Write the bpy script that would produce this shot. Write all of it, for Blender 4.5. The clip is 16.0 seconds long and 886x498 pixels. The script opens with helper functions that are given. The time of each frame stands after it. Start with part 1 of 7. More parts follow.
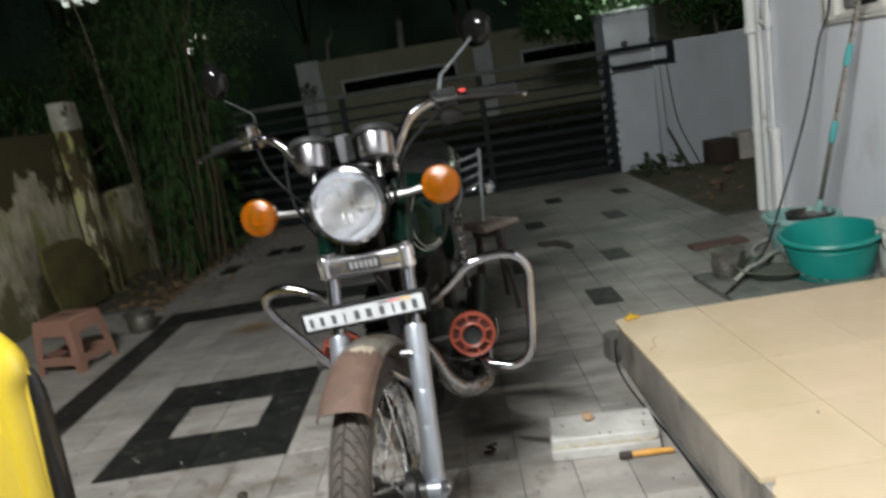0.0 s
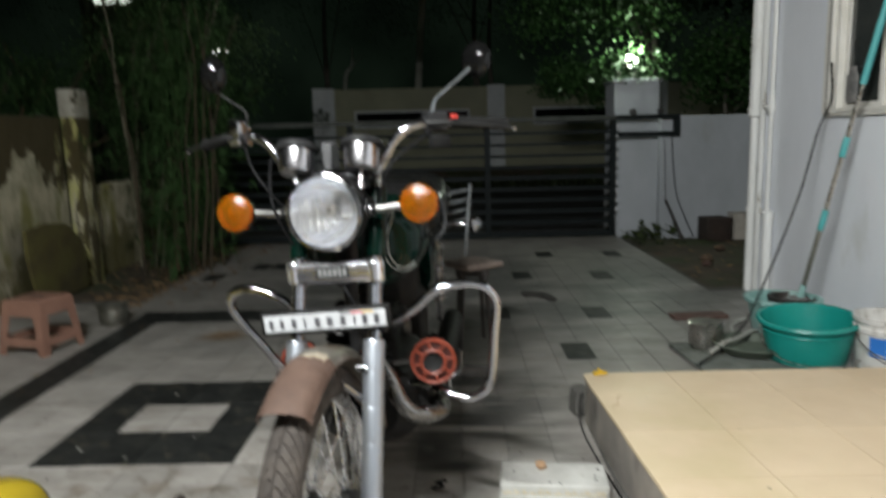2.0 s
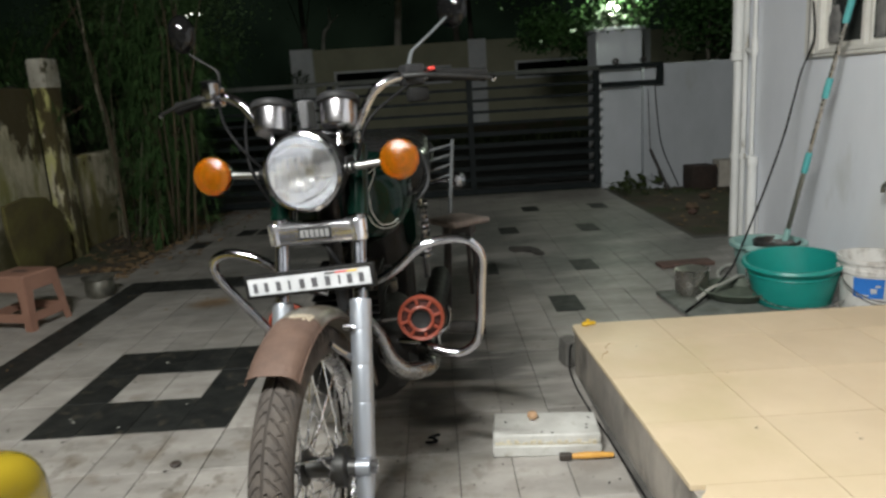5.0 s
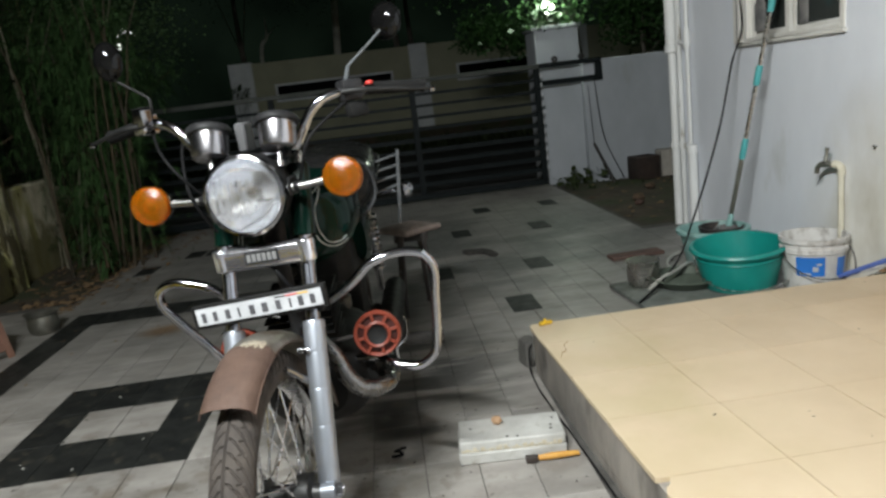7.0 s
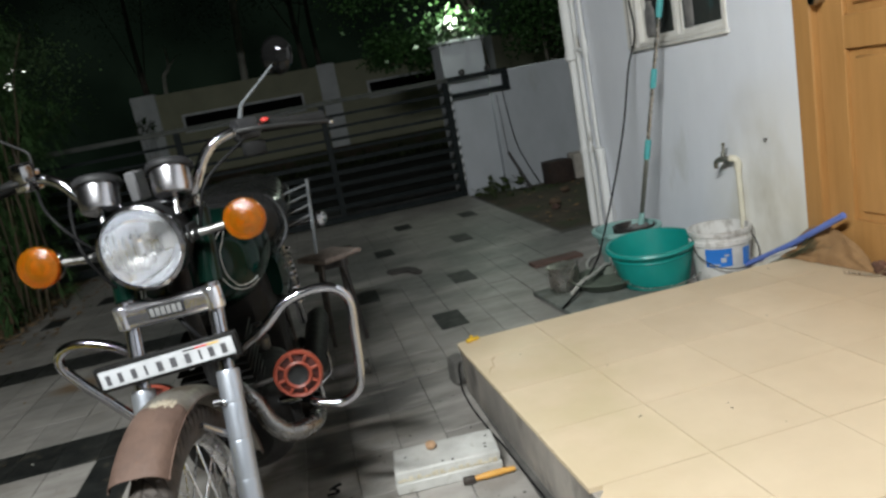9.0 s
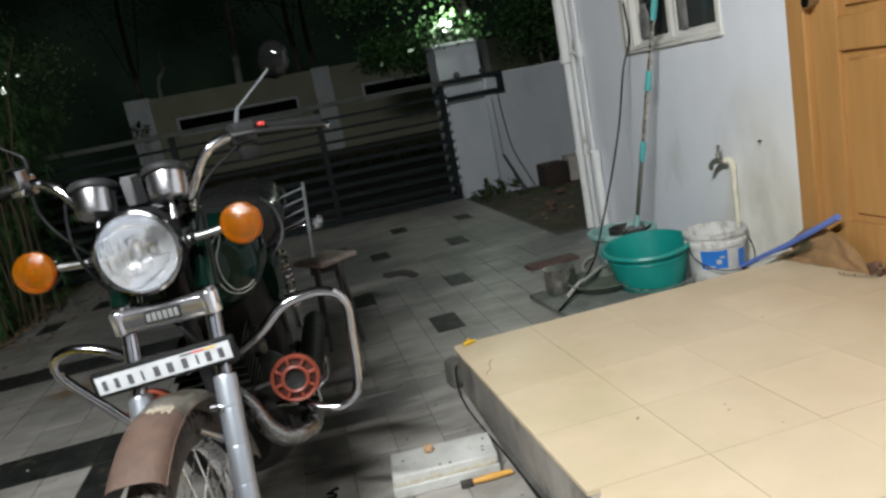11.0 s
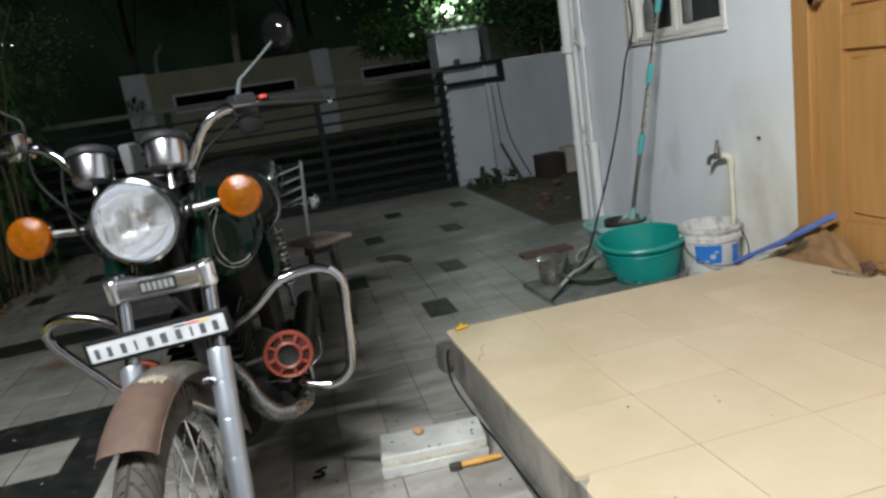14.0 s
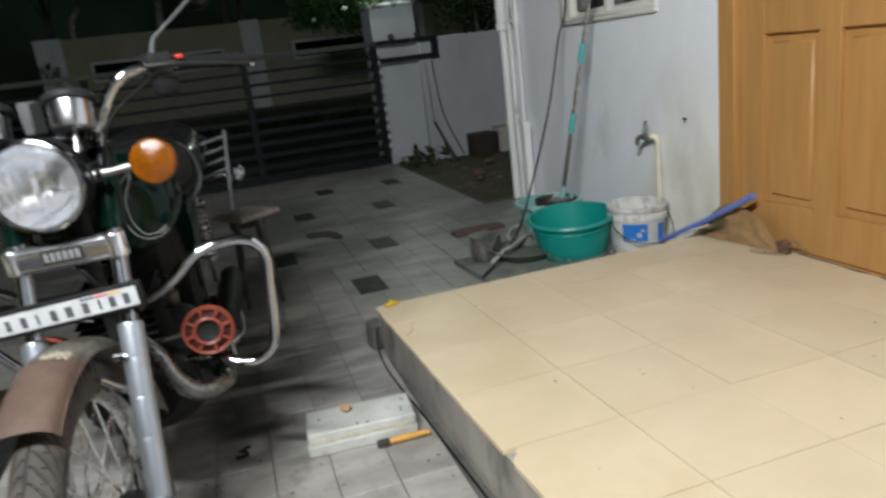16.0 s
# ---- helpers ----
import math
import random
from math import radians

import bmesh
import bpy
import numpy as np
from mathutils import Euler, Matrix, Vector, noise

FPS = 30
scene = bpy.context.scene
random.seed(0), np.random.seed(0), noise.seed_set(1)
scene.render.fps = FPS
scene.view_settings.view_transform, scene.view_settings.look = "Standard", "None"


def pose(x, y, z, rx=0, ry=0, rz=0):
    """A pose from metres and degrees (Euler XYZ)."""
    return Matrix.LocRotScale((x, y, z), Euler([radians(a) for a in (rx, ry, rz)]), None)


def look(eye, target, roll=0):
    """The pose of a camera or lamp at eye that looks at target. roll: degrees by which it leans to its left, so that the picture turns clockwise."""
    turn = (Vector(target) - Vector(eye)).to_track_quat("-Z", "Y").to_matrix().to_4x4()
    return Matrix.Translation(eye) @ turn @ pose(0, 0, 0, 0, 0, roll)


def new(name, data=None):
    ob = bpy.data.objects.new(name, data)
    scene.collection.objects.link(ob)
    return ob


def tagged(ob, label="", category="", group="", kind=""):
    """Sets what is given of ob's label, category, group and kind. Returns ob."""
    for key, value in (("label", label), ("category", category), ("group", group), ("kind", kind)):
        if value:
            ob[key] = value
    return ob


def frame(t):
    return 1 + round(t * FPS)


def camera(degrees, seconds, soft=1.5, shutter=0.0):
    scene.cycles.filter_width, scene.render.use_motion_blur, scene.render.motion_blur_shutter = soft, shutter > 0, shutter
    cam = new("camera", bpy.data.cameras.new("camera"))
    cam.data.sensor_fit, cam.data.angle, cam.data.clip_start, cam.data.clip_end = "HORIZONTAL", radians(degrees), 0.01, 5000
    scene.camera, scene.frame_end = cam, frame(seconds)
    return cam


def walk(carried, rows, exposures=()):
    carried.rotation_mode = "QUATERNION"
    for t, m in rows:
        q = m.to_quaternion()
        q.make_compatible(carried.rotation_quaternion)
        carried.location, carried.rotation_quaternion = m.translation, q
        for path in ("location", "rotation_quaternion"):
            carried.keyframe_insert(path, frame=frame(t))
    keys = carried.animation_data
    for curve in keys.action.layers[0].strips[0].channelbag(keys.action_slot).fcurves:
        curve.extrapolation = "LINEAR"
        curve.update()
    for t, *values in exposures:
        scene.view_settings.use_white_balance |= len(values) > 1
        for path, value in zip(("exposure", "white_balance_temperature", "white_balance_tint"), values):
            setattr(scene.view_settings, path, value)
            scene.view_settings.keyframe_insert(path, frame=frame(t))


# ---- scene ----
cam = camera(65.0, 16.0, soft=2.7, shutter=0.7)
PATH = [
    (0, (0.073, 0.128, 1.127), (0.015, 2.079, 0.69), -9.5),
    (0.5, (0.092, 0.112, 1.128), (-0.056, 2.082, 0.815), -11.3),
    (1, (0.146, 0.103, 1.123), (0.023, 2.084, 0.883), -14.2),
    (1.5, (0.149, 0.096, 1.125), (0.07, 2.085, 0.93), -11.1),
    (2, (0.116, 0.121, 1.074), (0.089, 2.096, 0.759), -1.4),
    (2.5, (0.118, 0.139, 1.054), (0.149, 2.088, 0.608), 0.1),
    (3, (0.111, 0.123, 1.056), (0.024, 2.071, 0.61), -0.3),
    (3.5, (0.111, 0.129, 1.055), (-0.006, 2.077, 0.616), -0.8),
    (4, (0.114, 0.131, 1.055), (0.035, 2.081, 0.617), -1.1),
    (6.5, (0.137, 0.144, 1.077), (0.239, 2.096, 0.654), -6.6),
    (7, (0.138, 0.148, 1.078), (0.269, 2.096, 0.646), -6.9),
    (7.5, (0.154, 0.15, 1.088), (0.323, 2.096, 0.661), -8.2),
    (8, (0.16, 0.154, 1.091), (0.393, 2.099, 0.689), -10.0),
    (8.5, (0.179, 0.166, 1.101), (0.506, 2.093, 0.677), -10.7),
    (11, (0.176, 0.168, 1.105), (0.53, 2.091, 0.684), -11.0),
    (11.5, (0.16, 0.146, 1.107), (0.441, 2.092, 0.737), -10.9),
    (12, (0.145, 0.163, 1.084), (0.409, 2.11, 0.713), -8.8),
    (12.5, (0.143, 0.168, 1.077), (0.442, 2.101, 0.658), -7.2),
    (13, (0.14, 0.168, 1.082), (0.45, 2.092, 0.632), -7.1),
    (13.5, (0.156, 0.172, 1.084), (0.492, 2.09, 0.627), -7.8),
    (14, (0.161, 0.172, 1.09), (0.529, 2.084, 0.634), -8.8),
    (14.5, (0.168, 0.166, 1.099), (0.562, 2.074, 0.649), -9.4),
    (15, (0.173, 0.176, 1.091), (0.596, 2.074, 0.624), -8.9),
    (15.5, (0.172, 0.176, 1.088), (0.612, 2.065, 0.601), -8.6),
    (16, (0.176, 0.199, 1.065), (0.715, 2.048, 0.528), -7.0),
]
walk(cam, [(t, look(eye, target, roll)) for t, eye, target, roll in PATH], [(0, 0.08, 6550, 12), (0.5, 0.14, 6300, 10), (1, 0.13, 6380, 9), (2.5, 0.05, 6650, 11), (3.5, 0.10, 6800, 11), (4.2, 0.10, 6800, 11), (6.5, 0.06, 6500, 10), (12, 0.04, 6400, 11), (15, -0.02, 6350, 10), (16, -0.06, 6350, 10)])

# ---- world and lamps ----
world = bpy.data.worlds.new("night")
scene.world = world
world.use_nodes = True
WN, WL_ = world.node_tree.nodes, world.node_tree.links
cloud = WN.new("ShaderNodeTexNoise")
cloud.inputs["Scale"].default_value, cloud.inputs["Detail"].default_value = 7.0, 7
tint = WN.new("ShaderNodeMix")
tint.data_type = "RGBA"
tint.inputs[6].default_value, tint.inputs[7].default_value = (0.10, 0.20, 0.13, 1), (0.50, 0.88, 0.56, 1)
even = WN.new("ShaderNodeMapRange")
even.inputs["From Min"].default_value, even.inputs["From Max"].default_value = 0.33, 0.68
WL_.new(cloud.outputs["Fac"], even.inputs["Value"])
WL_.new(even.outputs[0], tint.inputs[0])
WL_.new(tint.outputs[2], WN["Background"].inputs[0])
world.node_tree.nodes["Background"].inputs[1].default_value = 0.0080


def area_lamp(name, m, sx, sy, watts, colour):
    d = bpy.data.lights.new(name, "AREA")
    d.shape, d.size, d.size_y, d.energy, d.color = "RECTANGLE", sx, sy, watts, colour
    ob = new(name, d)
    ob.matrix_world = m
    return ob


def point_lamp(name, at, watts, colour, r=0.05):
    d = bpy.data.lights.new(name, "POINT")
    d.energy, d.color, d.shadow_soft_size = watts, colour, r
    ob = new(name, d)
    ob.location = at
    return ob


area_lamp("porch_tube_light", look((-0.60, -0.15, 2.82), (0.65, 1.8, 0.2)), 1.15, 0.10, 200, (0.945, 0.985, 0.968))
point_lamp("gate_lamp_light", (2.05, 7.46, 1.98), 35, (0.85, 1.0, 0.82), 0.05)


# ---- mesh helpers ----
def crisp(bm, deg=38):
    lim = radians(deg)
    bm.normal_update()
    for f in bm.faces:
        f.smooth = True
    for e in bm.edges:
        if len(e.link_faces) == 2 and e.calc_face_angle(0) > lim:
            e.smooth = False


def part(name, bm, material, parent=None, label="", deg=38):
    crisp(bm, deg)
    me = bpy.data.meshes.new(name)
    bm.to_mesh(me)
    bm.free()
    me.materials.append(material)
    ob = new(name, me)
    if parent is not None:
        ob.parent = parent
    if label:
        tagged(ob, label)
    return ob


def thing(name, label, category, m=None, group="", kind=""):
    ob = new(name)
    ob.empty_display_size = 0.1
    if m is not None:
        ob.matrix_world = m
    return tagged(ob, label, category, group, kind)


def slab(bm, x0, x1, y0, y1, z0, z1, bev=0.0, seg=1, m=None):
    vs = [bm.verts.new((x, y, z)) for x in (x0, x1) for y in (y0, y1) for z in (z0, z1)]
    fs = [(0, 1, 3, 2), (4, 6, 7, 5), (0, 4, 5, 1), (2, 3, 7, 6), (0, 2, 6, 4), (1, 5, 7, 3)]
    faces = [bm.faces.new([vs[i] for i in f]) for f in fs]
    out = vs
    if bev > 0:
        edges = list({e for f in faces for e in f.edges})
        got = bmesh.ops.bevel(bm, geom=edges, offset=bev, segments=seg, affect="EDGES", profile=0.5)
        out = list({v for f in got["faces"] for v in f.verts} | {v for v in vs if v.is_valid})
    if m is not None:
        bmesh.ops.transform(bm, matrix=m, verts=out)
    return bm


def box(x0, x1, y0, y1, z0, z1, bev=0.0, seg=1, m=None):
    return slab(bmesh.new(), x0, x1, y0, y1, z0, z1, bev, seg, m)


def smooth_line(pts, n=6):
    """A Catmull-Rom curve through the points."""
    p = [Vector(q) for q in pts]
    p = [2 * p[0] - p[1]] + p + [2 * p[-1] - p[-2]]
    out = []
    for i in range(1, len(p) - 2):
        a, b, c, d = p[i - 1], p[i], p[i + 1], p[i + 2]
        for k in range(n):
            t = k / n
            out.append(0.5 * (2 * b + (c - a) * t + (2 * a - 5 * b + 4 * c - d) * t * t + (3 * b - a - 3 * c + d) * t ** 3))
    out.append(p[-2])
    return out


def sweep(bm, pts, r, n=10, cap=True):
    """A tube along points; r is one radius or one for each point."""
    pts = [Vector(p) for p in pts]
    rs = r if isinstance(r, (list, tuple)) else [r] * len(pts)
    side, rings = None, []
    for i, p in enumerate(pts):
        t = (pts[min(i + 1, len(pts) - 1)] - pts[max(i - 1, 0)]).normalized()
        if side is None:
            side = t.orthogonal().normalized()
        side = (side - t * side.dot(t)).normalized()
        up = t.cross(side)
        rings.append([bm.verts.new(p + (side * math.cos(a) + up * math.sin(a)) * rs[i]) for a in [2 * math.pi * k / n for k in range(n)]])
    for a, b in zip(rings, rings[1:]):
        for k in range(n):
            bm.faces.new((a[k], a[(k + 1) % n], b[(k + 1) % n], b[k]))
    if cap:
        bm.faces.new(rings[0][::-1])
        bm.faces.new(rings[-1])
    return bm


def tube(pts, r, n=10, smooth=0):
    if smooth and isinstance(r, (list, tuple)):
        r = [float(v) for v in np.interp(np.linspace(0, len(r) - 1, (len(pts) - 1) * smooth + 1), range(len(r)), r)]
    return sweep(bmesh.new(), smooth_line(pts, smooth) if smooth else pts, r, n)


def lathe(bm, prof, n=32, m=Matrix(), close=False):
    """Revolves (radius, height) points about the local z axis."""
    rings = []
    for r, z in prof:
        if r < 1e-6:
            rings.append([bm.verts.new(m @ Vector((0, 0, z)))])
        else:
            rings.append([bm.verts.new(m @ Vector((r * math.cos(2 * math.pi * k / n), r * math.sin(2 * math.pi * k / n), z))) for k in range(n)])
    pairs = list(zip(rings, rings[1:])) + ([(rings[-1], rings[0])] if close else [])
    for a, b in pairs:
        if len(a) == 1 and len(b) == 1:
            continue
        for k in range(n):
            q = (k + 1) % n
            if len(a) == 1:
                bm.faces.new((a[0], b[q], b[k]))
            elif len(b) == 1:
                bm.faces.new((a[k], a[q], b[0]))
            else:
                bm.faces.new((a[k], a[q], b[q], b[k]))
    return bm


def turned(prof, n=32, m=Matrix(), close=False):
    return lathe(bmesh.new(), prof, n, m, close)


def facing(at, axis=(0, -1, 0), up=(0, 0, 1)):
    """The pose whose z axis points along axis."""
    z = Vector(axis).normalized()
    x = Vector(up).cross(z)
    x = x.normalized() if x.length > 1e-4 else Vector((1, 0, 0))
    y = z.cross(x)
    m = Matrix((x, y, z)).transposed().to_4x4()
    m.translation = Vector(at)
    return m


def ring(R, r, n=48, k=10, m=Matrix()):
    return turned([(R + r * math.cos(2 * math.pi * i / k), r * math.sin(2 * math.pi * i / k)) for i in range(k)], n, m, True)


# ---- materials ----
def surf(name, c1, c2=None, rough=0.6, metal=0.0, scale=6.0, bump=0.0, bscale=60.0, stretch=(1, 1, 1), c3=None, scale3=2.0, cut=(0.45, 0.6),
         rand=0.0, spec=0.5, coat=0.0, rvar=0.1, local=False, soft=(0.35, 0.65)):
    mt = bpy.data.materials.new(name)
    mt.use_nodes = True
    nt = mt.node_tree
    N, L = nt.nodes, nt.links
    b = N["Principled BSDF"]
    b.inputs["Metallic"].default_value = metal
    b.inputs["Specular IOR Level"].default_value = spec
    b.inputs["Coat Weight"].default_value = coat
    b.inputs["Coat Roughness"].default_value = 0.08
    c2 = c2 or tuple(v * 0.8 for v in c1)
    if local:
        where = N.new("ShaderNodeTexCoord").outputs["Object"]
    else:
        where = N.new("ShaderNodeNewGeometry").outputs["Position"]
    mp = N.new("ShaderNodeMapping")
    mp.inputs["Scale"].default_value = stretch
    L.new(where, mp.inputs["Vector"])

    def noise_at(s, detail=6):
        t = N.new("ShaderNodeTexNoise")
        t.inputs["Scale"].default_value, t.inputs["Detail"].default_value, t.inputs["Roughness"].default_value = s, detail, 0.6
        L.new(mp.outputs[0], t.inputs["Vector"])
        return t.outputs["Fac"]

    def span(src, lo, hi, a=0.0, z=1.0):
        r = N.new("ShaderNodeMapRange")
        r.inputs["From Min"].default_value, r.inputs["From Max"].default_value = lo, hi
        r.inputs["To Min"].default_value, r.inputs["To Max"].default_value = a, z
        L.new(src, r.inputs["Value"])
        return r.outputs[0]

    def mix(f, a, c):
        x = N.new("ShaderNodeMix")
        x.data_type = "RGBA"
        L.new(f, x.inputs[0])
        for src, slot in ((a, 6), (c, 7)):
            if isinstance(src, tuple):
                x.inputs[slot].default_value = (*src, 1)
            else:
                L.new(src, x.inputs[slot])
        return x.outputs[2]

    n1 = noise_at(scale)
    col = mix(span(n1, *soft), c1, c2)
    if c3:
        col = mix(span(noise_at(scale3), *cut), col, c3)
    if rand:
        oi = N.new("ShaderNodeObjectInfo")
        hsv = N.new("ShaderNodeHueSaturation")
        L.new(col, hsv.inputs["Color"])
        L.new(span(oi.outputs["Random"], 0, 1, 1 - rand, 1 + rand), hsv.inputs["Value"])
        col = hsv.outputs[0]
    L.new(col, b.inputs["Base Color"])
    L.new(span(noise_at(scale * 2.3), 0.3, 0.7, max(rough - rvar, 0.02), min(rough + rvar, 1)), b.inputs["Roughness"])
    if bump:
        bp = N.new("ShaderNodeBump")
        bp.inputs["Strength"].default_value, bp.inputs["Distance"].default_value = bump, 0.01
        L.new(noise_at(bscale, 4), bp.inputs["Height"])
        L.new(bp.outputs[0], b.inputs["Normal"])
    return mt


def glow(name, colour, power):
    mt = bpy.data.materials.new(name)
    mt.use_nodes = True
    b = mt.node_tree.nodes["Principled BSDF"]
    b.inputs["Base Color"].default_value = (*colour, 1)
    b.inputs["Emission Color"].default_value = (*colour, 1)
    b.inputs["Emission Strength"].default_value = power
    return mt


def glass(name, colour, rough=0.05, trans=1.0, ior=1.45):
    mt = bpy.data.materials.new(name)
    mt.use_nodes = True
    b = mt.node_tree.nodes["Principled BSDF"]
    b.inputs["Base Color"].default_value = (*colour, 1)
    b.inputs["Roughness"].default_value, b.inputs["IOR"].default_value = rough, ior
    b.inputs["Transmission Weight"].default_value = trans
    return mt


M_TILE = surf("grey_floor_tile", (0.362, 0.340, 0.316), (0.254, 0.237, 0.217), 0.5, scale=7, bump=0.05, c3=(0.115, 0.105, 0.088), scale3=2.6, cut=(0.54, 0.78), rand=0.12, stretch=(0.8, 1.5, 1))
M_BLACK = surf("black_floor_tile", (0.011, 0.012, 0.012), (0.024, 0.025, 0.023), 0.55, scale=9, c3=(0.07, 0.062, 0.045), scale3=8, cut=(0.64, 0.77), rand=0.15, spec=0.25)
M_GROUT = surf("dark_grout", (0.10, 0.095, 0.088), (0.055, 0.052, 0.048), 0.9, scale=10, bump=0.2)
M_DIRT = surf("bare_earth", (0.085, 0.062, 0.042), (0.045, 0.034, 0.024), 0.95, scale=5, bump=0.8, bscale=30, c3=(0.04, 0.05, 0.02), scale3=1.5)
M_ROAD = surf("asphalt", (0.05, 0.05, 0.05), (0.035, 0.035, 0.035), 0.9, scale=4, bump=0.5, bscale=90)
M_CREAM = surf("cream_floor_tile", (0.635, 0.515, 0.362), (0.575, 0.46, 0.315), 0.5, scale=3, c3=(0.53, 0.40, 0.25), scale3=2.3, cut=(0.58, 0.85), rand=0.04, spec=0.35)
M_CONC = surf("rough_concrete", (0.52, 0.475, 0.42), (0.35, 0.32, 0.285), 0.9, scale=7, bump=0.5, bscale=40, c3=(0.16, 0.145, 0.13), scale3=5, cut=(0.54, 0.70), stretch=(1, 1, 0.5))
M_SLAB = surf("stained_slab", (0.17, 0.185, 0.165), (0.10, 0.112, 0.10), 0.9, scale=8, bump=0.4, bscale=40, c3=(0.06, 0.065, 0.05), scale3=6, cut=(0.5, 0.7))
M_DCONC = surf("dark_damp_concrete", (0.12, 0.115, 0.105), (0.07, 0.066, 0.06), 0.9, scale=9, bump=0.6, bscale=35)
M_MARBLE = surf("worn_white_marble", (0.54, 0.535, 0.51), (0.39, 0.385, 0.36), 0.6, scale=9, bump=0.15, c3=(0.27, 0.25, 0.20), scale3=12, cut=(0.56, 0.70))
M_ROUGHEDGE = surf("broken_marble_edge", (0.60, 0.55, 0.43), (0.42, 0.37, 0.27), 0.9, scale=30, bump=0.6, bscale=90)
M_WALL = surf("white_wall_paint", (0.80, 0.82, 0.87), (0.74, 0.76, 0.81), 0.75, scale=3, bump=0.12, bscale=50, c3=(0.5, 0.5, 0.46), scale3=2.2, cut=(0.62, 0.85), stretch=(1, 1, 0.5))
M_COMP = surf("compound_wall_paint", (0.47, 0.49, 0.53), (0.38, 0.40, 0.43), 0.85, scale=2, bump=0.15, c3=(0.28, 0.27, 0.23), scale3=1.6, cut=(0.55, 0.75), stretch=(1, 1, 0.5))
M_MOSS = surf("mossy_old_plaster", (0.56, 0.52, 0.385), (0.36, 0.33, 0.225), 0.95, scale=9, bump=0.7, bscale=25, stretch=(1, 1.2, 0.7), soft=(0.4, 0.62))
M_PALEPLASTER = surf("pale_old_plaster", (0.40, 0.385, 0.33), (0.27, 0.255, 0.20), 0.95, scale=9, bump=0.5, bscale=30, c3=(0.06, 0.055, 0.03), scale3=7, cut=(0.58, 0.66))
M_SLABMOSS = surf("mossy_stone", (0.120, 0.110, 0.030), (0.072, 0.058, 0.020), 0.9, scale=4, bump=0.4, bscale=40, c3=(0.05, 0.036, 0.022), scale3=2.4, cut=(0.5, 0.7))
M_BEIGE = surf("beige_wall_paint", (0.42, 0.415, 0.295), (0.35, 0.345, 0.245), 0.85, scale=2)
M_WHITE = surf("white_masonry_paint", (0.82, 0.84, 0.86), (0.68, 0.70, 0.72), 0.8, scale=3)
# Paler gate colour paints in the light caught by the top rail.
M_GRAIL = surf("lit_gate_paint", (0.085, 0.09, 0.082), (0.055, 0.06, 0.055), 0.7, scale=5, spec=0.15)
M_SLOT = surf("slot_shade", (0.006, 0.006, 0.006), (0.004, 0.004, 0.004), 0.9, scale=4, spec=0.1)
M_GATE = surf("dark_grey_gate_paint", (0.011, 0.015, 0.016), (0.007, 0.010, 0.011), 0.6, scale=8, spec=0.15)
M_PVC = surf("white_pvc", (0.80, 0.80, 0.79), (0.66, 0.66, 0.64), 0.55, scale=7, c3=(0.24, 0.20, 0.15), scale3=14, cut=(0.60, 0.70), stretch=(1, 1, 0.25))
M_FRAME = surf("white_window_frame", (0.74, 0.72, 0.68), (0.64, 0.62, 0.57), 0.5, scale=8)
M_PANE = surf("dark_window_glass", (0.03, 0.035, 0.035), (0.05, 0.055, 0.05), 0.12, scale=3, spec=0.6)
M_CURTAIN = surf("grey_things_inside", (0.22, 0.21, 0.2), (0.1, 0.1, 0.1), 0.9, scale=12)
M_DOOR = surf("varnished_door_wood", (0.455, 0.238, 0.082), (0.39, 0.198, 0.064), 0.42, scale=4, bump=0.05, bscale=40, stretch=(6, 6, 0.6), spec=0.4)
M_CHROME = surf("chrome", (0.50, 0.505, 0.54), (0.40, 0.40, 0.43), 0.09, 1.0, scale=20, rvar=0.05)
M_EXHAUST = surf("grey_exhaust_chrome", (0.27, 0.265, 0.26), (0.15, 0.145, 0.14), 0.28, 1.0, scale=11, c3=(0.14, 0.12, 0.10), scale3=14, cut=(0.58, 0.8))
M_OLDCHROME = surf("dull_chrome", (0.47, 0.47, 0.49), (0.34, 0.335, 0.34), 0.20, 1.0, scale=14, c3=(0.2, 0.16, 0.12), scale3=16, cut=(0.66, 0.8))
M_ALU = surf("silver_fork_paint", (0.415, 0.44, 0.49), (0.35, 0.375, 0.42), 0.38, 0.78, scale=5, rvar=0.03)
M_DARKM = surf("dark_engine_metal", (0.022, 0.022, 0.022), (0.012, 0.012, 0.012), 0.5, 0.3, scale=12, spec=0.25)
M_BLACKP = surf("black_plastic", (0.014, 0.014, 0.015), (0.022, 0.022, 0.023), 0.5, scale=12, spec=0.2)
M_RUBBER = surf("tyre_rubber", (0.042, 0.035, 0.031), (0.072, 0.060, 0.051), 0.85, scale=14, c3=(0.12, 0.095, 0.077), scale3=9, cut=(0.55, 0.8))
M_PEG = surf("worn_peg_rubber", (0.045, 0.041, 0.038), (0.028, 0.026, 0.024), 0.8, scale=30, bump=0.3, bscale=200)
M_GLOSSB = surf("glossy_black_trim", (0.008, 0.008, 0.008), None, 0.15, scale=9, spec=0.5, rvar=0.04)
M_GREEN = surf("dark_green_paint", (0.0016, 0.0115, 0.0080), (0.0020, 0.014, 0.010), 0.10, scale=6, rvar=0.03, spec=0.14)
M_EAR = surf("dark_green_shroud", (0.0011, 0.0072, 0.0048), (0.0014, 0.009, 0.006), 0.14, scale=6, rvar=0.03, spec=0.25)
M_COVER = surf("silver_cover", (0.80, 0.79, 0.84), (0.66, 0.655, 0.69), 0.15, 0.94, scale=8, rvar=0.05)
M_BADGE = surf("dull_silver_badge", (0.22, 0.22, 0.22), None, 0.5, scale=9)
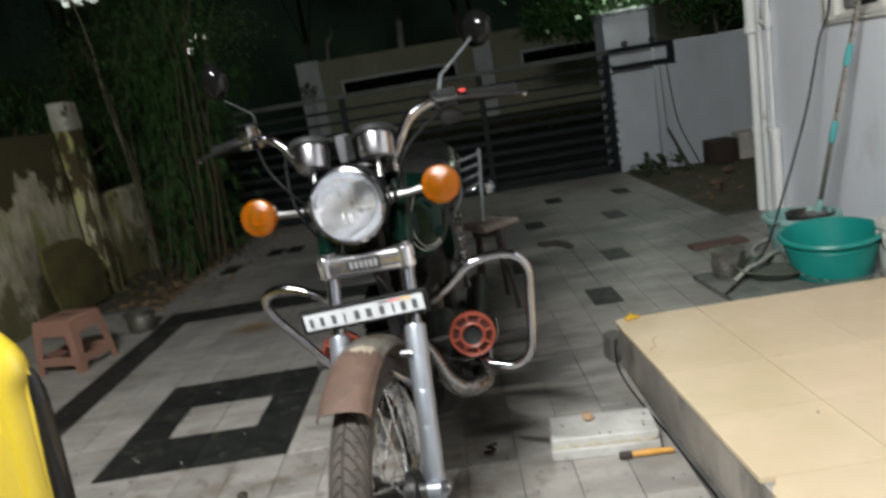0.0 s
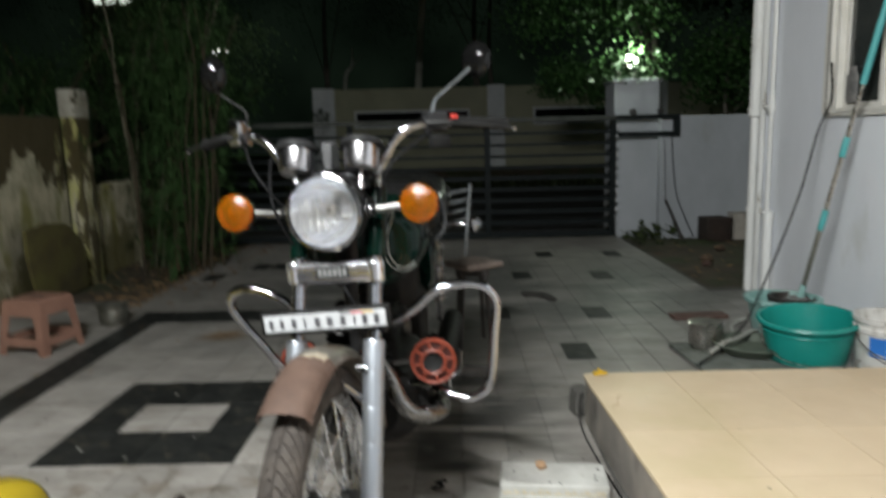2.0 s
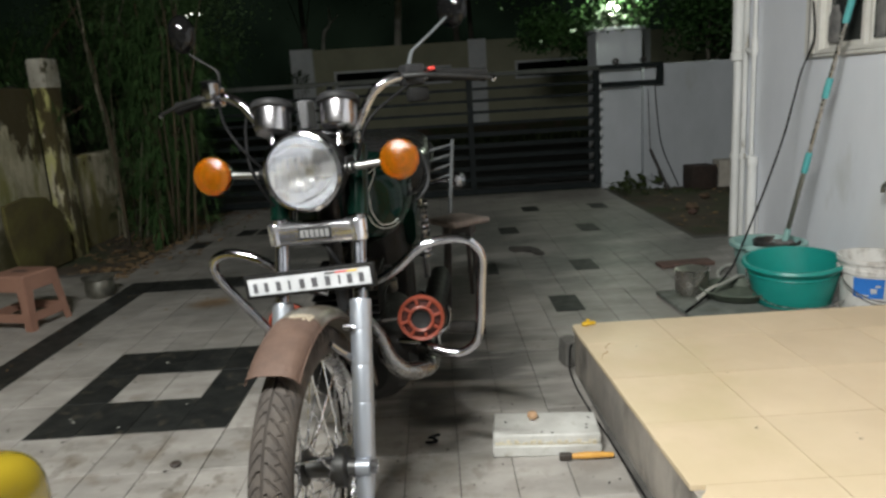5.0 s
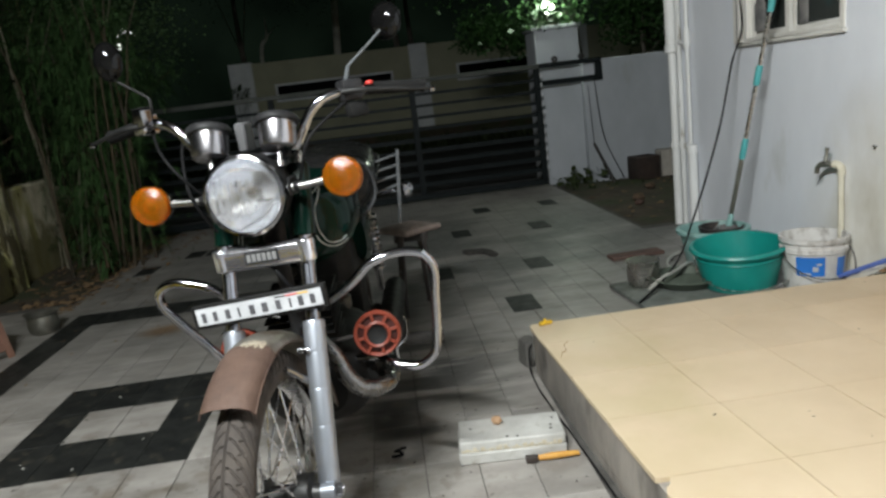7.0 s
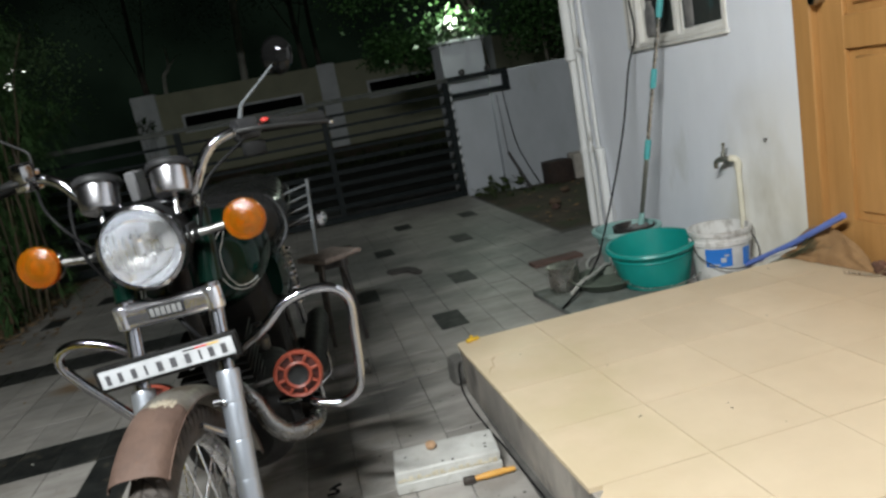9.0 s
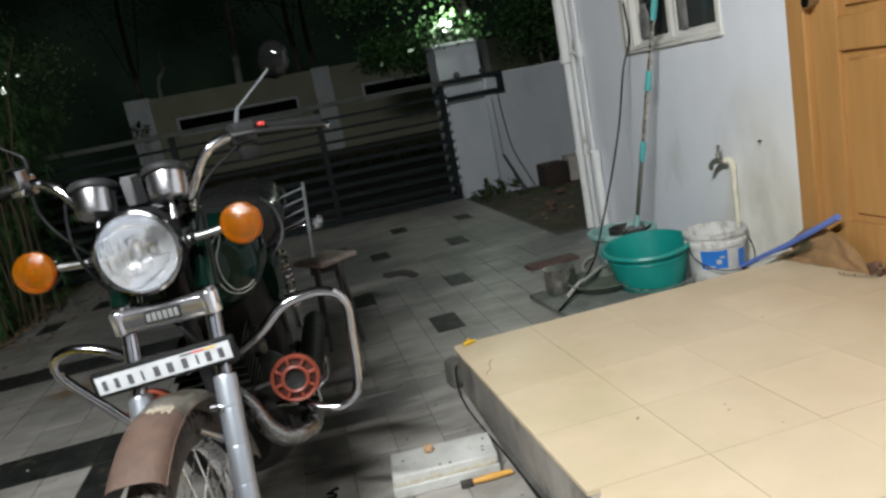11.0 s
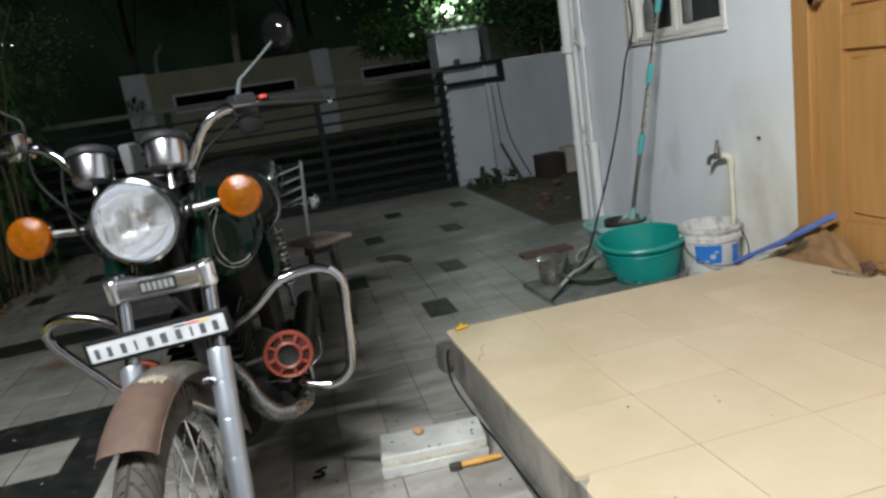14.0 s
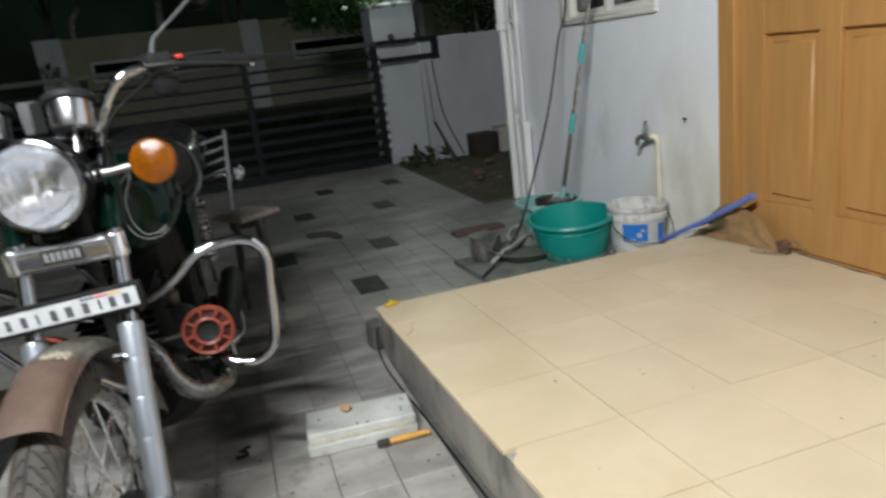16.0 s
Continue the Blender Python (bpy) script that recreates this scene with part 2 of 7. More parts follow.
M_PIPING = surf("grey_seat_piping", (0.045, 0.047, 0.05), (0.03, 0.031, 0.033), 0.6, scale=12, spec=0.2)
M_GUARD = surf("grey_guard_paint", (0.085, 0.093, 0.10), (0.06, 0.066, 0.07), 0.5, scale=12)
M_TUBE = surf("fork_tube_chrome", (0.40, 0.41, 0.46), (0.32, 0.33, 0.37), 0.22, 1.0, scale=8, rvar=0.04)
M_HLRIM = surf("headlamp_rim_chrome", (0.30, 0.30, 0.32), (0.20, 0.20, 0.21), 0.12, 1.0, scale=12, rvar=0.05)
M_SPOKE = surf("wheel_chrome", (0.64, 0.64, 0.66), (0.50, 0.50, 0.51), 0.25, 1.0, scale=14)
M_STRIPE = surf("silver_stripe", (0.62, 0.64, 0.62), None, 0.35, scale=9)
M_RUST = surf("rusty_fender", (0.118, 0.072, 0.053), (0.074, 0.044, 0.033), 0.7, 0.1, scale=16, bump=0.25, bscale=90, c3=(0.05, 0.028, 0.02), scale3=6, cut=(0.54, 0.76), soft=(0.3, 0.7))
M_DULLRUST = surf("dull_worn_metal", (0.23, 0.21, 0.18), (0.14, 0.125, 0.10), 0.42, 0.7, scale=18, bump=0.12, c3=(0.12, 0.08, 0.05), scale3=9, cut=(0.55, 0.75))
M_SCRATCH = surf("scratched_bare_metal", (0.50, 0.44, 0.34), (0.34, 0.28, 0.20), 0.5, 0.3, scale=60)
M_BARS = surf("grey_ink", (0.055, 0.055, 0.06), (0.09, 0.09, 0.1), 0.5)
M_ENGINE = surf("black_engine_paint", (0.007, 0.007, 0.007), (0.012, 0.0115, 0.011), 0.6, scale=14, spec=0.18)
M_PLATE = surf("white_plate", (0.53, 0.54, 0.565), (0.43, 0.44, 0.46), 0.38, scale=22, c3=(0.33, 0.33, 0.33), scale3=30, cut=(0.6, 0.85))
M_INK = surf("black_ink", (0.02, 0.02, 0.02), None, 0.5)
M_HORN = surf("red_plastic", (0.225, 0.040, 0.021), (0.165, 0.031, 0.016), 0.45, scale=15)
M_HORND = surf("shaded_red_plastic", (0.060, 0.011, 0.007), (0.040, 0.008, 0.006), 0.5, scale=15)
M_HORNC = surf("horn_centre_metal", (0.018, 0.018, 0.018), (0.012, 0.012, 0.012), 0.6, 0.0, spec=0.12, scale=25)
M_AMBER = glass("amber_lens", (0.62, 0.20, 0.004), 0.20, 0.8)
nt_ = M_AMBER.node_tree
vor = nt_.nodes.new("ShaderNodeTexVoronoi")
vor.inputs["Scale"].default_value = 190
where_ = nt_.nodes.new("ShaderNodeTexCoord")
nt_.links.new(where_.outputs["Object"], vor.inputs["Vector"])
facet = nt_.nodes.new("ShaderNodeBump")
facet.inputs["Strength"].default_value, facet.inputs["Distance"].default_value = 0.38, 0.002
nt_.links.new(vor.outputs["Distance"], facet.inputs["Height"])
nt_.links.new(facet.outputs[0], nt_.nodes["Principled BSDF"].inputs["Normal"])
M_AMBERB = surf("amber_reflector", (0.62, 0.24, 0.012), (0.34, 0.12, 0.006), 0.3, scale=34)
M_STALK = surf("worn_stalk_chrome", (0.38, 0.38, 0.38), (0.27, 0.27, 0.26), 0.34, 1.0, scale=16)
M_LENS = glass("headlamp_glass", (1, 1, 1), 0.03, 1.0)
lens_nt = M_LENS.node_tree
flute_at = lens_nt.nodes.new("ShaderNodeTexCoord")
flute = lens_nt.nodes.new("ShaderNodeTexWave")
flute.bands_direction, flute.wave_profile = "X", "SIN"
flute.inputs["Scale"].default_value, flute.inputs["Distortion"].default_value = 52.0, 0.6
flute.inputs["Detail Scale"].default_value = 0.5
lens_nt.links.new(flute_at.outputs["Object"], flute.inputs["Vector"])
flute_bump = lens_nt.nodes.new("ShaderNodeBump")
flute_bump.inputs["Strength"].default_value, flute_bump.inputs["Distance"].default_value = 0.16, 0.0012
lens_nt.links.new(flute.outputs["Fac"], flute_bump.inputs["Height"])
lens_nt.links.new(flute_bump.outputs[0], lens_nt.nodes["Principled BSDF"].inputs["Normal"])
M_REFL = surf("reflector_silver", (0.92, 0.93, 0.95), (0.88, 0.89, 0.91), 0.12, 1.0, scale=30, rvar=0.05)
M_DARKCHROME = surf("dark_chrome", (0.30, 0.30, 0.31), (0.20, 0.20, 0.21), 0.22, 1.0, scale=20, rvar=0.05)
M_HUB = surf("cast_hub_metal", (0.10, 0.10, 0.10), (0.045, 0.043, 0.04), 0.4, 0.8, scale=16, c3=(0.05, 0.045, 0.04), scale3=20, cut=(0.5, 0.7))
M_HLREFL = surf("headlamp_reflector", (0.95, 0.97, 1.0), (0.84, 0.86, 0.91), 0.075, 0.94, scale=26, rvar=0.07)
M_SATIN = surf("satin_chrome", (0.47, 0.46, 0.48), (0.40, 0.39, 0.41), 0.25, 1.0, scale=9, rvar=0.02, stretch=(1, 1, 0.1))
M_MIRROR = surf("mirror_back", (0.004, 0.004, 0.004), None, 0.06, scale=9, spec=0.28, rvar=0.02)
M_GRIP = surf("black_grip_rubber", (0.013, 0.013, 0.013), None, 0.85, scale=9, spec=0.08)
M_BOXGREY = surf("grey_lamp_box", (0.10, 0.10, 0.105), (0.07, 0.07, 0.073), 0.5, scale=12, spec=0.3)
M_SEAT = surf("black_seat_vinyl", (0.009, 0.009, 0.009), (0.014, 0.014, 0.014), 0.25, scale=9, spec=0.12)
M_RED = surf("red_switch", (0.6, 0.05, 0.04), None, 0.4)
M_YELLOW = surf("yellow_body_paint", (0.49, 0.365, 0.030), (0.445, 0.325, 0.026), 0.16, scale=4, coat=1.0, rvar=0.03)
M_TUB = surf("teal_plastic", (0.006, 0.265, 0.228), (0.005, 0.225, 0.195), 0.38, scale=5)
M_TEAL2 = surf("faded_teal_plastic", (0.30, 0.50, 0.47), (0.22, 0.40, 0.375), 0.5, scale=7, c3=(0.22, 0.24, 0.22), scale3=5, cut=(0.5, 0.7))
M_GRIPTEAL = surf("teal_grip_rubber", (0.09, 0.40, 0.41), (0.07, 0.34, 0.35), 0.5, scale=14)
M_CAN = surf("white_bucket_plastic", (0.70, 0.69, 0.67), (0.55, 0.52, 0.49), 0.5, scale=9, c3=(0.26, 0.23, 0.20), scale3=16, cut=(0.52, 0.70), stretch=(1, 1, 0.6))
M_BLUE = surf("blue_label", (0.03, 0.19, 0.62), None, 0.4)
M_BLUEP = surf("blue_plastic_pipe", (0.13, 0.20, 0.55), (0.10, 0.16, 0.46), 0.5, scale=12)
M_STEEL = surf("stainless_steel", (0.60, 0.58, 0.55), (0.44, 0.42, 0.39), 0.27, 1.0, scale=12)
M_DULLSTEEL = surf("dull_steel", (0.31, 0.305, 0.27), (0.20, 0.195, 0.165), 0.36, 0.85, scale=10)
M_OLDPVC = surf("yellowed_pvc", (0.70, 0.66, 0.54), (0.58, 0.54, 0.43), 0.55, scale=7, c3=(0.34, 0.29, 0.2), scale3=11, cut=(0.6, 0.78))
M_STOOL = surf("brown_stool_plastic", (0.27, 0.145, 0.105), (0.21, 0.11, 0.08), 0.55, scale=6, c3=(0.36, 0.27, 0.22), scale3=5, cut=(0.6, 0.85))
M_WOOD = surf("worn_brown_wood", (0.20, 0.16, 0.14), (0.13, 0.10, 0.085), 0.7, scale=10, stretch=(5, 1, 1))
M_IRON = surf("black_iron", (0.02, 0.02, 0.02), (0.04, 0.03, 0.025), 0.6, scale=14)
M_BRICK = surf("dark_red_brick", (0.105, 0.060, 0.046), (0.07, 0.042, 0.034), 0.9, scale=14, bump=0.4)
M_DKBRICK = surf("sooty_brick", (0.045, 0.028, 0.022), (0.025, 0.018, 0.015), 0.9, scale=10, bump=0.4)
M_RUBBLE = surf("dusty_brick", (0.125, 0.08, 0.05), (0.08, 0.052, 0.034), 0.95, scale=16, bump=0.4)
M_STONE = surf("broken_brick", (0.42, 0.27, 0.16), (0.3, 0.18, 0.1), 0.9, scale=20, bump=0.4)
M_CABLE = surf("black_cable", (0.008, 0.008, 0.0085), None, 0.6, spec=0.12)
M_HOSE = surf("grey_hose", (0.42, 0.42, 0.38), (0.3, 0.3, 0.27), 0.45, scale=12)
M_ORANGE = surf("orange_plastic", (0.62, 0.33, 0.07), (0.5, 0.24, 0.04), 0.5, scale=30)
M_YTAP = surf("yellow_plastic", (0.65, 0.40, 0.02), None, 0.45)
M_STRAP = surf("reddish_strap", (0.15, 0.075, 0.05), (0.09, 0.045, 0.03), 0.7, scale=40)
M_OLIVE = surf("olive_bristle", (0.115, 0.115, 0.065), (0.07, 0.07, 0.04), 0.9, scale=20)
M_RAG = surf("brown_sack", (0.33, 0.19, 0.085), (0.23, 0.13, 0.058), 0.95, scale=18, bump=0.6, bscale=120)
M_DARKRAG = surf("dark_damp_cloth", (0.020, 0.018, 0.016), (0.034, 0.029, 0.025), 0.9, scale=12, bump=0.5, bscale=60)
M_GREENP = surf("green_basin", (0.105, 0.125, 0.095), (0.07, 0.085, 0.065), 0.6, scale=9)
M_LEAF = surf("dark_leaf", (0.050, 0.104, 0.034), (0.032, 0.068, 0.022), 0.7, scale=2, rand=0.2, spec=0.15)
M_LEAF2 = surf("tree_leaf", (0.032, 0.080, 0.020), (0.020, 0.052, 0.014), 0.5, scale=3)
M_WEED = surf("dusty_weed_leaf", (0.050, 0.068, 0.026), (0.034, 0.046, 0.018), 0.6, scale=6, spec=0.2)
M_FAR = surf("far_tree_leaf", (0.115, 0.20, 0.085), (0.07, 0.13, 0.05), 0.6, scale=0.9)
M_CANE = surf("brown_cane", (0.068, 0.042, 0.018), (0.020, 0.015, 0.008), 0.7, scale=8, stretch=(1, 1, 0.4))
M_BARECANE = surf("dry_brown_cane", (0.066, 0.046, 0.023), (0.026, 0.020, 0.010), 0.75, scale=9, stretch=(1, 1, 0.3))
M_REED = surf("pale_reed", (0.20, 0.185, 0.13), (0.10, 0.09, 0.06), 0.8, scale=6)
M_PALM = surf("pale_palm_bark", (0.46, 0.45, 0.40), (0.26, 0.26, 0.22), 0.9, scale=4, bump=0.5)
M_BARK = surf("dark_bark", (0.16, 0.14, 0.12), (0.09, 0.08, 0.065), 0.9, scale=8, bump=0.6)
M_DRY = surf("dry_leaf", (0.27, 0.175, 0.09), (0.15, 0.095, 0.05), 0.9, scale=6)
M_SILLOT = surf("rust_stain", (0.30, 0.16, 0.06), (0.22, 0.12, 0.05), 0.8, scale=14)
M_LAMPGLASS = glow("lit_lamp_glass", (0.85, 1.0, 0.75), 14)
M_FARGLOW = glow("lit_window", (0.95, 1.0, 0.9), 3.0)
M_FARWIN = glow("lit_window_pane", (0.9, 1.0, 0.9), 0.9)
M_TUBEGLOW = glow("tube_glow", (1.0, 0.95, 0.86), 8.0)
# Soffit shade is painted in: a darker copy of the beam's concrete.
M_ROOF = surf("shaded_roof_concrete", (0.075, 0.073, 0.072), (0.05, 0.049, 0.048), 0.85, scale=3)
M_BEAM = surf("beam_concrete", (0.19, 0.187, 0.183), (0.11, 0.107, 0.104), 0.85, scale=3)



def add_smear_or_shade(mt, centre, radii, colour, scale, stretch, cut=(0.45, 0.62), most=0.85):
    """Adds a grimy smear or painted shade of its own shape, fading out round a centre."""
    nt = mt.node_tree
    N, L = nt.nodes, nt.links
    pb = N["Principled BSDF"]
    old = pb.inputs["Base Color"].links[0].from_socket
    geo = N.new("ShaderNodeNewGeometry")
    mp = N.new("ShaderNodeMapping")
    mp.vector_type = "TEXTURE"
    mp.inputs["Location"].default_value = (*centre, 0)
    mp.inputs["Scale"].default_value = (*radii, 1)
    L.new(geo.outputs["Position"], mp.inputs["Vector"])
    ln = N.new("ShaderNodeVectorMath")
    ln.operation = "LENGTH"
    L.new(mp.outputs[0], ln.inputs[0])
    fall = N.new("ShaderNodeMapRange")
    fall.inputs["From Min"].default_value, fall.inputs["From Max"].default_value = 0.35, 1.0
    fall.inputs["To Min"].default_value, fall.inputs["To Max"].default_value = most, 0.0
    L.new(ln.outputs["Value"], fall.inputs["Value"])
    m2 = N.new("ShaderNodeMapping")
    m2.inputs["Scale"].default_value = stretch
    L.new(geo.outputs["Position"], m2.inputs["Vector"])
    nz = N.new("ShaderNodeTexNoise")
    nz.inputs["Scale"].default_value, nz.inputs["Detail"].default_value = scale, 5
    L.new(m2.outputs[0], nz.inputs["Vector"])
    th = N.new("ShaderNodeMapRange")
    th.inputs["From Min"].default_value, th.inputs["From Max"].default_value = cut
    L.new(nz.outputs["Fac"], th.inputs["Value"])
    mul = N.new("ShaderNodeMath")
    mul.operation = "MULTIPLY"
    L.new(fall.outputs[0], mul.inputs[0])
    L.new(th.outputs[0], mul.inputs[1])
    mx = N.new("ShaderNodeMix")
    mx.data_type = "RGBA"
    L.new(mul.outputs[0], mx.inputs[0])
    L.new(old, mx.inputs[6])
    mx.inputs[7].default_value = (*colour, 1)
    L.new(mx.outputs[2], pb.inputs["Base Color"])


def add_growth(mt, colour, layers, edge, rise=1.0, most=1.0):
    """Moss or mould in ragged patches: noise layers (scale, stretch, gain) added to the height, past an edge."""
    nt = mt.node_tree
    N, L = nt.nodes, nt.links
    pb = N["Principled BSDF"]
    old = pb.inputs["Base Color"].links[0].from_socket
    geo = N.new("ShaderNodeNewGeometry")
    sep = N.new("ShaderNodeSeparateXYZ")
    L.new(geo.outputs["Position"], sep.inputs[0])
    first = N.new("ShaderNodeMath")
    first.operation = "MULTIPLY"
    L.new(sep.outputs["Z"], first.inputs[0])
    first.inputs[1].default_value = rise
    total = first.outputs[0]
    for scale, stretch, gain in layers:
        mp = N.new("ShaderNodeMapping")
        mp.inputs["Scale"].default_value = stretch
        mp.inputs["Location"].default_value = (gain * 3, scale, gain)
        L.new(geo.outputs["Position"], mp.inputs["Vector"])
        nz = N.new("ShaderNodeTexNoise")
        nz.inputs["Scale"].default_value, nz.inputs["Detail"].default_value, nz.inputs["Roughness"].default_value = scale, 6, 0.6
        L.new(mp.outputs[0], nz.inputs["Vector"])
        centred = N.new("ShaderNodeMath")
        centred.operation = "SUBTRACT"
        L.new(nz.outputs["Fac"], centred.inputs[0])
        centred.inputs[1].default_value = 0.5
        ma = N.new("ShaderNodeMath")
        ma.operation = "MULTIPLY_ADD"
        L.new(centred.outputs[0], ma.inputs[0])
        ma.inputs[1].default_value = gain
        L.new(total, ma.inputs[2])
        total = ma.outputs[0]
    th = N.new("ShaderNodeMapRange")
    th.inputs["From Min"].default_value, th.inputs["From Max"].default_value = edge
    th.inputs["To Max"].default_value = most
    L.new(total, th.inputs["Value"])
    mx = N.new("ShaderNodeMix")
    mx.data_type = "RGBA"
    L.new(th.outputs[0], mx.inputs[0])
    L.new(old, mx.inputs[6])
    mx.inputs[7].default_value = (*colour, 1)
    L.new(mx.outputs[2], pb.inputs["Base Color"])


add_growth(M_MOSS, (0.23, 0.225, 0.06), [(4.0, (1, 1, 0.30), 1.0)], (0.02, 0.12), 0.0, 0.85)
add_growth(M_MOSS, (0.105, 0.095, 0.026), [(2.0, (1, 1, 0.8), 1.6), (11.0, (1, 1, 0.7), 0.35)], (-0.32, -0.18), -1.0, 0.85)
add_growth(M_MOSS, (0.052, 0.038, 0.009), [(1.9, (1, 1, 0.6), 1.5), (6.5, (1, 1, 0.45), 0.9), (24.0, (1, 1, 0.6), 0.35)], (0.86, 0.95), 1.0, 0.97)
add_growth(M_MOSS, (0.065, 0.055, 0.020), [(13.0, (1, 1, 0.22), 1.0)], (0.12, 0.2), 0.0, 0.75)
M_PILLAR = M_MOSS.copy()
M_PILLAR.name = "streaked_old_plaster"
add_growth(M_PILLAR, (0.46, 0.45, 0.17), [(8.0, (1, 1, 0.3), 1.2)], (0.0, 0.10), 0.0, 0.8)
add_growth(M_PILLAR, (0.05, 0.040, 0.012), [(9.0, (1, 1, 0.28), 1.3)], (-0.02, 0.05), 0.0, 0.95)
# Near-black streaky patches on the tiles beside and behind the motorcycle.
add_smear_or_shade(M_TILE, (0.10, 2.285), (0.15, 0.055), (0.012, 0.012, 0.011), 6.0, (1, 1, 1), (0.25, 0.42), 0.92)
add_smear_or_shade(M_TILE, (0.02, 2.42), (0.10, 0.20), (0.014, 0.014, 0.013), 6.0, (1, 1, 1), (0.28, 0.45), 0.9)
add_smear_or_shade(M_TILE, (0.02, 2.84), (0.72, 0.75), (0.034, 0.033, 0.031), 3.5, (0.45, 2.6, 1), (0.40, 0.53), 0.92)
add_smear_or_shade(M_TILE, (-1.18, 3.92), (0.17, 0.13), (0.20, 0.105, 0.03), 5.0, (1, 1, 1), (0.33, 0.5))
# Painted falloff: broad darkening stands for the light fading towards the gate.
add_smear_or_shade(M_TILE, (0.3, 4.9), (3.4, 2.5), (0.066, 0.068, 0.064), 2.2, (0.7, 1.2, 1), (0.18, 0.55), 0.88)
add_smear_or_shade(M_TILE, (-0.9, 2.1), (1.7, 1.5), (0.15, 0.118, 0.085), 8.0, (1, 1, 1), (0.55, 0.70), 0.6)
add_smear_or_shade(M_TILE, (-0.7, 1.7), (1.5, 1.1), (0.095, 0.078, 0.055), 15.0, (1, 0.7, 1), (0.56, 0.64), 0.55)
add_smear_or_shade(M_TILE, (-0.4, 1.5), (1.6, 1.2), (0.05, 0.045, 0.038), 38.0, (1, 1, 1), (0.66, 0.70), 0.7)
add_smear_or_shade(M_BLACK, (-0.9, 2.6), (1.3, 1.2), (0.085, 0.075, 0.055), 17.0, (1, 0.6, 1), (0.58, 0.70), 0.6)
add_smear_or_shade(M_CREAM, (0.80, 2.1), (0.40, 1.0), (0.50, 0.42, 0.25), 5.0, (1, 1, 1), (0.36, 0.64), 0.55)
add_smear_or_shade(M_WALL, (2.17, 2.75), (1, 0.75), (0.80, 0.76, 0.66), 1.6, (1, 1, 1), (0.25, 0.50), 0.8)
add_smear_or_shade(M_WALL, (2.17, 2.95), (1, 0.42), (0.50, 0.46, 0.36), 5.0, (1, 1, 0.6), (0.40, 0.68), 0.8)

# ---- setting ----
YG = 7.50      # gate line
XW = 2.17      # house wall
ground = part("ground", box(-60, 60, -12, 60, -0.3, -0.035), M_DIRT)
tagged(ground, "bare dark earth with dry leaves around the yard", "ground", kind="structure")
road = part("road", box(-40, 40, 8.2, 15.2, -0.03, -0.012), M_ROAD)
tagged(road, "dark asphalt lane beyond the gate", "road", kind="structure")
driveway = part("driveway", box(-2.95, 2.165, -2.2, 4.9, -0.03, -0.006), M_GROUT)
tagged(driveway, "grey stone tiled driveway with black border tiles", "driveway", kind="structure")
part("bedding", box(-2.1, 1.9, 4.9, 7.46, -0.03, -0.006), M_GROUT, driveway)

WL, WR, ROW = 0.176, 0.157, 0.272
cols = []
x = -1.353 - 9 * WL
while x < -0.66:
    cols.append((x, WL))
    x += WL
while x < 2.16:
    cols.append((x, WR))
    x += WR
rows = [2.335 + k * ROW for k in range(-16, 19)]


def tile_mesh(name, w, d, mat):
    g = 0.0011
    bm = box(g, w - g, g, d - g, -0.006, 0.0, 0.0015)
    me = bpy.data.meshes.new(name)
    bm.to_mesh(me)
    bm.free()
    me.materials.append(mat)
    return me


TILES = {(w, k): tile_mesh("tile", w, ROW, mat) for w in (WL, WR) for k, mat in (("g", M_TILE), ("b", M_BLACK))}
far_g, far_b, tile_count = bmesh.new(), bmesh.new(), 0
for y in rows:
    for x, w in cols:
        xc, yc = x + w / 2, y + ROW / 2
        if yc > 4.9 and not -2.12 < xc < 1.9 or yc > 7.44 or xc < -2.92 or xc > 2.14:
            continue
        if xc > 0.62 and yc < 2.55:
            continue
        kc, kr = round((x + 1.353) / WL), round((y - 2.335) / ROW)
        dark = kc == -3 and kr <= 7 and x < -1.0
        dark |= kr == 7 and -1.9 < x < -0.2
        dark |= 0 <= kr <= 2 and -1.36 < x < -0.75 and not (kr == 1 and -1.2 < x < -0.9)
        if -1.95 < xc < 1.95 and 1.55 < yc < 4.6 and tile_count < 300:
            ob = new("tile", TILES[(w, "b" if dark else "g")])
            ob.parent = driveway
            ob.location = (x, y, random.uniform(-0.0012, 0.0012))
            tile_count += 1
        else:
            z = random.uniform(-0.0012, 0.0012)
            slab(far_b if dark else far_g, x + 0.0011, x + w - 0.0011, y + 0.0011, y + ROW - 0.0011, -0.006 + z, z)
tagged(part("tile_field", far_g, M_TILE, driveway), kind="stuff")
tagged(part("dark_tile_field", far_b, M_BLACK, driveway), kind="stuff")
INSERTS = [(0.665, 3.37), (0.915, 4.13), (1.19, 5.28), (1.487, 6.24), (0.58, 5.33), (0.88, 6.28), (0.315, 4.16), (-1.89, 5.5), (-1.62, 5.95), (-1.45, 5.95), (0.30, 5.9)]
ins = box(0.0, 0.142, 0.0, 0.262, -0.004, 0.0035, 0.0012)
ins_me = bpy.data.meshes.new("dark_tile")
ins.to_mesh(ins_me)
ins.free()
ins_me.materials.append(M_BLACK)
for x, y in INSERTS:
    ob = new("dark_tile", ins_me)
    ob.parent = driveway
    ob.location = (x, y, 0)

